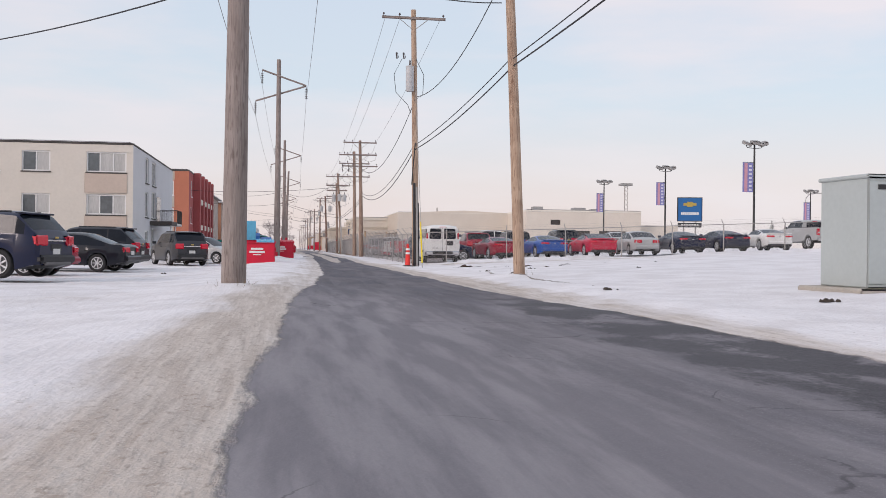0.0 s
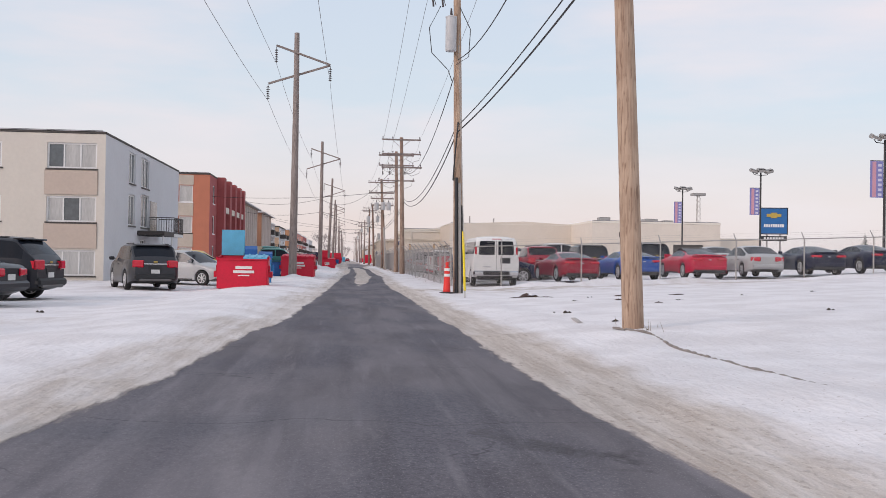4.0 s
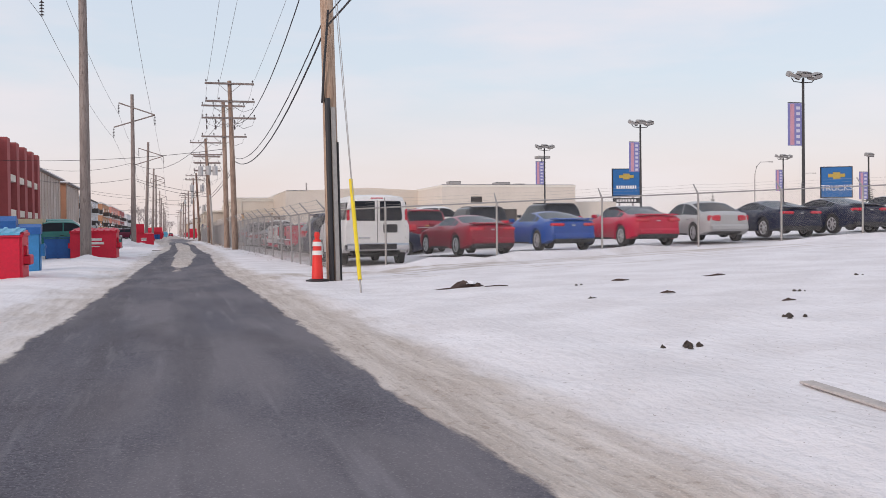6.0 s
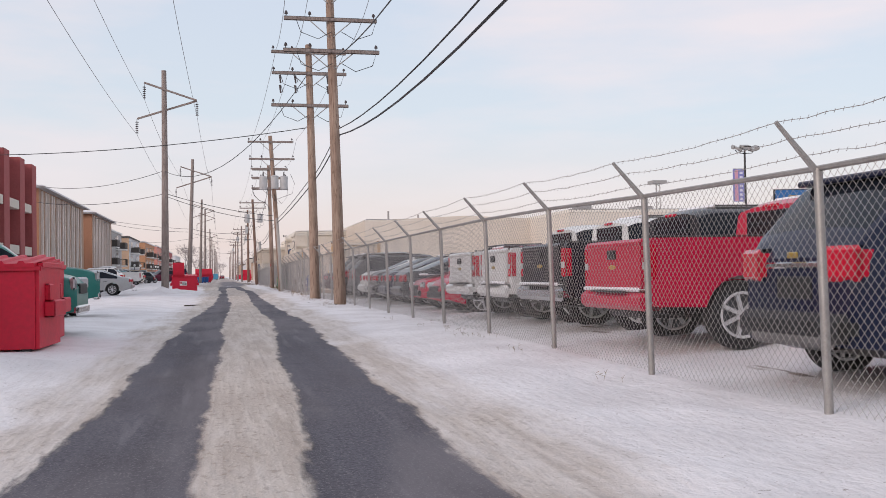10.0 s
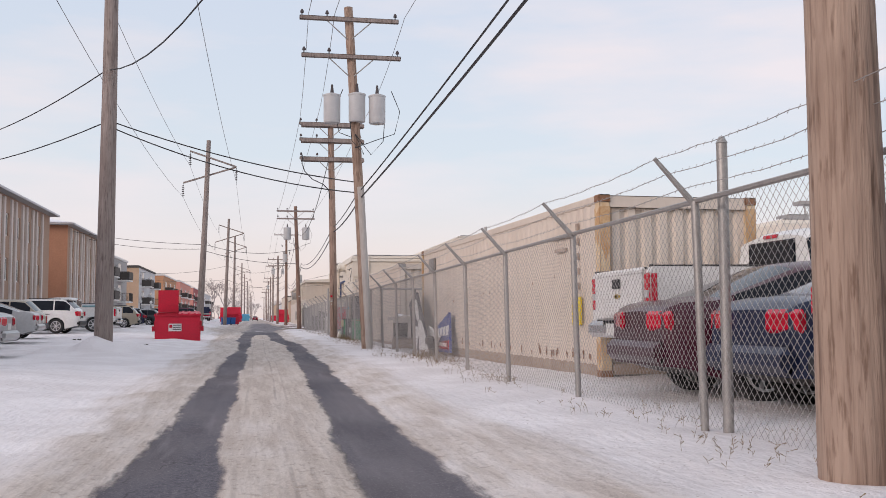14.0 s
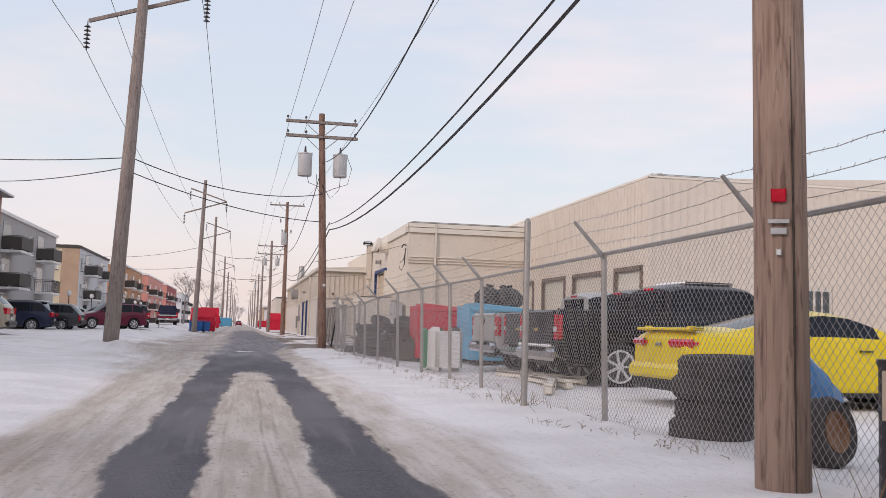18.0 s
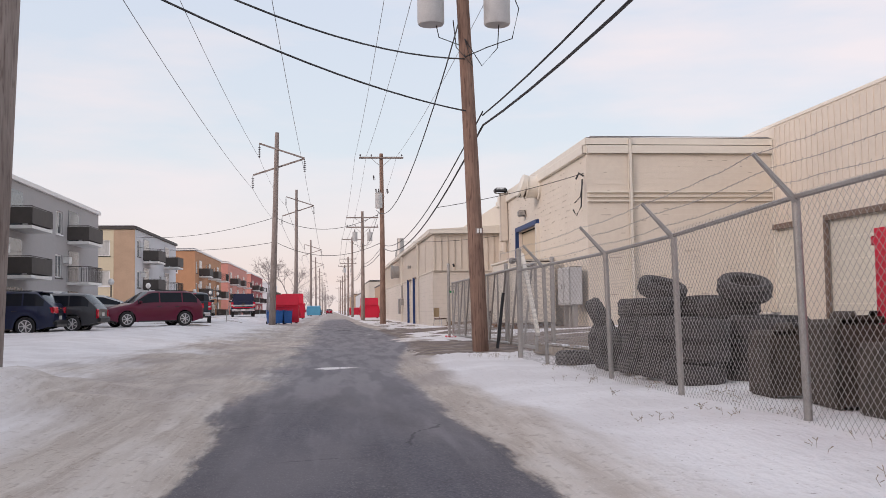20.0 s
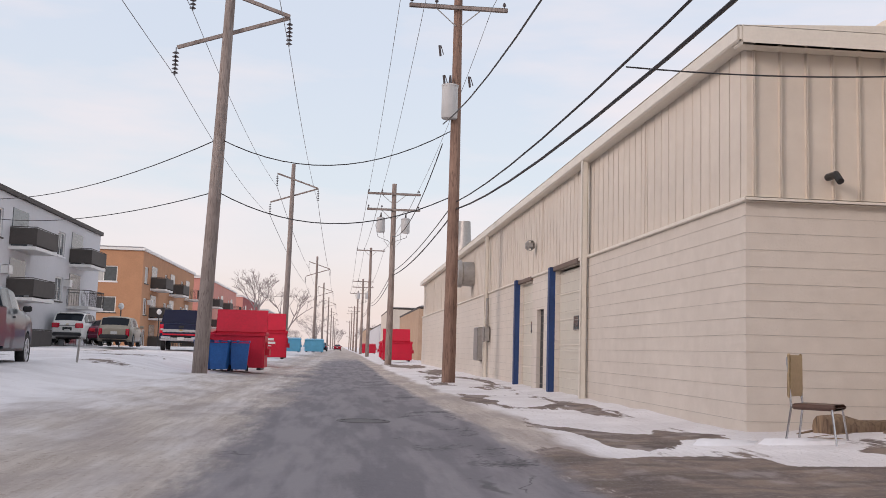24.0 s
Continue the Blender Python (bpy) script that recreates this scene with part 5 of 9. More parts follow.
d = part("overhead_door", Shape().box((11.5, 186.2, 2.15), (0.08, 4.0, 4.1), 0.01), DOOR_TAN, B1, "tan sectional overhead door")
for k in range(1, 7):
    part("door_rib", Shape().box((11.458, 186.2, 0.1 + k * 0.59), (0.012, 4.0, 0.012)), DOOR_TAN, d)
part("door_window", Shape().box((11.445, 187.68, 1.47), (0.03, 0.40, 0.25), 0.05), PANE, d)
part("window_frame", Shape().box((11.452, 187.68, 1.47), (0.02, 0.47, 0.32), 0.06), BLACK, d)
for y_ in (184.05, 188.35):
    part("door_frame", Shape().box((11.24, y_, 2.15), (0.16, 0.22, 4.3), 0.01), BLUE_FRAME if y_ > 186 else TRIM, B1, "painted door post")
part("door_frame", Shape().box((11.24, 186.2, 4.36), (0.16, 4.5, 0.20), 0.01), BLUE_FRAME, B1, "blue painted door head")
md = part("door", Shape().box((11.36, 189.95, 1.25), (0.06, 1.2, 2.15), 0.01), mat("grey_door", (0.42, 0.41, 0.40), 0.5), B1, "grey steel side door")
part("handle", Shape().tube([(11.33, 189.5, 1.15), (11.27, 189.5, 1.15)], 0.03, 6), CHROME, md)
for z_, h_ in ((1.66, 0.20), (1.40, 0.12)):
    part("notice", Shape().box((11.325, 189.9, z_), (0.02, 0.26, h_)), WHITE, md)
part("vent_hood", Shape().lathe([(0.52, 0.0), (0.52, 0.08), (0.43, 0.10), (0.43, 0.50), (0.48, 0.52), (0.48, 0.58), (0.42, 0.58), (0.40, 0.15), (0.0, 0.14)], 24, pose(11.3, 183.9, 5.75, 0, -90, 0)), TRIM, B1, "large round beige exhaust vent", smooth=40)
part("vent_cowl", Shape().lathe([(0.43, 0.0), (0.47, 0.02), (0.47, 0.22), (0.43, 0.24)], 24, pose(10.76, 183.9, 5.75, 0, -72, 0)), TRIM, B1, "flared vent mouth", smooth=40)
part("vent_grille", Shape().lathe([(0.0, 0.02), (0.41, 0.0), (0.41, 0.03), (0.0, 0.05)], 24, pose(10.60, 183.9, 5.72, 0, -76, 0)), BLACK, B1)
part("service_entrance", Shape().tube([(11.2, 176.7, 5.1), (11.15, 176.7, 4.2), (11.0, 176.75, 3.9), (10.9, 176.8, 4.1)], 0.025, 6).tube([(11.2, 176.62, 5.0), (11.1, 176.6, 4.5), (10.9, 176.6, 4.3)], 0.02, 5).tube([(11.25, 176.7, 5.2), (11.1, 176.7, 5.3), (11.0, 176.75, 5.1)], 0.03, 6), CABLE, B1, "black service wires at the wall corner")
for y_, z_ in ((186.6, 4.95),):
    part("wall_lamp", Shape().box((11.12, y_, z_), (0.34, 0.35, 0.26), 0.05), GALV, B1, "grey wall-mounted floodlight")
part("duct", Shape().box((11.1, 190.9, 5.2), (0.36, 0.36, 2.3), 0.03).box((11.1, 191.0, 3.3), (0.42, 0.42, 0.6), 0.03).tube([(11.1, 190.9, 4.2), (11.1, 190.9, 3.4)], 0.13, 8), BEIGE, B1, "beige wall duct")
part("duct_cowl", Shape().box((10.95, 190.8, 6.45), (0.6, 0.5, 0.25), 0.08), BLACK, B1)
part("downpipe", Shape().box((12.75, 176.42, 3.4), (0.12, 0.12, 6.0), 0.02), TRIM, B1, "beige downpipe")
part("downpipe", Shape().box((17.7, 176.42, 3.4), (0.16, 0.14, 6.0), 0.02), TRIM, B1)
part("pipe", Shape().tube([(10.9, 192.6, 0.1), (10.9, 192.6, 1.2), (11.2, 192.6, 1.25), (11.2, 192.6, 2.0)], 0.06, 8), GALV, B1)
part("eave_trim", Shape().box((14.6, 176.45, 6.05), (6.6, 0.14, 0.30), 0.02), TRIM, B1)
part("eave_trim", Shape().box((11.24, 185, 6.05), (0.14, 17, 0.30), 0.02), TRIM, B1)
crs = Shape()
for k in range(1, 31):
    crs.box((14.6, 176.499, 0.1 + 0.2 * k), (6.6, 0.006, 0.006))
tagged(part("mortar_joint", crs, TRIM, B1), kind="stuff")
chip = Shape()
R1_ = random.Random(8)
for k in range(330):
    row, yy = R1_.randrange(4, 31), R1_.uniform(177, 193)
    if (183.7 < yy < 188.7 and row < 22) or (189.1 < yy < 190.9 and row < 13):
        continue
    chip.box((11.296, yy, 0.1 + 0.2 * row + R1_.uniform(-0.01, 0.01)), (0.014, R1_.uniform(0.05, 0.26), R1_.uniform(0.012, 0.03)))
for k in range(60):
    chip.box((R1_.uniform(11.4, 17.9), 176.494, 0.1 + 0.2 * R1_.randrange(4, 31)), (R1_.uniform(0.04, 0.22), 0.014, R1_.uniform(0.012, 0.03)))
tagged(part("chipped_joint", chip, mat("bare_mortar", (0.50, 0.435, 0.36), 0.9, var=0.3, scale=4), B1), kind="stuff")
crw = Shape()
for k in range(1, 31):
    for y0_, y1_ in ((176.6, 184.0), (184.0, 188.4), (188.4, 189.3), (189.3, 190.65), (190.65, 193.4)):
        if not (k < 21 and y0_ == 184.0) and not (k < 12 and y0_ == 189.3):
            crw.box((11.299, (y0_ + y1_) / 2, 0.1 + 0.2 * k), (0.006, y1_ - y0_, 0.005))
tagged(part("mortar_joint", crw, TRIM, B1), kind="stuff")
part("wall_band", Shape().box((14.6, 176.46, 4.65), (6.6, 0.1, 0.05)).box((14.6, 176.46, 4.5), (6.6, 0.1, 0.04)).box((14.6, 176.46, 4.35), (6.6, 0.1, 0.04)), TRIM, B1)

# low workshop with steel upper wall, right on the alley
B2 = thing("workshop_building", "low cream workshop with block base and ribbed steel upper wall", "building", at(0.40, -0.3, 0))
W2 = [(240 - 203.8, 0.1, 2.2, 2.7), (240 - 205.85, 0.0, 0.8, 2.0), (240 - 208.15, 0.0, 1.7, 2.75)]
part("block_wall", wall(Shape(), (7.88, 240, -0.05), (0, -1, 0), 46.5, 2.82, W2, 0.2), GREY_BLOCK, B2)
part("block_wall", wall(Shape(), (7.88, 193.5, -0.05), (1, 0, 0), 3.55, 2.82), GREY_BLOCK, B2)
part("upper_wall", Shape().box((10.0, 216.75, 3.76), (4.16, 46.4, 1.98)), BEIGE, B2, "ribbed cream steel siding")
# Dark filler takes the place of the shade behind the workshop doors.
part("interior", Shape().box((10.3, 216.75, 1.3), (3.6, 45.6, 2.4)), ROOF_EDGE_AND_SHADE, B2)
part("wall_cap", Shape().box((9.66, 216.75, 2.79), (3.66, 46.7, 0.05), 0.01), TRIM, B2)
rib = Shape().box((0, 0, 0), (0.032, 0.06, 1.94), 0.010).mesh("siding_rib", BEIGE)
fine_rib = Shape().box((0, 0, 0), (0.014, 0.045, 1.94), 0.005).mesh("siding_rib", BEIGE)
for k in range(138):
    ob = part("siding_rib", fine_rib, BEIGE, B2)
    ob.location = (7.918, 193.75 + 0.33 * k, 3.76)
for k in range(11):
    part("siding_seam", Shape().box((7.915, 197.5 + 4.0 * k, 3.76), (0.02, 0.05, 1.94), 0.006), BEIGE, B2)
for k in range(11):
    ob = part("siding_rib", rib, BEIGE, B2)
    ob.location = (8.0 + 0.33 * k, 193.53, 3.76)
part("roof_trim", Shape().box((7.84, 216.75, 4.75), (0.26, 46.9, 0.20), 0.02).box((9.6, 193.42, 4.73), (3.7, 0.26, 0.24), 0.02), TRIM, B2, "beige roof edge trim")
part("roof", Shape().prism([(7.7, 4.84), (14.8, 5.22), (22.0, 4.84)], 193.3, 240.1, "y"), TRIM, B2)
for y_, w_, z_, m_, lab in ((202.7, 2.2, 2.7, DOOR_CREAM, "cream sectional overhead door"), (207.3, 1.7, 2.75, DOOR_CREAM, "cream sectional overhead door")):
    d = part("overhead_door", Shape().box((8.02, y_, z_ / 2), (0.07, w_, z_), 0.01), m_, B2, lab)
    for k in range(1, 5):
        part("door_rib", Shape().box((7.98, y_, k * 0.55), (0.02, w_, 0.025)), TRIM, d)
    part("door_window", Shape().box((7.97, y_ - 0.5, 1.55), (0.03, 0.4, 0.3), 0.01), PANE, d)
part("door", Shape().box((8.0, 205.45, 1.0), (0.06, 0.78, 1.95), 0.01), BLACK, B2, "dark open side door")
for y_, w_ in ((203.95, 0.22), (208.30, 0.22)):
    part("door_frame", Shape().box((7.83, y_, 1.4), (0.16, w_, 2.85), 0.01), BLUE_FRAME, B2, "blue painted door post")
part("lintel", Shape().box((7.86, 207.3, 2.76), (0.08, 1.8, 0.10), 0.01), DOOR_EDGE, B2)
part("lintel", Shape().box((7.86, 202.7, 2.78), (0.08, 2.3, 0.10), 0.01), DOOR_EDGE, B2)
for y_ in (200.9, 213.8):
    part("downpipe", Shape().box((7.78, y_, 2.4), (0.12, 0.14, 4.8), 0.02), TRIM, B2, "beige downpipe")
part("wall_lamp", Shape().box((7.74, 206.2, 3.55), (0.22, 0.26, 0.24), 0.06), GALV, B2)
part("exhaust_fan", Shape().lathe([(0.45, 0), (0.45, 0.4), (0.5, 0.45), (0.5, 0.6), (0, 0.62)], 18, pose(7.9, 217.9, 3.7, 0, -90, 0)), GALV, B2, "round steel exhaust fan", smooth=40)
part("meter_box", Shape().box((7.74, 214.9, 1.15), (0.24, 0.9, 1.1), 0.03).box((7.76, 213.4, 1.45), (0.2, 0.35, 0.5), 0.03).tube([(7.78, 213.4, 1.7), (7.78, 213.4, 2.6)], 0.05, 6), GALV, B2, "grey electrical meter box")
part("flue", Shape().lathe([(0.46, 0), (0.44, 0.9), (0.32, 1.15), (0.27, 2.1), (0, 2.1)], 16, pose(8.7, 227.4, 4.8)), GALV, B2, "grey steel roof flue", smooth=40)
part("spigot", Shape().tube([(8.9, 193.5, 3.1), (8.9, 193.3, 3.1), (8.9, 193.2, 3.0)], 0.045, 8), BLACK, B2)
crs = Shape()
for k in range(1, 14):
    crs.box((7.879, 216.75, 0.2 * k), (0.006, 46.5, 0.006)).box((9.6, 193.499, 0.2 * k), (3.5, 0.006, 0.006))
tagged(part("mortar_joint", crs, mat("grey_mortar", (0.50, 0.455, 0.405), 0.9, var=0.3, scale=3), B2), kind="stuff")
for y0_, y1_, x0_, h_, m_, lab in ((252, 275, 9.0, 3.8, BRICK_B, "low brown workshop far down the alley"), (285, 310, 8.6, 5.0, BEIGE, "low beige workshop far down the alley"), (325, 380, 9, 4.2, STUCCO_W, "low pale workshop far down the alley"), (395, 460, 9, 5, BRICK_B, "low brown building far down the alley")):
    block("workshop_building", lab, x0_, x0_ + 14, y0_, y1_, 0, h_, m_, m_)


# ---- containers ----
RAIL_BROWN = mat("grimy_rail", (0.45, 0.37, 0.30), 0.85, col2=(0.28, 0.20, 0.15), scale=3, bump=0.3)


def container(x, y, turn, label, L=12.19, W=2.44, H=2.59, rusty=True, z=0.0):
    """Stands with its south-west corner at x, y; length along y."""
    c = thing("shipping_container", label, "shipping container", at(x, y, z, turn), "containers beside the fence")
    s = Shape()
    prof = []
    k = 0.12
    pitch = 0.278
    while k < L - 0.3:
        prof += [(0.022, k), (0.022, k + 0.07), (0.0, k + 0.14), (0.0, k + 0.21)]
        k += pitch
    for a, b in zip(prof[:-1], prof[1:]):
        for sx, flip in ((0, 1), (W, -1)):
            xa, xb = (a[0], b[0]) if sx == 0 else (W - a[0], W - b[0])
            q = [(xa + 0.02 * flip, a[1], 0.18), (xb + 0.02 * flip, b[1], 0.18), (xb + 0.02 * flip, b[1], H - 0.08), (xa + 0.02 * flip, a[1], H - 0.08)]
            s.face(q if flip < 0 else list(reversed(q)))
    half = len(s.f)
    for pick in (0, 1):
        h = Shape()
        for k in range(pick, half, 2):
            h.face([s.v[i] for i in s.f[k]])
        part("side_panel", h, CONT, c, "corrugated cream steel side")
    for yy, sg in ((0.08, 1), (L - 0.08, -1)):
        e = Shape()
        n = 9
        w = (W - 0.24) / n
        line_ = []
        for k in range(n):
            a = 0.12 + k * w
            line_ += [(a, 0.03), (a + w * 0.25, 0.03), (a + w * 0.4, -0.02), (a + w * 0.85, -0.02)]
        line_.append((W - 0.12, 0.03))
        for (xa, da), (xb, db) in zip(line_[:-1], line_[1:]):
            e.face([(xa, yy + sg * da, 0.15), (xb, yy + sg * db, 0.15), (xb, yy + sg * db, H - 0.12), (xa, yy + sg * da, H - 0.12)])
        part("end_panel", e, CONT, c, "ribbed cream end wall")
    part("roof", Shape().box((W / 2, L / 2, H - 0.05), (W - 0.04, L - 0.04, 0.06), 0.01), CONT, c)
    part("floor", Shape().box((W / 2, L / 2, 0.14), (W - 0.04, L - 0.04, 0.1), 0.01), RAIL_BROWN, c)
    for xx in (0.06, W - 0.06):
        part("top_rail", Shape().box((xx, L / 2, H - 0.06), (0.10, L, 0.12), 0.012), CONT, c)
        part("bottom_rail", Shape().box((xx, L / 2, 0.06), (0.07, L, 0.25), 0.012), RAIL_BROWN, c)
        for yy in (0.08, L - 0.08):
            part("corner_post", Shape().box((xx + (0.02 if xx < 1 else -0.02), yy, H / 2), (0.16, 0.18, H - 0.2), 0.015), CREAM_RUST if rusty else CONT, c, "rust-stained corner post" if rusty else "")
            for zz in (0.06, H - 0.06):
                part("corner_casting", Shape().box((xx + (0.02 if xx < 1 else -0.02), yy, zz), (0.18, 0.2, 0.12), 0.015), RUST if rusty else GALV, c)
    for yy in (0.07, L - 0.07):
        part("end_header", Shape().box((W / 2, yy, H - 0.10), (W - 0.3, 0.12, 0.18), 0.012), CONT, c)
        part("end_sill", Shape().box((W / 2, yy, 0.13), (W - 0.3, 0.12, 0.18), 0.012), RAIL_BROWN, c)
    return c


FADED = mat("faded_print", (0.42, 0.33, 0.27), 0.8, var=0.3, scale=6)
RUST_ORANGE = mat("orange_rust", (0.46, 0.24, 0.10), 0.9, col2=(0.62, 0.44, 0.26), scale=4, bump=0.4)
C1 = container(7.93, 101.55, 2.3, "cream 40-foot shipping container with rust-stained corners")
for dz, w_ in ((2.1, 0.9), (1.9, 0.5)):
    part("marking", Shape().box((0.0, 1.6, dz), (0.03, w_, 0.05)), FADED, C1)
for k in range(5):
    part("marking", Shape().box((-0.01, 0.85, 2.2 - 0.22 * k), (0.03, 0.08, 0.10)), FADED, C1)
part("warning_label", Shape().box((-0.012, 0.9, 0.95), (0.03, 0.35, 0.42), 0.004), YELLOW, C1, "yellow warning label")
for k in range(44):
    yy, zz, hh = random.uniform(0.4, 11.8), random.uniform(0.22, 0.30) if k % 5 else random.uniform(1.2, 1.5), random.uniform(0.04, 0.16) if k % 5 else 0.06
    part("rust_streak", Shape().prism([(yy, zz), (yy + 0.022, zz + 0.02), (yy + 0.03, zz + hh), (yy + 0.005, zz + hh * 0.9)], 0.012, 0.022, "x"), RUST, C1)
part("vent_cover", Shape().box((-0.01, 10.9, 2.15), (0.05, 0.6, 0.35), 0.01), GALV, C1)
for yy in (0.08, 12.11):
    for z0_, z1_, f_ in ((1.95, 2.40, 0.8), (0.25, 0.55, 0.8)):
        part("rust_patch", Shape().prism([(yy - 0.085 * f_, z0_ + 0.1), (yy - 0.02, z0_ - 0.12), (yy + 0.04, z0_ + 0.05), (yy + 0.088 * f_, z0_ - 0.05), (yy + 0.088, z1_), (yy + 0.02, z1_ - 0.08), (yy - 0.085, z1_)], -0.006, 0.03, "x"), RUST_ORANGE, C1)
for xx in (0.08, 2.36):
    part("rust_patch", Shape().prism([(xx - 0.07, 1.9), (xx, 1.65), (xx + 0.07, 1.85), (xx + 0.075, 2.42), (xx - 0.075, 2.42)], -0.018, 0.02, "y"), RUST_ORANGE, C1)
container(7.42, 117.6, 0.6, "pale beige shipping container behind the fence", rusty=False, z=-0.10)
white_box = thing("storage_box", "cream ribbed steel storage box raised on a rusty stand", "storage box", at(9.6, 179.5, 0.37))
part("body", Shape().box((0.85, 1.9, 1.1), (1.64, 3.76, 2.2), 0.03), TRIM, white_box)
part("roof", Shape().box((0.83, 1.9, 2.23), (1.74, 3.9, 0.06), 0.01), TRIM, white_box)
for k in range(17):
    part("rib", Shape().box((0.028, 1.9, 0.12 + 0.125 * k), (0.02, 3.7, 0.055), 0.006), TRIM, white_box)
for y_ in (0.06, 3.74):
    part("corner_post", Shape().box((0.02, y_, 1.1), (0.07, 0.12, 2.2), 0.01), TRIM, white_box)
for y_ in (0.5, 3.5):
    part("stand", Shape().box((0.4, y_, -0.17), (0.3, 0.25, 0.34), 0.02).box((0.4, y_, -0.32), (0.42, 0.36, 0.08), 0.02), RUST, white_box)
    part("stand", Shape().box((1.3, y_, -0.17), (0.3, 0.25, 0.34), 0.02), RUST, white_box)
ecab = thing("electrical_cabinet", "grey steel electrical cabinet on two legs by the wall", "electrical cabinet", at(11.2, 177.1, 0.2))
part("body", Shape().box((0, 0, 1.4), (0.42, 1.6, 1.25), 0.02), CAN, ecab)
for y_ in (-0.42, 0.42):
    dr = part("door", Shape().box((-0.22, y_, 1.4), (0.03, 0.74, 1.15), 0.01), CAN, ecab)
    part("latch", Shape().box((-0.25, y_ * 0.4, 1.4), (0.03, 0.05, 0.16), 0.008), GALV, dr)
for y_ in (-0.6, 0.6):
    part("leg", Shape().box((0, y_, 0.38), (0.14, 0.14, 0.84), 0.01), GALV, ecab)
    part("conduit", Shape().tube([(0.05, y_ * 0.4, -0.1), (0.05, y_ * 0.4, 0.8)], 0.06, 8), GALV, ecab)


# ---- vehicles ----
WHEELS = {}


def wheel_meshes(r, w=0.22):
    key = (r, w)
    if key not in WHEELS:
        side = Matrix.Rotation(radians(90), 4, "X")
        t = Shape().lathe([(r * 0.68, -w / 2 + 0.015), (r * 0.90, -w / 2), (r * 0.98, -w / 2 + 0.02), (r, -w / 2 + 0.05), (r, w / 2 - 0.05), (r * 0.98, w / 2 - 0.02), (r * 0.90, w / 2), (r * 0.68, w / 2 - 0.015), (r * 0.66, 0.0), (r * 0.68, -w / 2 + 0.015)], 28, side, caps=False)
        dish = Shape().lathe([(0.0, -w / 2 + 0.075), (r * 0.66, -w / 2 + 0.07), (r * 0.66, w / 2 - 0.07), (0.0, w / 2 - 0.075)], 24, side)
        spokes = Shape()
        for k in range(7):
            m = Matrix.Rotation(2 * math.pi * k / 7, 4, "Y")
            for s in (-1, 1):
                spokes.box((r * 0.36, s * (w / 2 - 0.035), 0), (r * 0.60, 0.03, r * 0.13), 0.008, m)
        for s in (-1, 1):
            spokes.tube([(0, s * (w / 2 - 0.05), 0), (0, s * (w / 2 - 0.012), 0)], r * 0.17, 12)
            ring = [(r * 0.645 * math.cos(k * math.pi / 12), s * (w / 2 - 0.025), r * 0.645 * math.sin(k * math.pi / 12)) for k in range(25)]
            spokes.tube(ring, r * 0.05, 6)
        WHEELS[key] = (t.mesh("wheel", RUBBER, 40), spokes.mesh("rim", RIM, 40), dish.mesh("hub_dish", mat("rim_shadow", (0.10, 0.10, 0.105), 0.6), 40))
    return WHEELS[key]


CARS = {
    "sedan": dict(L=4.75, W=1.82, H=1.45, belt=0.93, hood=0.76, deck=1.02, base=(-1.85, 1.12), roof=(-0.85, 0.25), wb=2.75, r=0.33, top=0.76, doors=(0.48,), tail=(0.46, 0.20)),
    "camaro": dict(L=4.78, W=1.94, H=1.36, belt=0.98, hood=0.86, deck=1.04, base=(-1.85, 0.85), roof=(-0.75, 0.05), wb=2.81, r=0.36, top=0.66, doors=(0.30,), tail=(0.50, 0.11)),
    "suv": dict(L=4.85, W=1.93, H=1.74, belt=1.10, hood=0.98, deck=1.14, base=(-2.34, 1.20), roof=(-1.80, 0.35), wb=2.80, r=0.37, top=0.80, doors=(0.30, 0.62), tail=(0.42, 0.27)),
    "large_suv": dict(L=5.1, W=2.0, H=1.66, belt=1.12, hood=1.06, deck=1.18, base=(-2.46, 1.20), roof=(-2.05, 0.45), wb=2.95, r=0.40, top=0.82, doors=(0.30, 0.60), tail=(0.24, 0.40)),
    "wagon": dict(L=4.6, W=1.78, H=1.55, belt=0.98, hood=0.86, deck=1.02, base=(-2.18, 1.15), roof=(-1.75, 0.3), wb=2.65, r=0.33, top=0.80, doors=(0.30, 0.62), tail=(0.2, 0.4)),
    "van": dict(L=6.25, W=2.06, H=2.18, belt=1.34, hood=1.20, deck=2.10, base=(-3.06, 1.90), roof=(-2.94, 1.10), wb=3.95, r=0.39, top=0.86, doors=(0.70,), tail=(0.11, 0.36)),
    "pickup": dict(L=5.95, W=2.05, H=1.90, belt=1.32, hood=1.25, deck=1.36, base=(-0.80, 1.35), roof=(-0.62, 0.72), wb=3.65, r=0.42, top=0.78, doors=(0.45,), tail=(0.22, 0.46)),
}


def axles(kind):
    c = CARS[kind]
    return -c["wb"] / 2 - (0.1 if kind == "van" else 0.0), c["wb"] / 2 + (0.12 if kind == "pickup" else 0.05)


SHELLS = {}


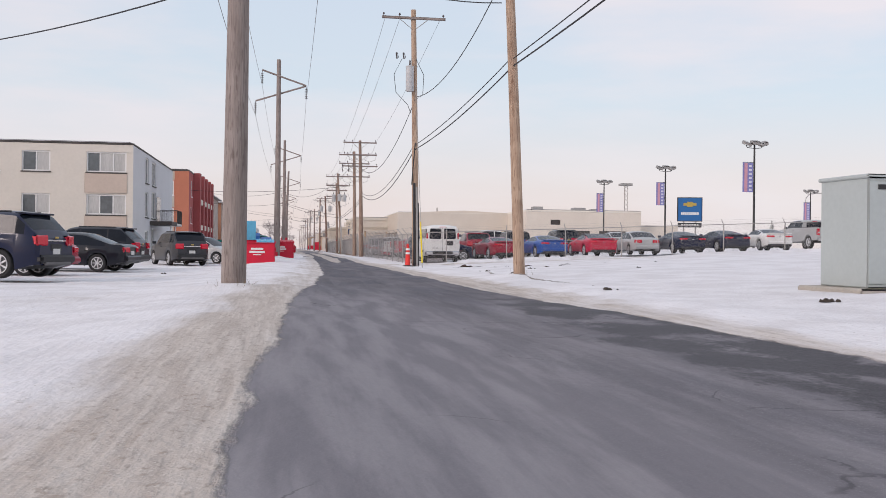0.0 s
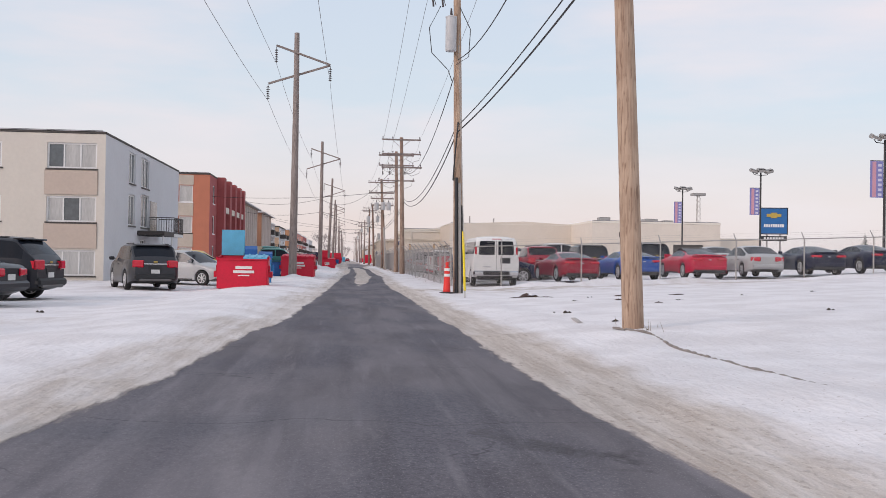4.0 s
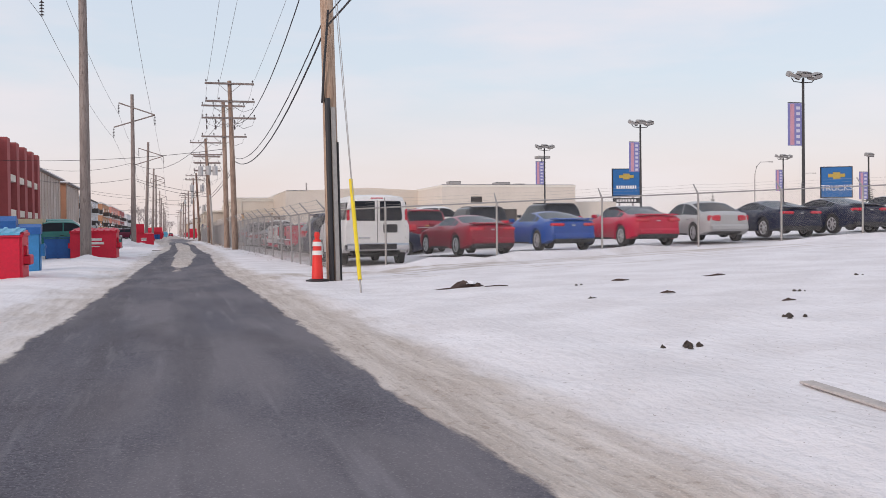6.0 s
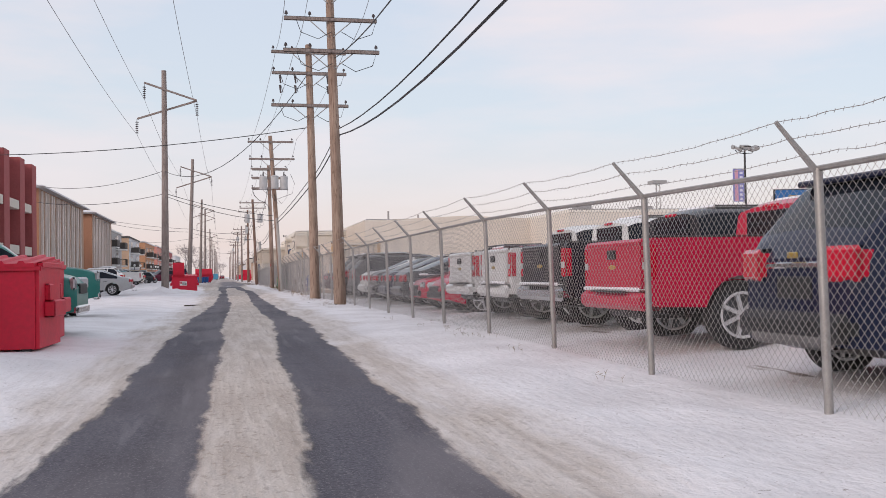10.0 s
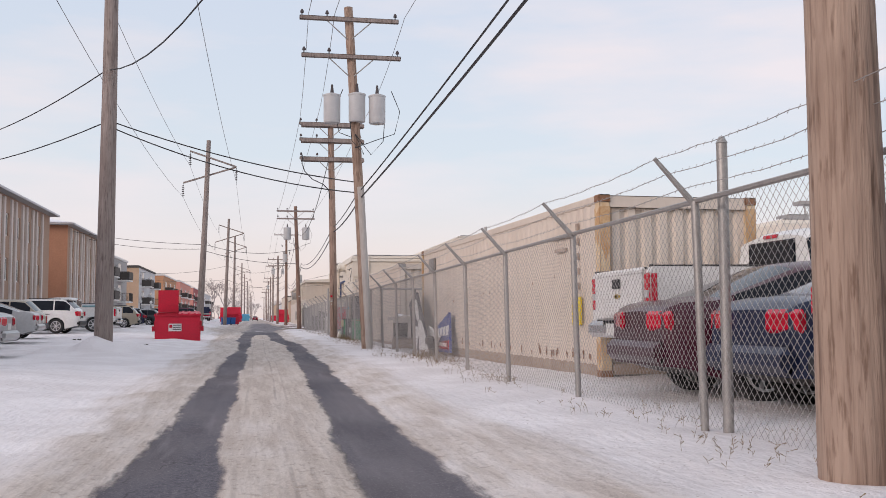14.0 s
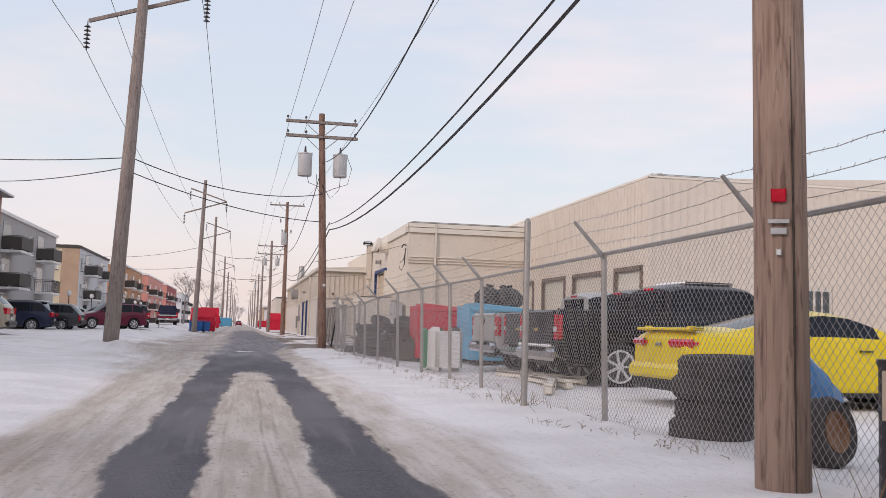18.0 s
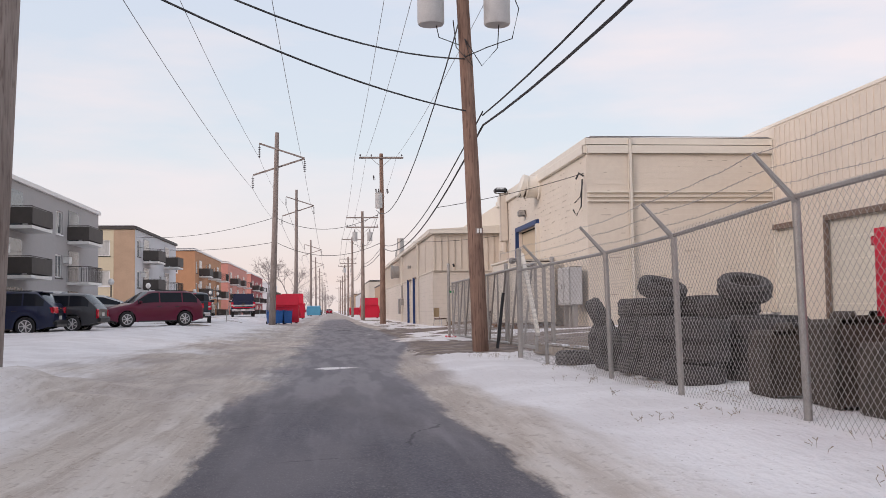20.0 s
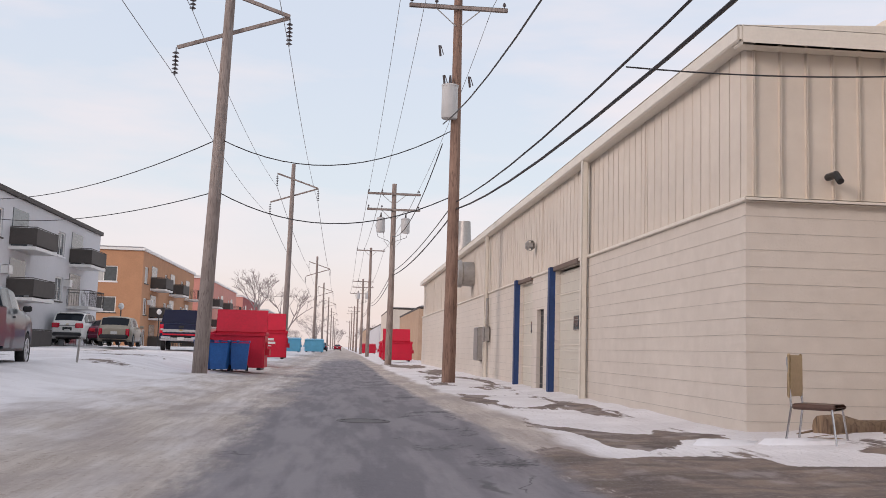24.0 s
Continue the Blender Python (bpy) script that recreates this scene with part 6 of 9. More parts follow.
def shell(kind):
    """The lofted skin of one kind of car, cut into its painted body, dark underside and panes."""
    if kind in SHELLS:
        return SHELLS[kind]
    c = CARS[kind]
    h, W = c["L"] / 2, c["W"] / 2
    (b0, b1), (r0, r1), H = c["base"], c["roof"], c["H"]
    pick = kind == "pickup"
    x_lo = b0 - 0.03 if pick else -h
    if pick:
        kx = [x_lo, b0, r0 - 0.02, r0 + 0.25, r1 - 0.35, r1, b1, h - 0.5, h - 0.10, h]
        kz = [H - 0.12, H - 0.08, H - 0.02, H, H, H - 0.04, c["belt"] + 0.03, c["hood"], c["hood"] - 0.10, c["hood"] - 0.32]
    else:
        kx = [-h, -h + 0.07, min(-h + 0.22, b0 - 0.01), b0, r0, r0 + 0.4, r1 - 0.35, r1, b1, h - 0.55, h - 0.14, h]
        kz = [c["deck"] - 0.16, c["deck"] - 0.02, c["deck"], max(c["deck"], c["belt"]) + 0.01, H - 0.04, H, H, H - 0.04, c["belt"] + 0.02, c["hood"], c["hood"] - 0.09, c["hood"] - 0.30]
    rear_ax, front_ax = axles(kind)
    R, clear = c["r"] + 0.055, 0.40 if pick else 0.36 if kind == "van" else 0.24
    ax = [front_ax] if pick else [rear_ax, front_ax]
    cuts = [b0 + (b1 - b0) * u for u in c["doors"]]
    xs = set(np.round(np.linspace(x_lo, h, 27), 3))
    for a in ax:
        xs |= set(np.round(a + R * np.cos(np.linspace(0, math.pi, 11)), 3))
    for q in cuts:
        xs |= {round(q - 0.03, 3), round(q + 0.03, 3)}
    xs |= {round(v, 3) for v in (b0, r0, r1, b1, -h + 0.07, h - 0.06) if v >= x_lo}
    xs = sorted(v for v in xs if x_lo <= v <= h)
    rows = []
    for x in xs:
        zr = float(np.mean([np.interp(np.clip(x + d, x_lo, h), kx, kz) for d in (-0.07, -0.035, 0, 0.035, 0.07)]))
        w = W * float(np.interp(abs(x), [0, h - 1.0, h - 0.35, h - 0.10, h], [1, 0.995, 0.95, 0.87, 0.76]))
        if kind == "van" and x < 0:
            w = W * float(np.interp(-x, [0, h - 0.30, h - 0.08, h], [1, 1, 0.985, 0.945]))
        if kind == "camaro":
            w *= 1 + 0.04 * math.exp(-(((x - rear_ax) / 0.55) ** 2)) + 0.02 * math.exp(-(((x - front_ax) / 0.5) ** 2)) - 0.03 * math.exp(-((x / 0.6) ** 2))
        if pick and x < 0:
            w = W * 0.985
        zs = clear + (0.30 if kind == "van" and x < 0 else 0.12) * float(sstep(h - 0.6, h - 0.1, abs(x)))
        for a in ax:
            if abs(x - a) < R:
                zs = max(zs, c["r"] + math.sqrt(R * R - (x - a) ** 2))
        zb = min(c["belt"], zr - 0.035)
        zs = min(zs, zb - 0.12)
        cab = max(0.0, min(1.0, (zr - zb) / (H - c["belt"])))
        wb_ = w * 0.945
        wt = wb_ * 0.93 + (W * c["top"] - wb_ * 0.93) * cab
        up = lambda u: (wb_ + (wt - wb_) * u, zb + (zr - zb) * u)  # noqa: E731
        half = [(0, zs), (w - 0.24, zs), (w * 0.975, zs), (w * 1.0, zs + 0.30 * (zb - zs)), (w * 1.003, zs + 0.62 * (zb - zs)), (w * 0.985, zs + 0.86 * (zb - zs)), (wb_, zb), up(0.10), up(0.84 if kind != "van" else 0.74), (wt * 0.93, zr - 0.035 * cab - 0.004), (wt * 0.52, zr + 0.012), (0, zr + 0.02)]
        rows.append([(x, y, z) for y, z in half] + [(x, -y, z) for y, z in half[-2:0:-1]])
    n, nr = len(rows[0]), 12
    kinds = {}
    for i in range(len(rows) - 1):
        xm = (xs[i] + xs[i + 1]) / 2
        tall = min(rows[i][8][2] - rows[i][7][2], rows[i + 1][8][2] - rows[i + 1][7][2])
        for j in range(n):
            k = (j + 1) % n
            jj = j if j < nr - 1 else n - 1 - j
            key = "body"
            if jj == 0:
                key = "underbody"
            elif jj == 7 and tall > 0.13 and not any(abs(xm - q) < 0.031 for q in cuts) and not (kind == "van" and (xm > 1.60 or xm < -2.98)):
                key = ("side_window", sum(xm > q for q in cuts), j < nr - 1)
            elif jj in (9, 10) and r1 + 0.02 < xm < b1 - 0.04:
                key = "windshield"
            elif jj in (9, 10) and b0 + (0.06 if kind != "camaro" else 0.2) < xm < r0 - 0.04 and kind not in ("van", "pickup"):
                key = "rear_window"
            q = [rows[i][j], rows[i][k], rows[i + 1][k], rows[i + 1][j]]
            kinds.setdefault(key, []).append(q)
    kinds["body"].append(list(rows[0]))
    kinds["body"].append(list(reversed(rows[-1])))
    out = []
    for key, quads in kinds.items():
        s, ids = Shape(), {}
        for q in quads:
            f = []
            for p in q:
                kk = tuple(round(v, 4) for v in p)
                if kk not in ids:
                    ids[kk] = len(s.v)
                    s.v.append(kk)
                f.append(ids[kk])
            f = list(dict.fromkeys(f))
            if len(f) > 2:
                s.f.append(tuple(f))
        out.append((key if isinstance(key, str) else key[0], s))
    SHELLS[kind] = out
    return out


SKID = mat("grey_plastic", (0.14, 0.135, 0.135), 0.6, var=0.2)
GOLD = mat("gold_metal", (0.55, 0.38, 0.10), 0.3, 0.7)


def car(kind, x, y, turn, colour, label, z=None, snow=0.0, chrome=False, roof_colour=None, camper=None, group="", plate=True, bumper=None):
    c = CARS[kind]
    name = {"pickup": "pickup_truck", "van": "passenger_van"}.get(kind, "car")
    z = lz(x, y) if z is None else z
    p = thing(name, label, "pickup truck" if kind == "pickup" else "van" if kind == "van" else "car", at(x, y, z, turn), group)
    h, w = c["L"] / 2, c["W"] / 2
    bedfront = c["base"][0] - 0.03
    for nm, sh in shell(kind):
        m = {"body": colour, "underbody": BLACKP}.get(nm, GLASS)
        part(nm, sh, m, p, smooth=38)
    if roof_colour:
        (b0_, b1_), (r0_, r1_) = c["base"], c["roof"]
        wt_ = w * c["top"]
        part("soft_top", Shape().prism([(b0_ + 0.15, c["belt"] + 0.02), (b1_ - 0.75, c["belt"] + 0.30), (r1_ + 0.02, c["H"] + 0.01), (r1_ - 0.4, c["H"] + 0.035), (r0_ + 0.2, c["H"] + 0.035), (r0_ - 0.2, c["H"] - 0.08)], -wt_ - 0.03, wt_ + 0.03, "y"), roof_colour, p, "black fabric soft top")
    if kind == "pickup":
        zt, xr_ = c["deck"], axles(kind)[0]
        Ra = c["r"] + 0.06
        arc = [(xr_ + Ra * math.cos(t), c["r"] + Ra * math.sin(t)) for t in np.linspace(0.22, math.pi - 0.22, 12)]
        side = [(bedfront - 0.02, 0.52), (bedfront - 0.02, zt), (-h + 0.04, zt), (-h, zt - 0.06), (-h, 0.62), (-h + 0.1, 0.54)] + list(reversed(arc))
        for sg in (-1, 1):
            part("bed_side", Shape().prism(side, sg * (w - 0.14), sg * (w - 0.005), "y"), colour, p)
            part("bed_rail", Shape().box(((bedfront - h) / 2, sg * (w - 0.075), zt + 0.012), (h + bedfront - 0.06, 0.13, 0.03), 0.01), BLACKP, p)
        part("cargo_bed", Shape().box(((bedfront - h) / 2, 0, 0.70), (h + bedfront - 0.06, 2 * w - 0.3, 0.2), 0.02).box((bedfront - 0.05, 0, 0.98), (0.06, 2 * w - 0.3, 0.66)), colour, p)
        part("underbody", Shape().box((bedfront / 2 - h / 2, 0, 0.50), (h + bedfront - 0.2, 1.0, 0.24), 0.05), BLACKP, p)
        tg = part("tailgate", Shape().box((-h + 0.02, 0, 1.04), (0.10, 2 * w - 0.34, 0.64), 0.03).box((-h - 0.02, 0, 1.31), (0.05, 2 * w - 0.36, 0.07), 0.02).box((-h - 0.025, 0, 0.86), (0.02, 2 * w - 0.6, 0.16), 0.008), colour, p)
        part("handle", Shape().box((-h - 0.045, 0, 1.18), (0.03, 0.24, 0.12), 0.01), BLACKP, tg)
        part("emblem", Shape().box((-h - 0.036, 0, 1.02), (0.02, 0.20, 0.035), 0.005).box((-h - 0.036, 0, 1.02), (0.02, 0.08, 0.06), 0.005), GOLD, tg)
        part("rear_window", Shape().box((bedfront - 0.008, 0, c["H"] - 0.33), (0.03, 1.18, 0.36), 0.012), GLASS, p)
        part("brake_lamp", Shape().box((bedfront - 0.01, 0, c["H"] - 0.09), (0.04, 0.34, 0.05), 0.01), TAIL, p)
        if snow:
            part("bed_snow", Shape().box(((bedfront - h) / 2, 0, 1.0), (h + bedfront - 0.3, 2 * w - 0.34, 0.3), 0.06), SNOW, p)
    if kind == "van":
        for sg in (-1, 1):
            part("rear_window", Shape().prism([(sg * 0.08, 1.38), (sg * 0.74, 1.38), (sg * 0.775, 1.45), (sg * 0.735, 1.93), (sg * 0.69, 1.98), (sg * 0.08, 1.98)][::sg], -h - 0.012, -h + 0.04, "x"), GLASS, p)
            part("door_hinge", Shape().box((-h + 0.02, sg * 0.90, 1.22), (0.10, 0.06, 0.09), 0.01).box((-h + 0.02, sg * 0.90, 0.86), (0.10, 0.06, 0.09), 0.01), colour, p)
            part("window_post", Shape().prism([(-2.98, 1.42), (-h + 0.06, 1.42), (-h + 0.10, 1.96), (-2.98, 1.94)], sg * 0.905, sg * 0.925, "y"), BLACKP, p)
    tm, rm, dm = wheel_meshes(c["r"])
    for fx in axles(kind):
        for sg in (-1, 1):
            wh = part("wheel", tm, RUBBER, p)
            wh.matrix_local = Matrix.Translation((fx, sg * (w - 0.13), c["r"]))
            part("rim", rm, RIM, wh)
            part("hub_dish", dm, BLACKP, wh)
    tw, th = c["tail"]
    zl = c["deck"] - 0.10 - th / 2 if kind in ("sedan", "camaro", "wagon") else c["belt"] + 0.02 - th / 2 if kind in ("suv", "large_suv") else c["deck"] - 0.06 - th / 2 if kind == "pickup" else 1.56
    xr = -h if kind != "van" else -h + 0.02
    yl = w * (0.86 if kind not in ("pickup", "van") else 0.93)
    for sg in (-1, 1):
        if kind in ("pickup", "van"):
            lamp = part("tail_lamp", Shape().box((xr + (0.045 if kind == "pickup" else 0.03), sg * (w - tw / 2 + 0.004 - (0.09 if kind == "van" else 0.0)), zl), (0.11, tw, th), 0.025), TAIL, p)
            part("reverse_lamp", Shape().box((xr - 0.012, sg * (w - tw / 2 - (0.09 if kind == "van" else 0.0)), zl - th * 0.08), (0.012, tw * 0.62, th * 0.20), 0.004), HEAD, lamp)
        else:
            part("tail_lamp", Shape().box((0, 0, 0), (0.08 if kind not in ("camaro", "suv") else 0.20, tw, th), 0.035, Matrix.Translation((xr + (0.025 if kind not in ("camaro", "suv") else 0.065), sg * (w * 0.86 - tw / 2), zl)) @ Matrix.Rotation(radians(-sg * 11), 4, "Z")), TAIL, p)
        part("head_lamp", Shape().box((0, 0, 0), (0.12, 0.44, 0.15 if kind != "pickup" else 0.24), 0.04, Matrix.Translation((h - 0.13, sg * w * 0.66, c["hood"] - 0.20)) @ Matrix.Rotation(radians(sg * -24), 4, "Z")), HEAD, p)
        part("mirror", Shape().box((c["base"][1] - 0.35, sg * (w + 0.09), c["belt"] + 0.08), (0.12, 0.2, 0.14 if kind != "van" else 0.28), 0.03), BLACKP if kind in ("van", "pickup") else colour, p)
        for dx in ([-0.1, -1.0] if kind not in ("pickup", "camaro") else [0.1]):
            part("door_handle", Shape().box((dx, sg * (w * 0.985 + 0.005), c["belt"] - 0.14), (0.2, 0.03, 0.035), 0.008), CHROME if chrome else BLACKP, p)
        part("sill_trim", Shape().box((0, sg * (w * 0.95), 0.27 if kind != "pickup" else 0.43), (c["wb"] - 0.9, 0.06, 0.10), 0.02), BLACKP, p)
    lower = CHROME if (chrome or kind == "pickup") and kind != "camaro" else BLACKP
    part("rear_bumper", Shape().box((-h + 0.05, 0, 0.50 if kind not in ("pickup", "van") else 0.58 if kind == "van" else 0.60), (0.30, c["W"] * (0.80 if kind not in ("pickup", "van") else 0.97), 0.22), 0.06), bumper or (colour if kind in ("camaro", "sedan") else lower), p)
    if kind == "pickup":
        part("bumper_step", Shape().box((-h + 0.02, 0, 0.715), (0.30, c["W"] * 0.5, 0.02), 0.004), BLACKP, p)
        if snow:
            part("bumper_snow", Shape().box((-h - 0.01, 0, 0.745), (0.16, c["W"] * 0.86, 0.05), 0.02), SNOW, p)
    part("front_bumper", Shape().box((h - 0.08, 0, 0.46 if kind != "pickup" else 0.56), (0.22, c["W"] * 0.80, 0.20), 0.05), lower if kind == "pickup" else BLACKP, p)
    part("grille", Shape().box((h - 0.02, 0, c["hood"] - 0.30), (0.08, c["W"] * 0.48, 0.20), 0.02), BLACKP, p)
    if plate:
        part("plate", Shape().box((-h - (0.12 if kind == "pickup" else 0.0), 0, 0.70 if kind not in ("pickup",) else 0.60), (0.03, 0.32, 0.15), 0.005), PLATE, p)
    if kind == "van":
        part("bumper_step", Shape().box((-h - 0.03, 0, 0.645), (0.26, 1.15, 0.05), 0.015).box((-h - 0.105, 0, 0.57), (0.02, 1.15, 0.13), 0.008), BLACKP, p, "black rubber step pad")
        part("door_seam", Shape().box((-h + 0.002, 0, 1.36), (0.02, 0.012, 1.28)), BLACKP, p)
        for sg in (-1, 1):
            part("door_seam", Shape().box((-h + 0.012, sg * 0.855, 1.0), (0.02, 0.010, 0.6)), BLACKP, p)
        part("plate_recess", Shape().box((-h - 0.006, -0.40, 1.14), (0.03, 0.44, 0.25), 0.02), BLACKP, p)
        part("rear_handle", Shape().box((-h - 0.012, 0.42, 0.86), (0.02, 0.34, 0.035), 0.008), CHROME, p)
        part("brake_lamp", Shape().box((-h + 0.07, 0, 2.07), (0.06, 0.4, 0.04), 0.02), TAIL, p)
        part("undercarriage", Shape().box((-h + 0.7, 0, 0.36), (0.8, 1.5, 0.16), 0.05).tube([(-h + 0.25, 0.5, 0.32), (-h + 1.2, 0.5, 0.34)], 0.04, 8), BLACKP, p)
        for x_ in (1.35, 0.38):
            part("door_seam", Shape().box((x_, 1.024, 0.86), (0.012, 0.012, 0.92)), BLACKP, p)
            part("door_seam", Shape().box((x_, -1.024, 0.86), (0.012, 0.012, 0.92)), BLACKP, p)
    if kind in ("suv", "large_suv"):
        for sg in (-1, 1):
            part("roof_rail", Shape().tube([(-1.55, sg * w * 0.66, c["H"] - 0.01), (0.0, sg * w * 0.66, c["H"] + 0.01)], 0.02, 5), CHROME if chrome else BLACKP, p)
        part("rear_spoiler", Shape().box((c["roof"][0] + 0.0, 0, c["H"] - 0.06), (0.30, 1.30, 0.05), 0.015), colour, p)
        part("tailgate_trim", Shape().box((-h - 0.004, 0, 0.98), (0.03, 0.9, 0.05), 0.01), CHROME, p)
        part("skid_plate", Shape().box((-h + 0.03, 0, 0.41), (0.22, c["W"] * 0.62, 0.14), 0.04), SKID, p, "grey plastic lower bumper")
        part("plate_recess", Shape().box((-h - 0.002, 0, 0.80), (0.02, 0.50, 0.18), 0.008), BLACKP, p)
        part("emblem", Shape().box((-h - 0.012, 0, 1.06), (0.02, 0.15, 0.05), 0.008), GOLD, p)
    if kind == "camaro":
        part("rear_spoiler", Shape().box((-h + 0.14, 0, c["deck"] + 0.03), (0.2, 1.55, 0.04), 0.012).box((-h + 0.14, 0.6, c["deck"] + 0.03), (0.1, 0.05, 0.08)).box((-h + 0.14, -0.6, c["deck"] + 0.03), (0.1, 0.05, 0.08)), colour, p)
        part("diffuser", Shape().box((-h + 0.03, 0, 0.36), (0.18, 1.5, 0.20), 0.05), BLACKP, p)
        part("rear_badge", Shape().box((-h - 0.01, 0, 0.86), (0.03, 0.16, 0.05), 0.01), CHROME, p)
    if camper:
        part("camper_shell", Shape().prism([(-0.97, 1.37), (0.97, 1.37), (0.80, 2.02), (-0.80, 2.02)], -h + 0.05, bedfront - 0.02, "x"), camper, p, "tan fibreglass camper shell")
        for sg in (-1, 1):
            part("side_window", Shape().box(((bedfront - h) / 2, sg * 0.90, 1.62), (1.5, 0.06, 0.30), 0.02), GLASS, p)
    if snow:
        part("roof_snow", Shape().box(((c["roof"][0] + c["roof"][1]) / 2, 0, c["H"] + 0.02), (c["roof"][1] - c["roof"][0] - 0.35, c["W"] * c["top"] * 0.75, 0.06 * snow), 0.03), SNOW, p)
        part("hood_snow", Shape().box(((c["base"][1] + h) / 2, 0, c["hood"] + 0.06), (0.7, c["W"] * 0.6, 0.05 * snow), 0.02), SNOW, p)
    return p


P_NAVY = paint("dark_navy", (0.006, 0.010, 0.036))
P_BLACK = paint("black", (0.008, 0.009, 0.015))
P_GREY = paint("dark_grey", (0.035, 0.036, 0.042))
P_RED = paint("red", (0.54, 0.006, 0.045))
P_DKRED = paint("dark_red", (0.30, 0.008, 0.030))
P_MAROON = paint("maroon", (0.13, 0.010, 0.034))
P_PLUM = paint("dark_plum", (0.05, 0.006, 0.016))
P_BLUE = paint("bright_blue", (0.008, 0.075, 0.33))
P_WHITE = paint("white", (0.74, 0.73, 0.71))
P_SILVER = paint("silver", (0.42, 0.42, 0.42), 0.3)
P_TAN = paint("tan", (0.36, 0.31, 0.24), 0.3)
P_YELLOW = paint("yellow", (0.78, 0.58, 0.01))
P_PALEY = paint("pale_yellow", (0.62, 0.46, 0.14), 0.4)
P_GREEN = paint("teal_green", (0.015, 0.17, 0.145), 0.4)
P_DBLUE = paint("dark_blue", (0.008, 0.014, 0.045))
P_SLATE = paint("dark_slate", (0.028, 0.042, 0.056))
P_PALEB = paint("pale_teal", (0.10, 0.22, 0.24), 0.35)

LOT = "cars parked in the apartment lot"
car("suv", -8.5, 24.3, 160, P_NAVY, "dark navy SUV parked on the snowy lot", -0.1, group=LOT)
car("sedan", -9.4, 29.6, 166, P_DKRED, "dark red sedan parked on the snowy lot", group=LOT)
car("sedan", -8.3, 35.1, 168, P_BLACK, "black sedan with silver wheels parked on snow", group=LOT)
car("suv", -8.5, 38.8, 168, P_BLACK, "black SUV with roof rails parked on snow", group=LOT)
car("suv", -5.9, 49.6, 112, P_GREY, "dark grey SUV parked with its rear towards the alley", group=LOT)
car("wagon", -5.1, 55.6, -28, P_SILVER, "silver compact car parked nose out", group=LOT)
car("wagon", -5.6, 61.6, 10, P_PALEY, "faded yellow station wagon parked by the dumpster", group=LOT)
old_truck = car("pickup", -2.45, 72.0, 0, P_GREEN, "old teal pickup truck with a tan camper shell", -0.1, camper=mat("tan_fibreglass", (0.52, 0.42, 0.27), 0.5), group=LOT)
old_truck.scale = (0.9, 0.9, 0.93)
car("pickup", -3.4, 79.8, 8, P_GREEN, "dark green pickup truck beside a red dumpster", group=LOT)
car("sedan", -4.8, 112.6, 180, P_SILVER, "silver old sedan parked on the snowy lot", 0.0, group=LOT)
car("sedan", -6.4, 118.6, 178, P_PALEB, "pale teal sedan parked on the snowy lot", 0.05, group=LOT)
car("sedan", -6.6, 124.5, 182, P_SILVER, "silver sedan parked on the snowy lot", 0.1, group=LOT)
car("wagon", -7.6, 130.5, 180, P_TAN, "beige hatchback parked on the snowy lot", 0.1, group=LOT)
car("suv", -8.0, 141.2, 176, P_WHITE, "white SUV parked on the snowy lot", 0.15, group=LOT)
car("pickup", -7.4, 146.0, 178, P_WHITE, "white pickup truck parked on the snowy lot", 0.15, group=LOT)
car("wagon", -8.0, 151.5, 180, P_PALEB, "pale teal minivan parked on the snowy lot", 0.15, group=LOT)
car("suv", -8.4, 157.5, 180, P_SILVER, "silver SUV parked on the snowy lot", 0.15, group=LOT)
car("suv", -8.2, 167.6, 180, P_TAN, "tan SUV parked on the snowy lot", 0.15, group=LOT)
car("suv", -9.6, 185.0, 178, P_DBLUE, "dark blue crossover parked on the snowy lot", 0.1, group=LOT)
car("wagon", -8.2, 186.6, 176, P_GREY, "grey hatchback parked on the snowy lot", 0.2, group=LOT)
car("wagon", -10.2, 190.4, 178, P_SILVER, "grey-green crossover parked on the snowy lot", 0.4, group=LOT)
car("sedan", -9.0, 197.2, 182, P_SILVER, "silver sedan parked on the snowy lot", 0.42, group=LOT)
car("suv", -5.5, 194.6, 210, P_MAROON, "maroon crossover parked facing the building", 0.27, group=LOT)
car("pickup", -4.9, 205.4, 97, P_SLATE, "dark slate pickup truck parked on the snowy lot", 0.22, group=LOT)
striped = car("pickup", -4.6, 234.5, 96, P_DBLUE, "dark blue pickup truck with silver and red stripes", 0.5, camper=P_DBLUE, group=LOT)
part("stripe", Shape().box((-2.96, 0, 0.98), (0.10, 1.75, 0.16), 0.01).box((-1.9, 1.02, 0.98), (2.1, 0.05, 0.16), 0.01).box((-1.9, -1.02, 0.98), (2.1, 0.05, 0.16), 0.01), P_SILVER, striped, "silver stripe")
part("stripe", Shape().box((-2.97, 0, 0.80), (0.10, 1.75, 0.08), 0.01), TAIL, striped, "red stripe")
car("wagon", -8.2, 236.2, 94, P_TAN, "brown old sedan parked by the lamp posts", 0.62, group=LOT)
car("suv", -11.6, 240.6, 92, P_WHITE, "white crossover parked by the lamp posts", 0.7, group=LOT)
car("sedan", -10.0, 241.5, 92, P_MAROON, "maroon sedan parked by the lamp posts", 0.66, group=LOT)
car("sedan", 2.6, 420, 90, P_DKRED, "red car far down the alley", 0.0)
car("sedan", 0.4, 345, 90, P_BLACK, "dark car far down the alley", 0.1)

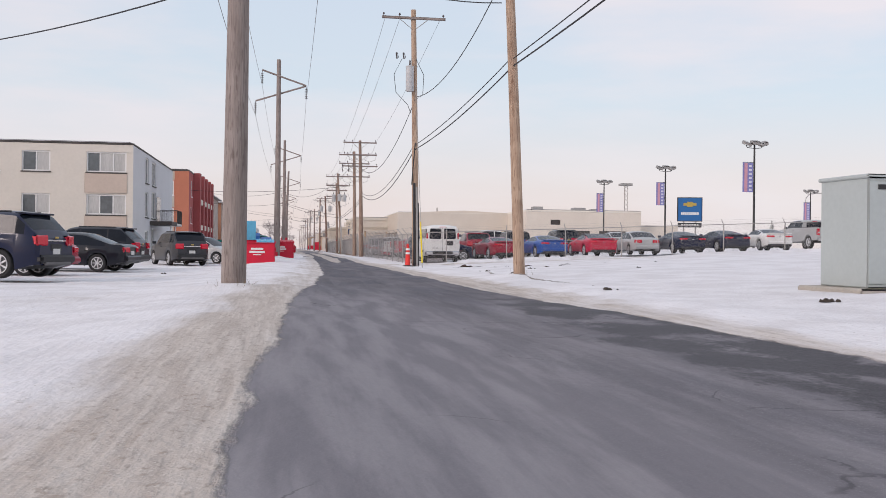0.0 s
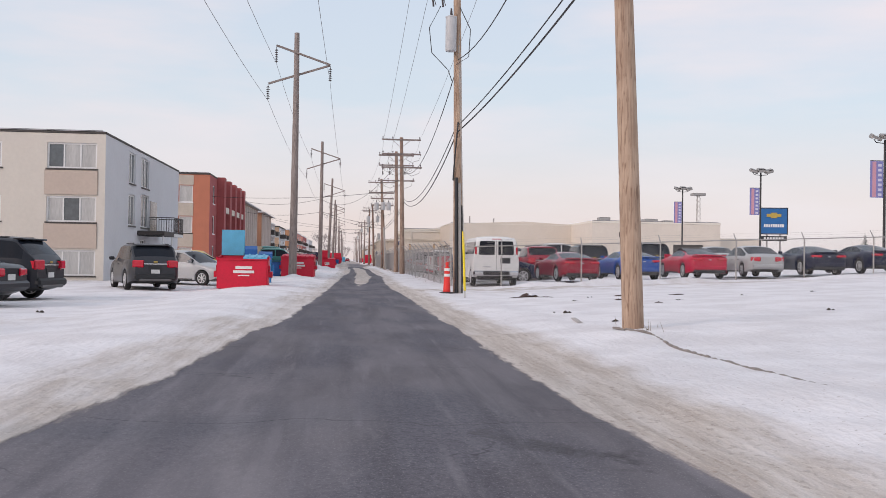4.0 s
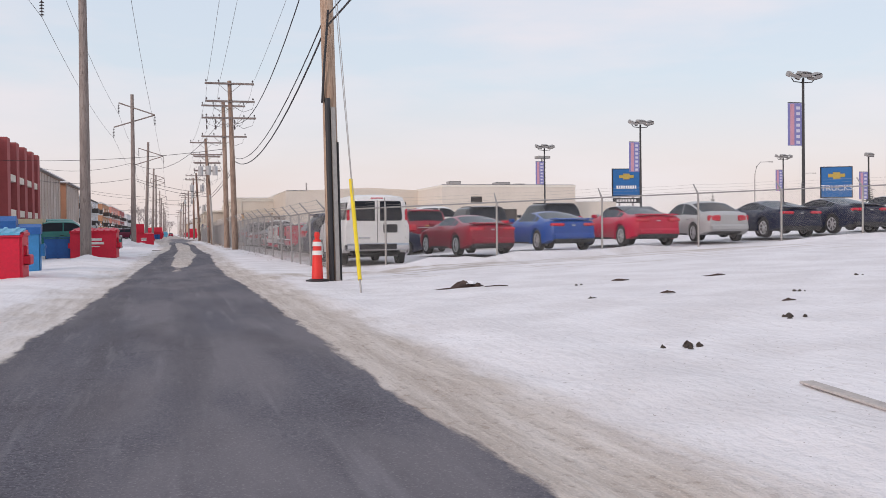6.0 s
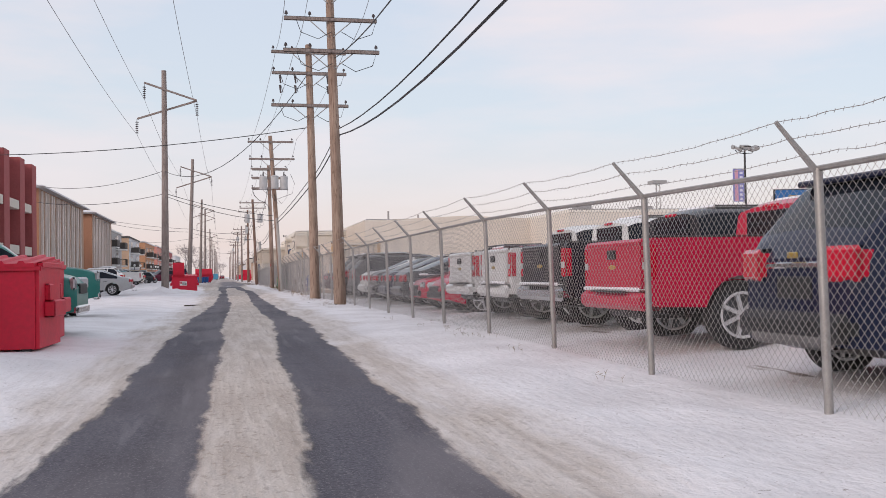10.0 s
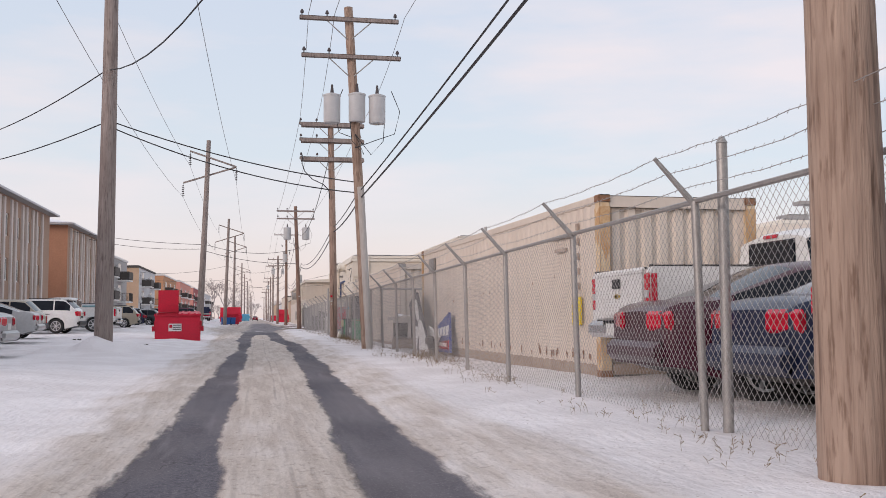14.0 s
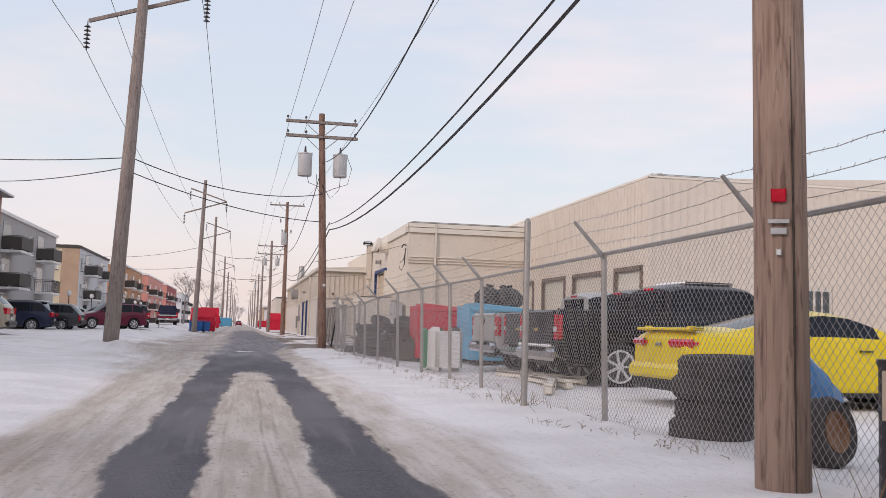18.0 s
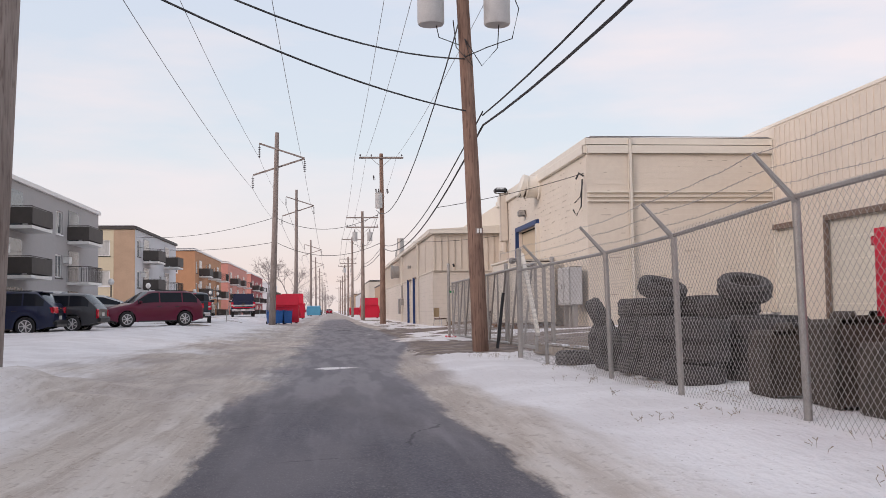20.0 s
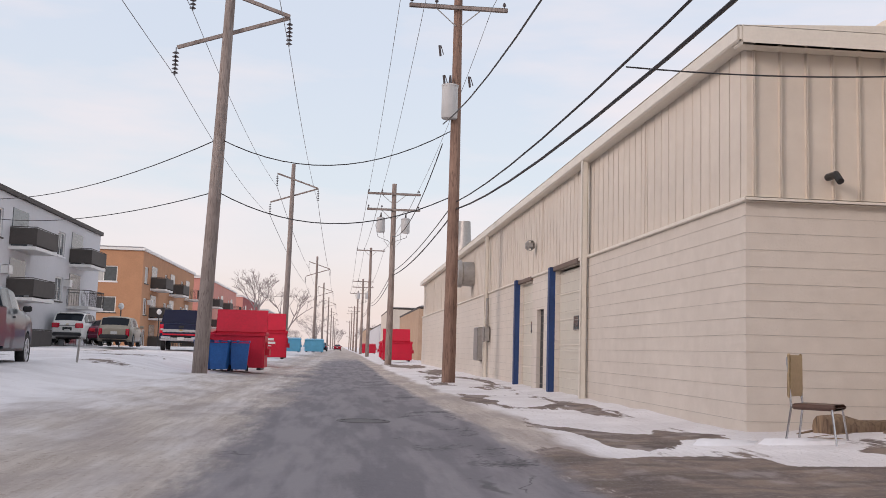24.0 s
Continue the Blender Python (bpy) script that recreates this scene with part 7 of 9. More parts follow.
DEAL = "cars in the fenced dealer lot"
car("van", 8.62, 55.3, 89.3, P_WHITE, "white passenger van behind the chain-link fence", None, chrome=True, group=DEAL, plate=False)
ROW = (("suv", 60.95, 0, P_NAVY, "dark navy SUV behind the chain-link fence", 0, None), ("pickup", 64.75, 0, P_RED, "red pickup truck with snow on its red bumper", 1, P_RED), ("pickup", 67.6, 0, P_BLACK, "black pickup truck behind the fence", 1, None), ("pickup", 70.1, 0, P_WHITE, "white pickup truck behind the fence", 1, P_WHITE), ("pickup", 72.7, 0, P_WHITE, "white pickup truck behind the fence", 0, P_WHITE), ("wagon", 75.3, 180, P_RED, "red hatchback facing the fence", 0, None), ("wagon", 77.6, 180, P_RED, "red hatchback facing the fence", 1, None), ("sedan", 79.9, 0, P_GREY, "dark grey sedan behind the fence", 1, None), ("sedan", 82.2, 0, P_NAVY, "dark blue sedan with snow on it behind the fence", 1, None), ("sedan", 84.5, 0, P_GREY, "dark grey sedan beside a white sedan", 0, None), ("sedan", 86.75, 0, P_WHITE, "white sedan behind the fence", 1, None), ("large_suv", 90.0, 0, P_BLACK, "large black SUV with roof rails behind the fence", 0, None), ("suv", 92.4, 0, P_BLACK, "black SUV behind the fence", 1, None), ("suv", 94.5, 0, P_GREY, "dark grey SUV behind the fence", 1, None), ("sedan", 96.5, 0, P_DBLUE, "dark blue sedan with snow on its boot behind the fence", 1, None), ("sedan", 98.42, 0, P_PLUM, "dark maroon sedan behind the fence", 0, None))
for kind, y_, turn_, col_, lab_, sn_, bm_ in ROW:
    off_ = 7.2 if y_ > 98 else 7.45 if y_ > 95 else 7.35
    parked = car(kind, off_ + CARS[kind]["L"] / 2, y_, turn_ + random.uniform(-1.2, 1.2), col_, lab_, lz(8.5, y_) - 0.03 if y_ < 75 else 0.0, snow=sn_, group=DEAL, bumper=bm_, plate=False)
    parked.scale = (1, 1, 0.955 if kind == "pickup" else 1.05 if y_ < 61 else 1.0)
car("pickup", 10.75, 100.42, 0, P_WHITE, "white pickup truck beside the container", 0.1, group=DEAL)
for k, (kind, x_, col_, lab_, rc_) in enumerate((("camaro", 12.2, P_DKRED, "dark red sports coupe behind the lot fence", None), ("camaro", 15.2, P_BLUE, "bright blue sports coupe behind the lot fence", None), ("camaro", 18.3, P_RED, "red sports convertible with a black top", P_BLACK), ("sedan", 21.2, P_SILVER, "silver sedan behind the lot fence", None), ("camaro", 24.0, P_NAVY, "dark sports coupe behind the lot fence", None), ("camaro", 26.8, P_NAVY, "dark sports coupe behind the lot fence", None), ("camaro", 29.8, P_WHITE, "white sports coupe behind the lot fence", None), ("pickup", 34.0, P_SILVER, "silver pickup truck behind the lot fence", None), ("pickup", 38.2, P_SILVER, "silver pickup truck behind the lot fence", None), ("pickup", 42.0, P_NAVY, "dark pickup truck behind the lot fence", None))):
    car(kind, x_ + (0.3 if k < 2 else 0.2), (55.9 if k < 2 else 55.35) + (2.0 if kind == "pickup" else 0), (96, 93, 90)[k % 3] if k < 3 else 86 + 3 * (k % 3), col_, lab_, lz(x_, 55) + 0.07, roof_colour=rc_, group=DEAL, plate=False)
for kind, x_, y_, col_, lab_ in (("suv", 12.6, 63.6, P_DKRED, "dark red SUV in the second row of the lot"), ("suv", 15.6, 64.5, P_BLACK, "black SUV in the second row of the lot"), ("suv", 19.4, 65.5, P_BLACK, "black SUV in the second row of the lot"), ("pickup", 15.2, 70.6, P_WHITE, "white pickup truck in the second row of the lot"), ("pickup", 15.4, 76.0, P_BLACK, "black pickup truck in the second row of the lot"), ("sedan", 24.0, 67, P_SILVER, "silver sedan in the second row of the lot"), ("suv", 15.2, 84.0, P_DBLUE, "dark blue SUV in the second row of the lot"), ("suv", 15.0, 91.0, P_BLACK, "black SUV in the second row of the lot")):
    car(kind, x_, y_, 0 if x_ < 15.5 and y_ > 68 else 88, col_, lab_, group=DEAL, plate=False)
YARD = "vehicles in the fenced yard"
car("camaro", 11.1, 138.3, 3, P_YELLOW, "bright yellow sports coupe in the fenced yard", -0.06, group=YARD, plate=False)
car("pickup", 11.35, 142.7, 2, P_BLACK, "black pickup truck in the fenced yard", -0.06, snow=1, group=YARD, plate=False)
car("pickup", 11.7, 145.1, 2, P_GREY, "dark grey pickup truck in the fenced yard", -0.06, group=YARD, plate=False)
car("pickup", 11.55, 147.4, 2, P_SILVER, "silver pickup truck in the fenced yard", -0.06, group=YARD, plate=False)
car("suv", 17.8, 139.6, 12, P_NAVY, "dark SUV behind the yellow coupe", 0.2, group=YARD, plate=False)


# ---- dumpsters, bins and things on the left side ----
def dumpster(x, y, turn, label, lid=None, lidmat=None, mark="white", w=1.85, d=1.45, h=1.22, material=None, z=None, plate=True):
    """Front-loading steel bin, its front towards -y before the turn; lid: '', 'up' for an upright lid, 'half' for one half upright."""
    m = material or RED_STEEL
    z = lz(x, y) - 0.02 if z is None else z
    p = thing("dumpster", label, "dumpster", at(x, y, z, turn), "dumpsters along the alley")
    t = 0.05
    for sg in (-1, 1):
        part("side_wall", Shape().prism([(-d / 2, 0.08), (d / 2, 0.08), (d / 2, h + 0.12), (-d / 2, h)], sg * w / 2 - t / 2, sg * w / 2 + t / 2, "x"), m, p)
    part("front_wall", Shape().box((0, -d / 2 - 0.004, 0.08 + (h - 0.08) / 2), (w - t - 0.004, t, h - 0.08)), m, p)
    part("back_wall", Shape().box((0, d / 2 + 0.004, 0.08 + (h + 0.04) / 2), (w - t - 0.004, t, h + 0.04)), m, p)
    part("floor", Shape().box((0, 0, 0.1), (w - t - 0.004, d - t - 0.004, 0.06)), m, p)
    part("rim", Shape().box((0, -d / 2 - 0.02, h - 0.03), (w + 0.12, 0.10, 0.08), 0.012), m, p)
    for sg in (-1, 1):
        part("rim", Shape().box((sg * (w / 2 + 0.02), 0.05, h + 0.02), (0.08, d - 0.06, 0.08), 0.012), m, p)
    for sg in (-1, 1):
        part("fork_pocket", Shape().box((sg * (w / 2 + 0.09), 0, 0.62), (0.16, 0.8, 0.24), 0.02).box((sg * (w / 2 + 0.05), -0.2, 0.85), (0.08, 0.3, 0.25), 0.02), m, p)
        part("skid", Shape().box((sg * (w / 2 - 0.15), 0, 0.04), (0.14, d, 0.1), 0.01), BLACK, p)
    lm = lidmat or m
    if lid == "up":
        part("lid", Shape().box((0, 0.0, 0.42), (w * 0.98, 0.05, 0.84), 0.015, pose(0, d / 2 - 0.02, h + 0.08, -14, 0, 0)), lm, p, "flat lid standing open")
    else:
        half = w / 2
        mm = pose(0, 0, 0, math.degrees(math.atan2(0.12, d)), 0, 0)
        for sg in (-1, 1):
            c_, hw = sg * half / 2, half * 0.48
            if lid == "half" and sg < 0:
                part("lid", Shape().box((c_, d / 2 - 0.03, h + 0.62), (2 * hw, 0.05, 1.02), 0.015), lm, p, "lid half standing open")
                continue
            # plastic half lid with three raised ridges
            prof = [(c_ - hw, h + 0.055), (c_ - hw, h + 0.105)]
            for k in (-1, 0, 1):
                prof += [(c_ + k * 0.27 - 0.05, h + 0.105), (c_ + k * 0.27 - 0.03, h + 0.14), (c_ + k * 0.27 + 0.03, h + 0.14), (c_ + k * 0.27 + 0.05, h + 0.105)]
            prof += [(c_ + hw, h + 0.105), (c_ + hw, h + 0.055)]
            part("lid", Shape().prism(prof, -d * 0.49, d * 0.49, "y").moved(mm), lm, p)
    if mark == "letters":
        for zz, ww, hh in ((0.88, 0.62, 0.11), (0.72, 0.78, 0.11), (0.58, 0.42, 0.05)):
            part("lettering", Shape().box((0.05, -d / 2 - 0.035, zz), (ww, 0.012, hh), 0.004), WHITE, p, "white painted bar of worn lettering")
    elif plate:
        pl = part("label_plate", Shape().box((-0.1, -d / 2 - 0.035, 0.68), (0.55, 0.02, 0.34), 0.006), WHITE, p, "white company sticker")
        for k in range(3):
            part("print", Shape().box((-0.02, -d / 2 - 0.048, 0.78 - 0.09 * k), (0.34, 0.008, 0.035)), BLACK, pl)
        part("print", Shape().box((-0.28, -d / 2 - 0.048, 0.73), (0.12, 0.008, 0.14), 0.003), TAIL, pl)
    return p


def rolling_bin(x, y, turn, material, label, z=None):
    z = lz(x, y) if z is None else z
    p = thing("rolling_bin", label, "waste bin", at(x, y, z, turn), "rolling bins beside the poles")
    s = Shape()
    lo, hi = 0.24, 0.31
    ids = []
    for zz, r in ((0.06, lo), (0.5, 0.275), (0.92, hi)):
        ids.append(len(s.v))
        s.v += [(-r, -r, zz), (r, -r, zz), (r, r * 1.1, zz), (-r, r * 1.1, zz)]
    for a, b in zip(ids[:-1], ids[1:]):
        for k in range(4):
            j = (k + 1) % 4
            s.f.append((a + k, a + j, b + j, b + k))
    s.f.append((3, 2, 1, 0))
    part("body", s, material, p)
    part("lid", Shape().box((0, 0.0, 0.97), (0.66, 0.72, 0.09), 0.03).box((0, 0.36, 0.98), (0.5, 0.08, 0.06), 0.02), material, p)
    for sg in (-1, 1):
        part("wheel", Shape().tube([(sg * 0.2, 0.3, 0.1), (sg * 0.29, 0.3, 0.1)], 0.10, 12), RUBBER, p)
    part("handle", Shape().tube([(-0.2, 0.42, 0.9), (0.2, 0.42, 0.9)], 0.02, 6), material, p)
    return p


dumpster(-1.85, 48.3, 2, "red steel dumpster with half of its blue lid open", "half", CYAN, "letters", z=-0.2)
dumpster(-0.74, 68.75, -2, "red steel dumpster with lettering, lid closed", "", None, "letters", z=-0.08)
dumpster(-0.9, 70.5, 2, "red steel dumpster behind another dumpster", "", None, "", plate=False, z=-0.08)
dumpster(-0.22, 133.3, 2, "bright red dumpster with half its lid open", "half", None, "", z=-0.2)
dumpster(0.0, 217.4, 0, "red dumpster with its lid standing open", "up", None, "", plate=False, z=0.05)
dumpster(0.1, 228.2, 4, "dark red dumpster with lettering", "up", RED_STEEL, "letters", z=0.3)
dumpster(-1.0, 231.5, 4, "dark red dumpster with its lid open", "up", RED_STEEL, "", plate=False, z=0.3)
dumpster(0.8, 284, 0, "pale blue dumpster far down the alley", "", None, "", material=CYAN, z=0.3, plate=False)
dumpster(-1.2, 276, 0, "pale blue dumpster far down the alley", "", None, "", material=CYAN, z=0.3, plate=False)
dumpster(-1.3, 252, 0, "blue dumpster far down the alley", "", None, "", material=BLUE_STEEL, z=0.3, plate=False)
dumpster(7.6, 262, 0, "red dumpster in front of a workshop", "", None, "", z=0.1, plate=False)
dumpster(7.2, 246.5, 0, "red dumpster beside the workshop wall", "up", None, "", z=0.1, plate=False)
dumpster(7.4, 320, 0, "red dumpster far down the alley", "", None, "", z=0.1, plate=False)
for x_, y_ in ((-2.6, 69.3), (-2.08, 69.2)):
    rolling_bin(x_, y_, 4, BLUE_STEEL, "blue plastic rolling bin on the snow", -0.08)
for x_, y_, t_ in ((-0.95, 215.4, 10), (-0.35, 215.0, -6), (0.25, 215.3, 4), (-0.2, 216.1, 0)):
    rolling_bin(x_, y_, t_, BLUE_STEEL, "dark blue plastic rolling bin by the pole", 0.03)

BOX_BLUE = mat("box_blue", (0.03, 0.24, 0.52), 0.5, var=0.25)
box1 = thing("donation_box", "red steel donation box with a dark blue hood beside the alley", "donation box", at(-2.2, 53.7, -0.18, 4))
part("body", Shape().box((0, 0, 0.7), (0.7, 0.9, 1.35), 0.03), RED_STEEL, box1)
part("hood", Shape().prism([(-0.5, 1.35), (0.5, 1.35), (0.5, 1.62), (-0.15, 1.75), (-0.5, 1.6)], -0.37, 0.37, "x"), BLUE_STEEL, box1, "dark blue sloping hood")
box2 = thing("donation_box", "bright blue steel donation box with a dark hood and chute", "donation box", at(-1.47, 53.7, -0.18, 4))
part("body", Shape().box((0, 0, 0.65), (0.55, 0.9, 1.2), 0.03), BOX_BLUE, box2)
part("hood", Shape().prism([(-0.48, 1.22), (0.48, 1.22), (0.48, 1.45), (-0.1, 1.52), (-0.48, 1.42)], -0.3, 0.3, "x"), BLUE_STEEL, box2, "dark blue sloping hood")
part("chute", Shape().box((0.32, 0, 0.75), (0.14, 0.5, 0.4), 0.03), BOX_BLUE, box2)
part("handle", Shape().box((0.41, 0, 0.85), (0.05, 0.3, 0.05), 0.01), BLUE_STEEL, box2)

shed = thing("garden_shed", "small beige shed with a gabled roof behind the cars", "shed", at(-17.2, 52, -0.2))
part("wall", Shape().box((0, 0, 1.1), (3.4, 3.0, 2.2), 0.02), BEIGE, shed)
part("roof", Shape().prism([(-1.9, 2.15), (0, 3.0), (1.9, 2.15), (1.9, 2.27), (0, 3.14), (-1.9, 2.27)], -1.6, 1.6, "y"), ROOF_EDGE_AND_SHADE, shed)
part("gable", Shape().prism([(-1.7, 2.2), (1.7, 2.2), (0, 2.98)], -1.5, 1.5, "y"), BEIGE, shed)


def globe_lamp(x, y, z, h=2.4):
    p = thing("lamp_post", "short black post with a white globe lamp", "lamp post", at(x, y, z), "globe lamps before the apartments")
    part("post", Shape().tube([(0, 0, 0), (0, 0, h)], 0.04, 8), BLACK, p)
    part("globe", Shape().lathe([(0, h - 0.02), (0.12, h + 0.03), (0.2, h + 0.2), (0.12, h + 0.37), (0, h + 0.42)], 14), WHITE, p, smooth=60)


for x_, y_, z_ in ((-10.2, 207.6, 0.3), (-10.4, 221, 0.4), (-10.4, 246, 0.5), (-10.4, 259, 0.6), (-10.4, 266, 0.6)):
    globe_lamp(x_, y_, z_)


def bollard(x, y, z):
    solo("signpost_stub", Shape().tube([(0, 0, -0.1), (0.06, 0, 0.75)], 0.03, 6), GALV, "bent steel stub post in the snow", "post", at(x, y, z))


bollard(-3.4, 209.2, 0.2)

# ---- things at the right verge ----
KERB = mat("wet_concrete", (0.27, 0.235, 0.21), 0.85, var=0.3, scale=6, bump=0.4)
WEATHERED = mat("weathered_board", (0.50, 0.45, 0.42), 0.85, var=0.25, scale=4, bump=0.3)
cone = thing("traffic_delineator", "orange traffic delineator cone with white bands", "traffic cone", at(5.70, 45.1, -0.13))
part("base", Shape().lathe([(0.0, 0), (0.27, 0), (0.27, 0.05), (0.15, 0.08), (0, 0.08)], 8), BLACKP, cone, "black rubber base")
part("body", Shape().lathe([(0.135, 0.06), (0.115, 0.45), (0.09, 0.95), (0.05, 0.98), (0.05, 1.02), (0.07, 1.06), (0.05, 1.14), (0, 1.15)], 16), ORANGE, cone, smooth=40)
for z_ in (0.62, 0.82):
    part("reflective_band", Shape().lathe([(0.118 - (z_ - 0.6) * 0.05, z_), (0.112 - (z_ - 0.6) * 0.05, z_ + 0.1)], 16), WHITE, cone)

ub = thing("utility_cabinet", "grey-green steel utility cabinet on a concrete pad", "utility cabinet", at(9.95, 12.2, 0.0, 4))
part("pad", Shape().box((0.0, 0, 0.02), (2.1, 1.8, 0.34), 0.03), CONCRETE, ub, "concrete pad")
part("body", Shape().box((0.05, 0, 1.12), (1.6, 1.3, 1.85), 0.02), UTIL, ub)
part("top", Shape().box((0.05, 0, 2.06), (1.68, 1.38, 0.07), 0.02), UTIL, ub)
for sx in (-0.36, 0.42):
    dr = part("door", Shape().box((sx, -0.66, 1.12), (0.76, 0.03, 1.72), 0.008), UTIL, ub)
    part("latch", Shape().box((sx + (0.28 if sx < 0 else -0.28), -0.69, 1.0), (0.06, 0.04, 0.22), 0.01), GALV, dr)
part("warning_sign", Shape().box((0.55, -0.685, 1.8), (0.2, 0.01, 0.2), 0.003), TAIL, ub, "small red warning sticker")
part("number_plate", Shape().box((-0.5, -0.685, 1.88), (0.16, 0.01, 0.08)), BLACK, ub)


def clod(w, d, h, seed, m=None):
    """A lumpy clod of frozen earth."""
    s = Shape()
    rings = ((0.0, 1.0), (0.35, 0.98), (0.65, 0.80), (0.88, 0.48), (1.0, 0.12))
    n = 14
    for zz, rr in rings:
        for k in range(n):
            a = 2 * math.pi * k / n
            q = rr * (1 + 0.8 * noise.noise(Vector((2.1 * math.cos(a), 2.1 * math.sin(a), 2.0 * zz + seed))))
            s.v.append((w / 2 * q * math.cos(a), d / 2 * q * math.sin(a), h * (zz * (1 + 0.9 * noise.noise(Vector((3 * math.cos(a), 3 * math.sin(a), seed + 9)))) - 0.06)))
    for j in range(len(rings) - 1):
        for k in range(n):
            i = (k + 1) % n
            s.f.append((j * n + k, j * n + i, j * n + n + i, j * n + n + k))
    s.f.append(tuple((len(rings) - 1) * n + k for k in range(n)))
    return s.moved(m) if m else s


def rubble(x, y, z, n, size, label):
    p = thing("debris_clump", label, "debris", at(x, y, z - 0.03), "clumps on the snow")
    for k in range(n):
        a = random.uniform(0.35, 0.9) * size
        part("chunk", clod(a, a * 0.7, a * 0.5, k + x), DEBRIS, p).location = (random.gauss(0, size), random.gauss(0, size * 0.6), 0.0)


EARTH = mat("frozen_earth", (0.11, 0.065, 0.05), 0.95, col2=(0.03, 0.02, 0.018), scale=9, bump=0.8, bscale=30)
lump = thing("earth_clod", "brown clod of frozen earth with snow on its top", "debris", at(7.72, 40.25, lz(7.7, 40.2) - 0.02, 8))
part("clod", clod(0.46, 0.34, 0.13, 4.4), EARTH, lump)
part("clod", clod(0.24, 0.20, 0.10, 7.1, pose(0.24, -0.1, 0)), EARTH, lump)
part("snow_cover", clod(0.22, 0.14, 0.05, 2.2, pose(0.08, -0.06, 0.10)), SNOW, lump)
for x_, y_, n_, s_ in ((7.3, 40.0, 4, 0.05), (8.3, 40.0, 6, 0.07), (8.1, 35.3, 3, 0.08), (6.6, 30.2, 6, 0.1), (6.9, 27.2, 5, 0.08), (8.6, 31.5, 6, 0.08), (10.5, 34, 4, 0.08), (7.0, 38.2, 3, 0.05), (6.7, 24.9, 6, 0.08), (6.1, 15.2, 4, 0.1), (7.7, 10.0, 8, 0.12), (-4.6, 32, 3, 0.1), (13, 36, 3, 0.09), (16, 38, 4, 0.08), (9.4, 38.6, 2, 0.07), (11.6, 28.6, 3, 0.08), (5.6, 88, 4, 0.06), (6.1, 84.6, 4, 0.06), (-1.4, 14.6, 5, 0.08), (-0.4, 122.6, 4, 0.07), (-3.6, 128, 6, 0.09)):
    rubble(x_, y_, lz(x_, y_) + 0.03, n_, s_, "dark clump of earth lying on the snow")
kerb = thing("buried_kerb", "broken line of concrete kerb showing through snow", "kerb", at(0, 0, 0))
R_ = random.Random(3)
a = 25.35
while a > 17.2:
    n_ = R_.uniform(0.45, 0.7) if a > 24.2 else R_.uniform(0.10, 0.30)
    xa, xb = (float(np.interp(v, [17.3, 20.0, 21.8, 22.8, 23.5, 24.0, 25.4], [6.36, 6.28, 6.25, 6.36, 6.40, 6.44, 6.34])) for v in (a, a - n_))
    w_, zt_ = R_.uniform(0.018, 0.028), lz(6.4, 24) + float(np.interp(a, [17.3, 21.6, 22.8, 24, 25.4], [0.02, 0.012, 0.025, 0.10, 0.06])) + R_.uniform(-0.006, 0.006)
    part("kerb_stone", Shape().tube([(xa, a, zt_ - 0.03), ((xa + xb) / 2 + R_.uniform(-0.01, 0.01), a - n_ / 2, zt_ - 0.026), (xb, a - n_, zt_ - 0.03)], [w_ * 0.7, w_, w_ * 0.75], 7), KERB, kerb)
    a -= n_ + R_.uniform(0.0, 0.07)
solo("timber", Shape().box((0, 0, 0.012), (0.10, 1.5, 0.018), 0.006), WEATHERED, "weathered board lying flat on the snow", "board", at(6.26, 27.5, lz(6.26, 27.5), -9))
mh = thing("manhole", "round iron manhole cover in the asphalt", "manhole cover", at(3.95, 196.4, -0.115))
IRON = mat("worn_iron", (0.13, 0.12, 0.125), 0.7, var=0.3, scale=8, bump=0.4)
part("cover", Shape().lathe([(0, 0.0), (0.30, 0.0), (0.32, -0.02)], 24), IRON, mh)
part("ring", Shape().lathe([(0.33, -0.02), (0.33, 0.004), (0.38, 0.004), (0.40, -0.02)], 24), IRON, mh)
pit = thing("manhole", "dark iron manhole cover sunk in the packed snow", "manhole cover", at(1.55, 91.07, lz(1.55, 91.07) + 0.035))
part("cover", Shape().lathe([(0, 0.0), (0.20, 0.0), (0.22, -0.02)], 24), BLACK, pit)
part("ring", Shape().lathe([(0.22, -0.03), (0.225, 0.010), (0.27, 0.010), (0.29, -0.03)], 24), DEBRIS, pit)

for x_, y_, l_ in ((7.55, 40.02, 0.9), (8.25, 39.9, 0.5), (10.4, 39.2, 0.35), (12.0, 38.6, 0.45), (9.3, 35.4, 0.25), (9.6, 33.0, 0.22)):
    solo("earth_streak", clod(l_, 0.05, 0.03, x_), EARTH, "thin dark streak of earth on the snow", "debris", at(x_, y_, lz(x_, y_), 2), "streaks of earth on the snow")

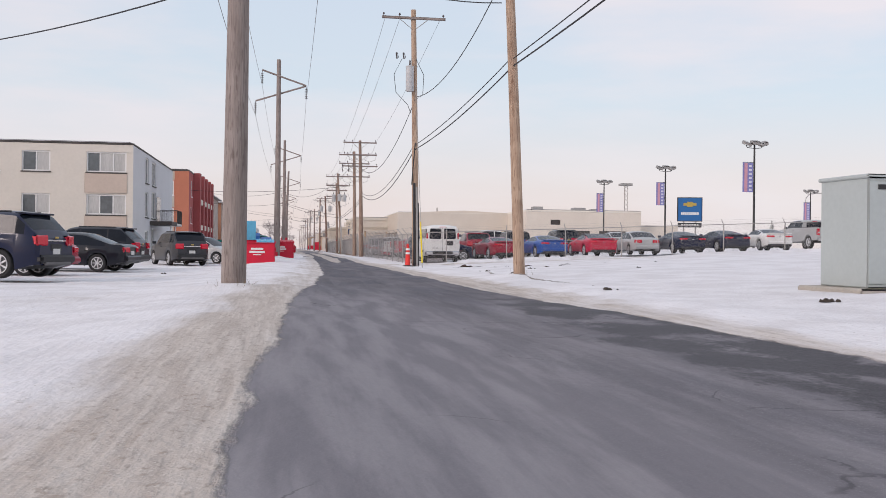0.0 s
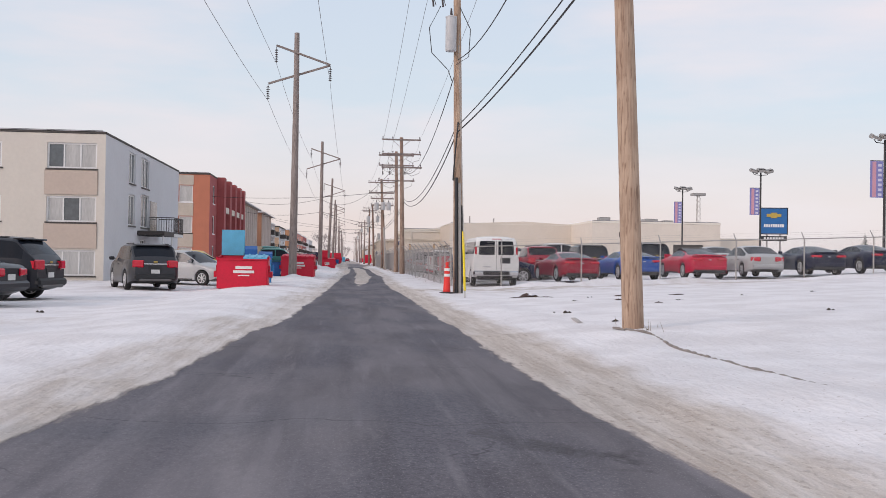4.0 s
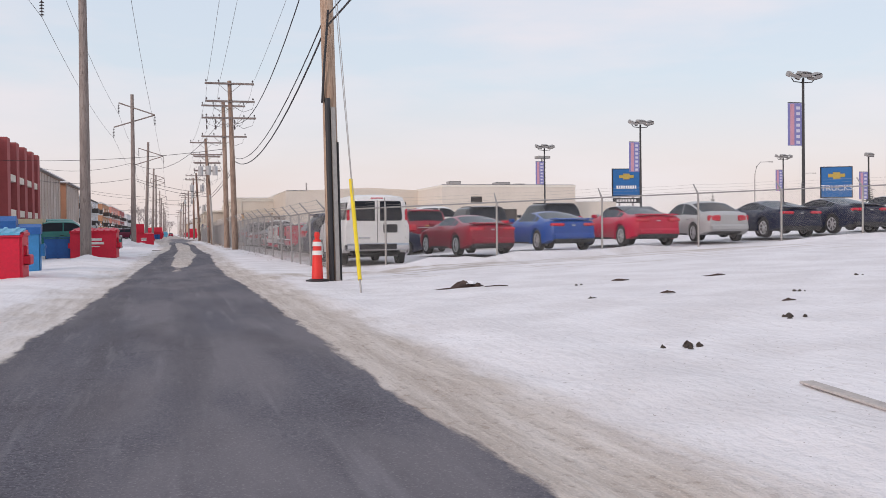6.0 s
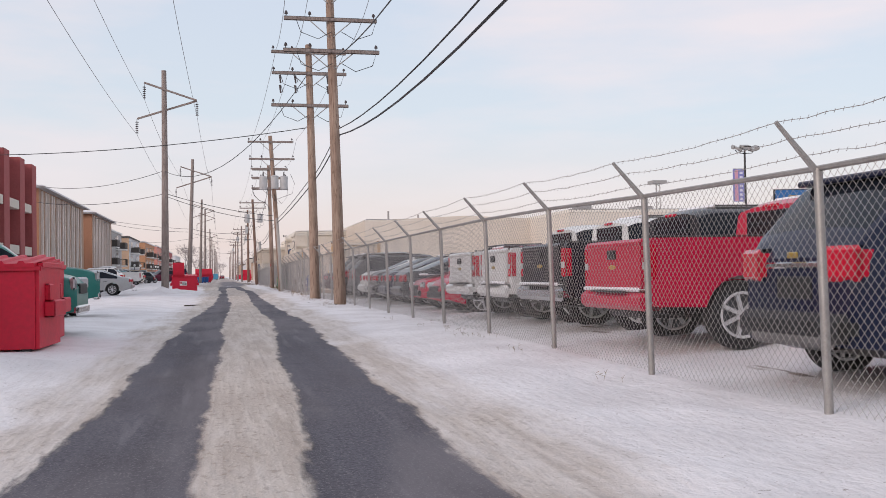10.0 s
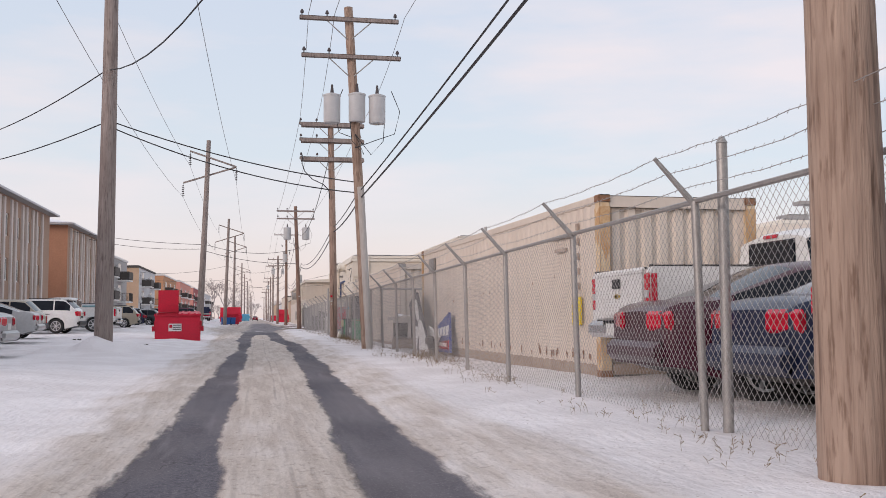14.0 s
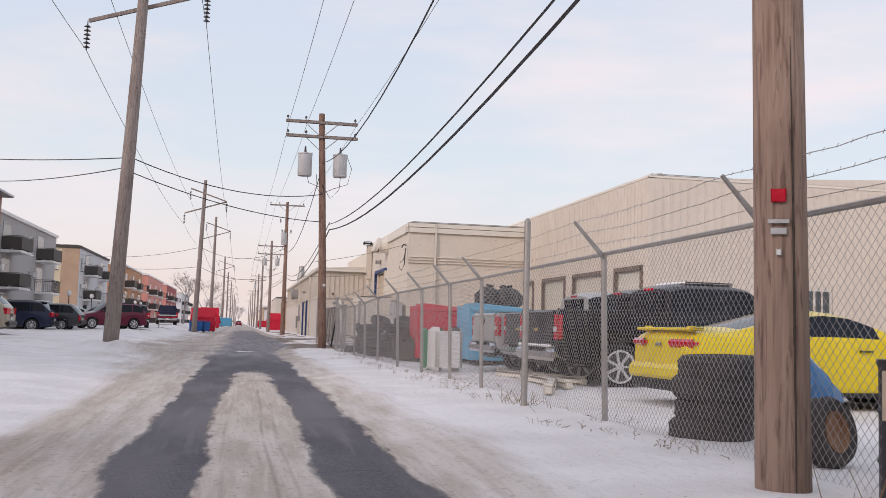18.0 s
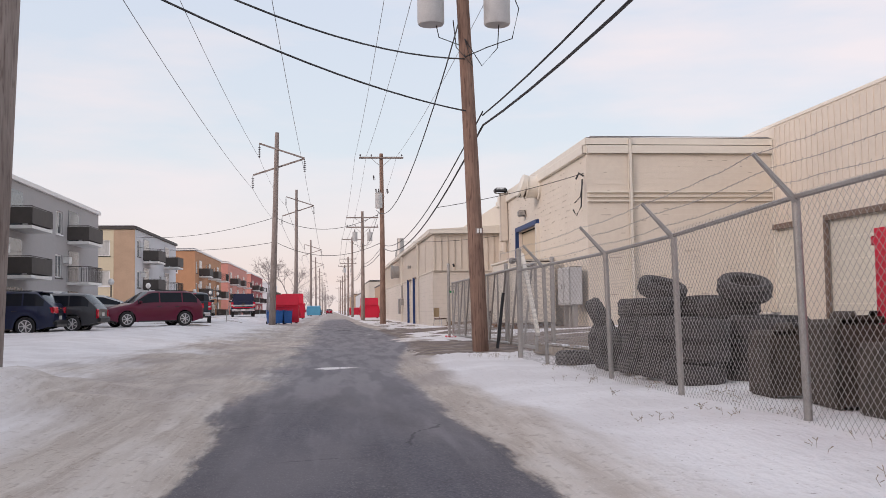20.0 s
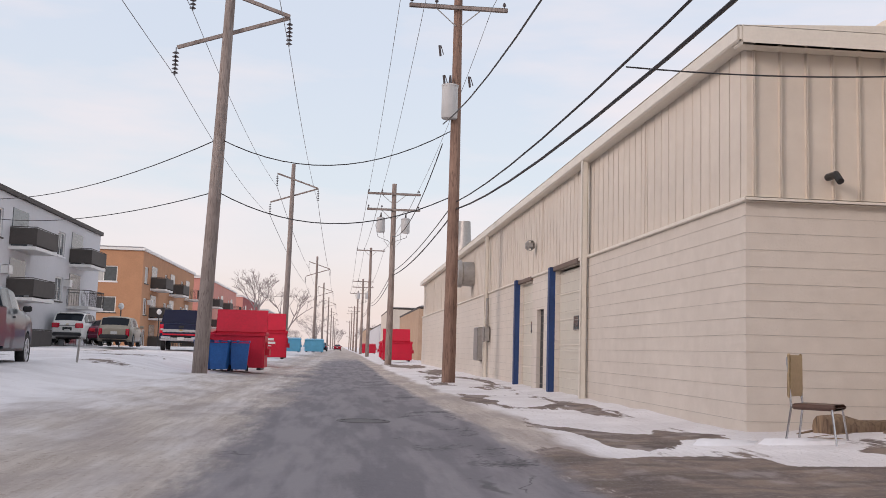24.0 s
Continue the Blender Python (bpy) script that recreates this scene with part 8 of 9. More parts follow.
# signs and lamps of the dealership
BANNER_WHITE = mat("banner_white", (0.62, 0.60, 0.70), 0.7)
BANNER_PURPLE = mat("banner_purple", (0.22, 0.22, 0.46), 0.7)
BANNER_PINK = mat("banner_pink", (0.60, 0.30, 0.36), 0.7)
def lamp_mast(x, y, h, banner=True, heads=3):
    p = thing("light_mast", "tall black light mast with floodlight heads and a banner", "light mast", at(x, y, lz(x, y)), "light masts over the dealer lot")
    part("mast", Shape().tube([(0, 0, 0), (0, 0, h)], [0.10, 0.07], 8), BLACK, p)
    for k in range(heads):
        a = (k - (heads - 1) / 2) * 0.75
        part("arm", Shape().tube([(0, 0, h - 0.25), (a * 0.8, 0, h - 0.2), (a, 0, h)], 0.03, 5), BLACK, p)
        part("floodlight", Shape().box((0, 0, 0), (0.72, 0.55, 0.30), 0.06, pose(a * 0.92, -0.1, h + 0.12 + (0.08 if heads > 1 and k == 1 else 0), 18, -16 * (k - 1) if heads > 1 else 0, 0)), GALV, p)
    if banner:
        b = part("banner", Shape().box((-0.55, 0, h - 2.6), (0.9, 0.03, 2.4), 0.01), BANNER_PURPLE, p, "purple banner with pale stripe and bars")
        part("stripe", Shape().box((-0.72, 0, h - 2.6), (0.26, 0.045, 2.3)), BANNER_PINK, b)
        for k in range(7):
            part("lettering", Shape().box((-0.34, 0, h - 3.6 + 0.32 * k), (0.24, 0.05, 0.17)), BANNER_WHITE, b)
        part("bracket", Shape().tube([(0, 0, h - 1.38), (-1.0, 0, h - 1.38)], 0.02, 5), BLACK, p)


for x_, y_, h_ in ((40.3, 118.6, 9.6), (38.8, 94.0, 8.6), (36.9, 70.5, 8.3), (62, 66, 8.6), (70, 120, 9)):
    lamp_mast(x_, y_, h_)
for x_, y_, h_ in ((62, 96, 6.6), (72, 92, 6.8), (83, 98, 7.0), (95, 110, 7)):
    lamp_mast(x_, y_, h_, heads=1)


def cobra_lamp(x, y, h, turn):
    p = thing("street_lamp", "grey street lamp with a curved arm", "street lamp", at(x, y, 0.8, turn), "street lamps beyond the lot")
    part("pole", Shape().tube([(0, 0, 0), (0, 0, h * 0.8), (0.3, 0, h * 0.93), (1.0, 0, h), (2.4, 0, h + 0.05)], [0.1, 0.08, 0.06, 0.05, 0.04], 8), GALV, p, smooth=50)
    part("head", Shape().box((2.7, 0, h + 0.03), (0.7, 0.28, 0.14), 0.04), GALV, p)


for x_, y_, h_ in ((98, 128, 11), (120, 140, 10.5), (86, 150, 10), (112, 175, 10), (140, 160, 11)):
    cobra_lamp(x_, y_, h_, 0)


def lot_sign(x, y, z, w, h, word, turn):
    p = thing("pylon_sign", "blue dealer pylon sign with a gold emblem", "sign", at(x, y, 0.8, turn), "dealer pylon signs")
    part("panel", Shape().box((0, 0, z), (w, 0.5, h), 0.05), mat("sign_blue", (0.01, 0.12, 0.33), 0.4), p)
    part("frame", Shape().box((0, 0.02, z), (w + 0.25, 0.44, h + 0.25), 0.05), BLACK, p)
    part("emblem", Shape().box((0, -0.27, z + h * 0.22), (w * 0.55, 0.04, h * 0.12), 0.01).box((0, -0.27, z + h * 0.22), (w * 0.24, 0.05, h * 0.22), 0.01), GOLD, p)
    if word:
        cu = bpy.data.curves.new("lettering", "FONT")
        cu.body, cu.size, cu.align_x, cu.extrude = word, h * 0.27, "CENTER", 0.02
        ob = new("lettering", cu)
        dg = bpy.context.evaluated_depsgraph_get()
        me = bpy.data.meshes.new_from_object(ob.evaluated_get(dg))
        bpy.data.objects.remove(ob)
        me.materials.append(WHITE)
        t_ = part("lettering", me, WHITE, p, "white lettering " + word)
        t_.matrix_local = pose(0, -0.3, z - h * 0.28, 90, 0, 0)
    else:
        for k in range(9):
            part("lettering", Shape().box(((k - 4) * w * 0.085, -0.27, z - h * 0.18), (w * 0.06, 0.05, h * 0.12)), WHITE, p)
    low = part("name_board", Shape().box((0, 0, z - h * 0.68), (w, 0.4, h * 0.2), 0.03), BLACK, p)
    for k in range(7):
        part("print", Shape().box(((k - 3) * w * 0.11, -0.22, z - h * 0.68), (w * 0.075, 0.05, h * 0.09)), WHITE, low)
    for sg in (-0.25, 0.25):
        part("post", Shape().tube([(sg * w, 0.05, -0.5), (sg * w, 0.05, z - h * 0.5)], 0.14, 8), GALV, p)


lot_sign(68.5, 156.9, 7.26, 4.0, 4.0, "", -16)
lot_sign(98.6, 148, 6.95, 4.3, 4.5, "TRUCKS", -28)


# ---- trees ----
def conifer(x, y, z, h, label):
    p = thing("conifer", label, "tree", at(x, y, z))
    part("trunk", Shape().tube([(0, 0, 0), (0, 0, h * 0.95)], [0.14, 0.02], 7), TWIG, p)
    s = Shape()
    for k in range(26):
        u = k / 25
        zz = h * (0.12 + 0.86 * u)
        r = (1 - u) ** 0.8 * h * 0.24 + 0.08
        for j in range(9):
            a = 6.28 * (j + random.random()) / 9
            rr = r * random.uniform(0.65, 1.15)
            c, d = math.cos(a), math.sin(a)
            tip = (rr * c, rr * d, zz - rr * 0.35)
            for e in (-0.3, 0.3):
                q = (rr * 0.6 * math.cos(a + e), rr * 0.6 * math.sin(a + e), zz - rr * 0.15)
                s.face([(0, 0, zz + 0.08), q, tip])
                s.face([(0, 0, zz - 0.05), tip, q])
    part("crown", s, CONIFER, p)


conifer(-38.3, 92, 0, 12.7, "tall dark conifer behind the cream building")
conifer(-13.5, 191.3, 0.2, 6.2, "dark spruce beside the grey building")
conifer(114, 160, 0.8, 9, "dark spruce beyond the car lot")
conifer(122, 158, 0.8, 8, "dark spruce beyond the car lot")
conifer(88, 165, 0.8, 6, "dark spruce beyond the car lot")
conifer(146, 150, 0.8, 9, "dark spruce beyond the car lot")


def bare_tree(x, y, z, h, label, seed):
    rnd = random.Random(seed)
    p = thing("bare_tree", label, "tree", at(x, y, z))
    tr, cr_ = Shape(), Shape()
    tr.tube([(0, 0, 0), (0.1, 0, h * 0.3)], [0.2, 0.13], 7)

    def grow(a, d, ln, r, depth):
        b = a + d * ln
        (tr if depth > 3 else cr_).tube([a, a.lerp(b, 0.5) + Vector((rnd.gauss(0, 0.05), rnd.gauss(0, 0.05), 0)), b], [r, r * 0.8, r * 0.62], 5 if depth > 2 else 3, caps=False)
        if depth == 0:
            return
        for _ in range(3 if depth > 1 else 4):
            n = (d + Vector((rnd.gauss(0, 0.5), rnd.gauss(0, 0.5), rnd.gauss(0.1, 0.3)))).normalized()
            grow(b, n, ln * rnd.uniform(0.6, 0.85), r * 0.6, depth - 1)

    for k in range(3):
        grow(Vector((0.1, 0, h * 0.28)), Vector((rnd.gauss(0, 0.4), rnd.gauss(0, 0.4), 1)).normalized(), h * 0.24, 0.11, 4)
    part("trunk", tr, TWIG, p)
    part("crown", cr_, TWIG, p)


bare_tree(-5.5, 282, 0.4, 8.5, "bare leafless tree beside the alley", 3)
bare_tree(-4.0, 318, 0.4, 9, "bare leafless tree far down the alley", 5)
bare_tree(-3.0, 430, 0.4, 10, "bare leafless tree far down the alley", 6)
for k in range(14):
    bare_tree(random.uniform(-26, 26), random.uniform(560, 700), 0.2, random.uniform(8, 11), "bare leafless tree at the far end of the alley", 20 + k)
bare_tree(-19, 53.5, -0.2, 4.5, "small bare shrub before the cream building", 9)

# ---- yard clutter ----
def barrel(x, y, z, material, label, rusty=True):
    p = thing("oil_drum", label, "oil drum", at(x, y, z, random.uniform(0, 360)), "oil drums stacked by the fence")
    part("body", Shape().lathe([(0.0, 0.02), (0.285, 0.02), (0.295, 0.0), (0.295, 0.03), (0.285, 0.05), (0.285, 0.28), (0.297, 0.30), (0.285, 0.32), (0.285, 0.57), (0.297, 0.59), (0.285, 0.61), (0.285, 0.84), (0.297, 0.87), (0.297, 0.89), (0.27, 0.875), (0, 0.875)], 24), material, p, smooth=35)
    if rusty:
        part("rust_band", Shape().lathe([(0.288, 0.80), (0.291, 0.85)], 24), RUST, p)
    part("bung", Shape().tube([(0.18, 0, 0.87), (0.18, 0, 0.90)], 0.03, 8), GALV, p)
    return p


D_BLACK = mat("drum_black", (0.016, 0.017, 0.030), 0.5, col2=(0.040, 0.028, 0.030), scale=2.5, bump=0.1)
D_GREEN = mat("drum_green", (0.006, 0.27, 0.11), 0.5, var=0.25, scale=2)
D_TAN = mat("drum_tan", (0.44, 0.36, 0.27), 0.55, var=0.2, scale=2)
BASE = -0.07
for k, (y_, m_, lab, rim_) in enumerate(((126.66, D_GREEN, "green steel oil drum with a rusty rim", True), (127.27, D_BLACK, "black steel oil drum with a rusty rim", True), (127.90, D_BLACK, "black steel oil drum with a white label", False), (128.52, D_BLACK, "black steel oil drum", False), (129.12, D_BLACK, "black steel oil drum", False), (129.68, D_BLACK, "black steel oil drum", False), (130.25, D_GREEN, "green steel oil drum", False), (130.88, D_BLACK, "black steel oil drum with a tan label", False))):
    barrel(7.12 + 0.02 * (k % 2), y_, BASE, m_, lab, rim_)
for y_, m_, lab, rim_ in ((126.70, D_BLACK, "black steel oil drum on top of the stack", False), (127.30, D_BLACK, "black steel oil drum on top of the stack", False), (127.93, D_TAN, "tan rusty oil drum on top of the stack", True)):
    barrel(7.13, y_, BASE + 0.892, m_, lab, rim_)
solo("drum_label", Shape().box((0, 0, 0), (0.02, 0.19, 0.22)), WHITE, "white paper label on a drum", "label", pose(6.895, 127.72, 0.36, 0, 0, 40))
solo("drum_label", Shape().box((0, 0, 0), (0.02, 0.34, 0.28)), D_TAN, "tan paper label on a drum", "label", pose(6.89, 130.70, 0.62, 0, 0, 38))
solo("plastic_jug", Shape().lathe([(0, 0), (0.075, 0.0), (0.085, 0.03), (0.085, 0.18), (0.05, 0.25), (0.022, 0.27), (0.022, 0.31), (0, 0.31)], 14), TRIM, "pale plastic jug standing before the drums", "jug", at(6.66, 130.35, 0.0), smooth=45)


def tyre(x, y, z, rx, rz, r=0.36, w=0.26, label="worn black tyre lying in the yard"):
    m = Matrix.Identity(4)
    s = Shape().lathe([(r * 0.58, -w / 2 + 0.02), (r * 0.88, -w / 2), (r, -w / 2 + 0.05), (r * 0.985, -w / 2 + 0.08), (r * 0.985, w / 2 - 0.08), (r, w / 2 - 0.05), (r * 0.88, w / 2), (r * 0.58, w / 2 - 0.02), (r * 0.62, 0), (r * 0.58, -w / 2 + 0.02)], 24, caps=False)
    return solo("tyre", s, mat("dusty_tyre", (0.062, 0.055, 0.054), 0.92, var=0.5, scale=5, bump=0.5, bscale=50), label, "tyre", pose(x, y, z, rx, 0, rz), "heap of worn tyres", smooth=40)


R_ = random.Random(11)
for cx_, cy_, n_ in ((7.42, 156.8, 4), (7.68, 157.65, 3), (8.25, 156.9, 4), (8.3, 157.8, 3), (9.05, 157.3, 3), (7.48, 155.95, 3), (8.22, 156.05, 4), (7.45, 155.1, 3), (8.2, 155.2, 3), (9.0, 156.3, 3), (8.95, 158.3, 2)):
    for lev in range(n_):
        tyre(cx_ + R_.uniform(-0.06, 0.06), cy_ + 1.0 + R_.uniform(-0.06, 0.06), 0.13 + 0.25 * lev, R_.uniform(-6, 6), R_.uniform(0, 180), R_.choice((0.34, 0.36, 0.38)), 0.25)
for x_, y_, z_, rx_, rz_ in ((7.20, 159.1, 0.30, 78, 95), (7.32, 159.45, 0.34, 74, 60), (7.16, 158.6, 0.32, 84, 88), (7.95, 159.5, 0.34, 70, 120), (7.12, 160.35, 0.10, 3, 0), (7.25, 159.35, 0.72, 62, 80), (7.72, 158.0, 1.12, 20, 30), (8.0, 158.6, 0.98, 48, 100), (8.4, 159.9, 0.12, 4, 0), (8.3, 156.7, 1.1, 20, 0)):
    tyre(x_, y_, z_, rx_, rz_, 0.33, 0.22)
rimmed = tyre(7.42, 132.35, 0.25, 80, 25, 0.26, 0.20, "tyre with a rusty rim leaning by the drums")
part("rim", Shape().lathe([(0, -0.05), (0.13, -0.05), (0.15, -0.09), (0.15, 0.09), (0.13, 0.05), (0, 0.05)], 20), RUST, rimmed, "rusty steel rim", smooth=40)
for lev in range(4):
    tyre(7.42 + 0.03 * (lev % 2), 134.15 - 0.03 * lev, 0.08 + 0.19 * lev, 2 * (lev % 3) - 2, 40 * lev, 0.38 - 0.01 * (lev % 2), 0.21, "worn black tyre in a low stack by the fence")
tipped = thing("blue_drum", "blue plastic drum tipped over behind the fence, snow on its side", "drum", pose(7.50, 133.05, 0.62, 112, 0, 128))
part("body", Shape().lathe([(0, 0), (0.24, 0), (0.25, 0.04), (0.25, 0.36), (0.262, 0.38), (0.25, 0.40), (0.25, 0.70), (0.22, 0.75), (0, 0.75)], 20), mat("faded_blue_plastic", (0.02, 0.17, 0.40), 0.5, var=0.2, scale=2), tipped, smooth=40)
part("snow_cap", Shape().box((0, 0.245, 0.38), (0.22, 0.05, 0.62), 0.022), SNOW, tipped, "snow lying along its top")
dumpster(8.55, 152.3, 88, "red dumpster with lettering in the fenced yard", "", None, "letters", z=0.05, d=1.4, h=1.35, w=1.5)
dumpster(9.5, 150.2, 88, "pale blue steel skip with black bags on top", "", CYAN, "", material=CYAN, z=0.1, w=1.8, plate=False, h=1.3)
for k in range(5):
    solo("rubbish_bag", Shape().lathe([(0, 0), (0.28, 0.05), (0.33, 0.25), (0.2, 0.45), (0.06, 0.52), (0.1, 0.58), (0, 0.58)], 10), BLACKP, "black rubbish bag on the skip", "rubbish bag", pose(9.2 + 0.2 * k, 149.8 + 0.3 * (k % 3), 1.5, random.uniform(-15, 15), 10, 40 * k), smooth=60)
solo("water_tank", Shape().box((0, 0, 0.48), (0.6, 0.7, 0.92), 0.08), WHITE, "white plastic tank beside the fence", "tank", at(7.45, 146.2, 0.02, 6), smooth=40)
solo("green_bin", Shape().box((0, 0, 0.46), (0.45, 0.5, 0.9), 0.05), D_GREEN, "green plastic bin beside the fence", "waste bin", at(7.45, 147.6, 0.02))
for k in range(5):
    w_, h_ = random.uniform(0.5, 0.9), random.uniform(0.5, 0.9)
    solo("scrap_crate", Shape().box((0, 0, h_ / 2), (w_, 0.7, h_), 0.04).box((0.1, 0, h_), (w_ * 0.7, 0.5, 0.14), 0.04), DEBRIS, "dark scrap crate in the fenced yard", "crate", at(7.7 + 0.5 * (k % 2), 152.2 + 0.5 * k, 0.02, random.uniform(-15, 15)), "scrap in the yard")
for k in range(3):
    solo("snowy_timber", Shape().box((0, 0, 0.06), (2.6, 0.14, 0.1), 0.02).box((0, 0, 0.13), (2.5, 0.15, 0.05), 0.02), TRIM, "snow-covered timber lying in the yard", "timber", at(8.0 + 0.3 * k, 140.6 + 1.3 * k, 0.02, 70 + 20 * k))
BEAM = wood("grey_timber", (0.50, 0.43, 0.35), (0.36, 0.30, 0.24), (0.20, 0.16, 0.13))
for x_, y_, l_, t_ in ((7.30, 164.1, 1.75, -84), (7.50, 162.35, 1.9, -86)):
    beam = thing("timber_beam", "grey square timber lying behind the fence with snow on it", "timber", at(x_, y_, 0.02, t_), "beams by the gate")
    part("beam", Shape().box((l_ / 2, 0, 0.09), (l_, 0.18, 0.18), 0.012), BEAM, beam)
    part("snow_cover", Shape().box((l_ / 2 + 0.1, 0.02, 0.195), (l_ * 0.7, 0.15, 0.04), 0.018), SNOW, beam)
# rubbish along the foot of the block wall
R_ = random.Random(31)
for k in range(9):
    l_ = R_.uniform(0.7, 1.5)
    solo("scrap_timber", Shape().box((0, 0, 0.09), (l_, 0.22, R_.uniform(0.14, 0.22)), 0.03), DEBRIS, "dark rotten timber along the wall foot", "timber", at(11.9 + 0.68 * k, 176.0 + R_.uniform(-0.06, 0.06), 0.05, R_.uniform(-4, 4)), "scrap along the wall foot")
cart = thing("scrap_cart", "low dark cart with snow on its top by the wall", "cart", at(16.9, 175.7, 0.05))
part("body", Shape().prism([(-0.95, 0.05), (0.9, 0.05), (0.9, 0.50), (-0.7, 0.54), (-0.85, 0.40)], -0.4, 0.4, "y"), mat("cart_grey", (0.16, 0.14, 0.13), 0.8, var=0.4, scale=4, bump=0.3), cart)
part("snow_cover", Shape().box((0.1, 0, 0.55), (1.4, 0.7, 0.09), 0.04), SNOW, cart)
for x_ in (-0.55, 0.55):
    part("wheel", Shape().tube([(x_, -0.44, 0.16), (x_, -0.36, 0.16)], 0.16, 14), RUBBER, cart)

# signboards leaning between the containers, their faces towards the alley
def board(name, label, x, poly, material, lean, y0):
    p = thing("sign_board", label, "sign board", pose(x, y0, 0.0, 0, lean, 0))
    part("board", Shape().prism([(a - y0, b) for a, b in poly], -0.03, 0.03, "x"), material, p)
    return p


orca = board("sign_board", "black board with white shapes leaning on the fence", 7.14, [(110.55, 0.06), (112.7, 0.12), (113.8, 1.2), (113.4, 1.34), (113.14, 1.60), (113.04, 1.44), (112.7, 1.50)], mat("board_black", (0.022, 0.02, 0.028), 0.5), 2, 111.8)
orca.location.y += 0.3
part("white_shape", Shape().prism([(-1.3, 0.05), (-0.2, 0.10), (0.15, 0.06), (0.55, 0.12), (1.0, 0.66), (0.35, 0.62), (0.28, 0.80), (-0.1, 0.78), (-0.55, 0.55)], -0.045, -0.03, "x"), WHITE, orca, "white painted shape")
part("white_shape", Shape().prism([(0.30, 0.84), (0.42, 0.78), (0.56, 0.80), (0.80, 0.98), (0.98, 1.16), (1.00, 1.27), (0.90, 1.33), (0.74, 1.30), (0.52, 1.12), (0.36, 0.98)], -0.045, -0.03, "x"), WHITE, orca, "white painted shape")
part("torn_edge", Shape().prism([(0.1, 0.05), (0.3, 0.07), (0.25, 0.3), (0.12, 0.42), (0.06, 0.2)], -0.055, -0.045, "x"), BLACK, orca)
pale = board("sign_board", "white torn panel leaning beside the black board", 7.3, [(110.55, 0.42), (111.3, 0.10), (111.75, 0.16), (112.0, 0.66)], WHITE, 2, 111)
tow = board("sign_board", "blue and red board with white bars leaning on the container", 7.40, [(109.75, 0.08), (111.4, 0.06), (112.2, 0.48), (110.3, 0.98)], mat("board_blue", (0.03, 0.06, 0.25), 0.5), 6, 111)
part("red_band", Shape().prism([(-1.17, 0.15), (0.42, 0.12), (0.60, 0.24), (-1.08, 0.36)], -0.045, -0.03, "x"), TAIL, tow, "red band")
for k in range(4):
    yy = -0.92 + 0.36 * k
    part("lettering", Shape().prism([(yy, 0.47 - 0.02 * k), (yy + 0.24, 0.455 - 0.02 * k), (yy + 0.28, 0.66 - 0.03 * k), (yy + 0.04, 0.70 - 0.03 * k)], -0.045, -0.03, "x"), WHITE, tow)
for k in range(7):
    part("lettering", Shape().prism([(-0.9 + 0.16 * k, 0.20), (-0.8 + 0.16 * k, 0.20), (-0.8 + 0.16 * k, 0.28), (-0.9 + 0.16 * k, 0.28)], -0.052, -0.045, "x"), WHITE, tow)
tyre(7.2, 110.95, 0.14, 76, 85, 0.30, 0.2, "worn black tyre lying under the boards")
hut = thing("timber_hut", "low timber shelter with a snowy roof behind the fence", "shelter", at(8.1, 116.7, -0.05) @ Matrix.Diagonal((1, 1, 0.86, 1)))
part("back", Shape().box((0.2, 0.5, 0.5), (2.2, 0.06, 0.95), 0.01), BLACK, hut)
part("side", Shape().box((-0.9, 0, 0.5), (0.08, 1.0, 0.95), 0.01), DEBRIS, hut)
part("side", Shape().box((1.25, 0, 0.5), (0.08, 1.0, 0.95), 0.01), DEBRIS, hut)
part("roof", Shape().box((0.2, -0.05, 1.03), (2.6, 1.3, 0.12), 0.02), WEATHERED, hut)
part("roof_snow", Shape().box((0.35, 0.0, 1.12), (2.4, 1.2, 0.12), 0.05), SNOW, hut)
part("post", Shape().box((-0.62, -0.52, 0.5), (0.09, 0.09, 0.95), 0.01), WEATHERED, hut)
part("front_beam", Shape().box((0.2, -0.62, 0.96), (2.6, 0.05, 0.16), 0.01), WEATHERED, hut)
for x_ in (7.25, 7.80):
    solo("concrete_block", Shape().box((0, 0, 0.2), (0.52, 0.45, 0.30), 0.03).box((0, 0, 0.355), (0.49, 0.40, 0.04), 0.02), mat("brown_concrete", (0.36, 0.29, 0.235), 0.9, col2=(0.20, 0.14, 0.11), scale=5, bump=0.6), "snow-capped concrete block before the shelter", "concrete block", at(x_ - 0.1, 115.3, -0.06, 2), "blocks before the shelter")
solo("pipe_rail", Shape().tube([(6.75, 117.2, 1.72), (9.6, 117.0, 1.68)], 0.03, 6).tube([(8.0, 117.1, 1.75), (9.6, 117.0, 1.72)], 0.035, 6), GALV, "snowy pipe rail between fence and container", "rail")
solo("signboard_back", Shape().box((0, 0, 0), (0.02, 0.54, 0.46), 0.006), mat("weathered_plate", (0.40, 0.35, 0.31), 0.8, var=0.2, scale=3), "blank weathered sign plate wired to the fence", "sign", pose(6.645, 88.76, 1.60, 3, 0, 0))

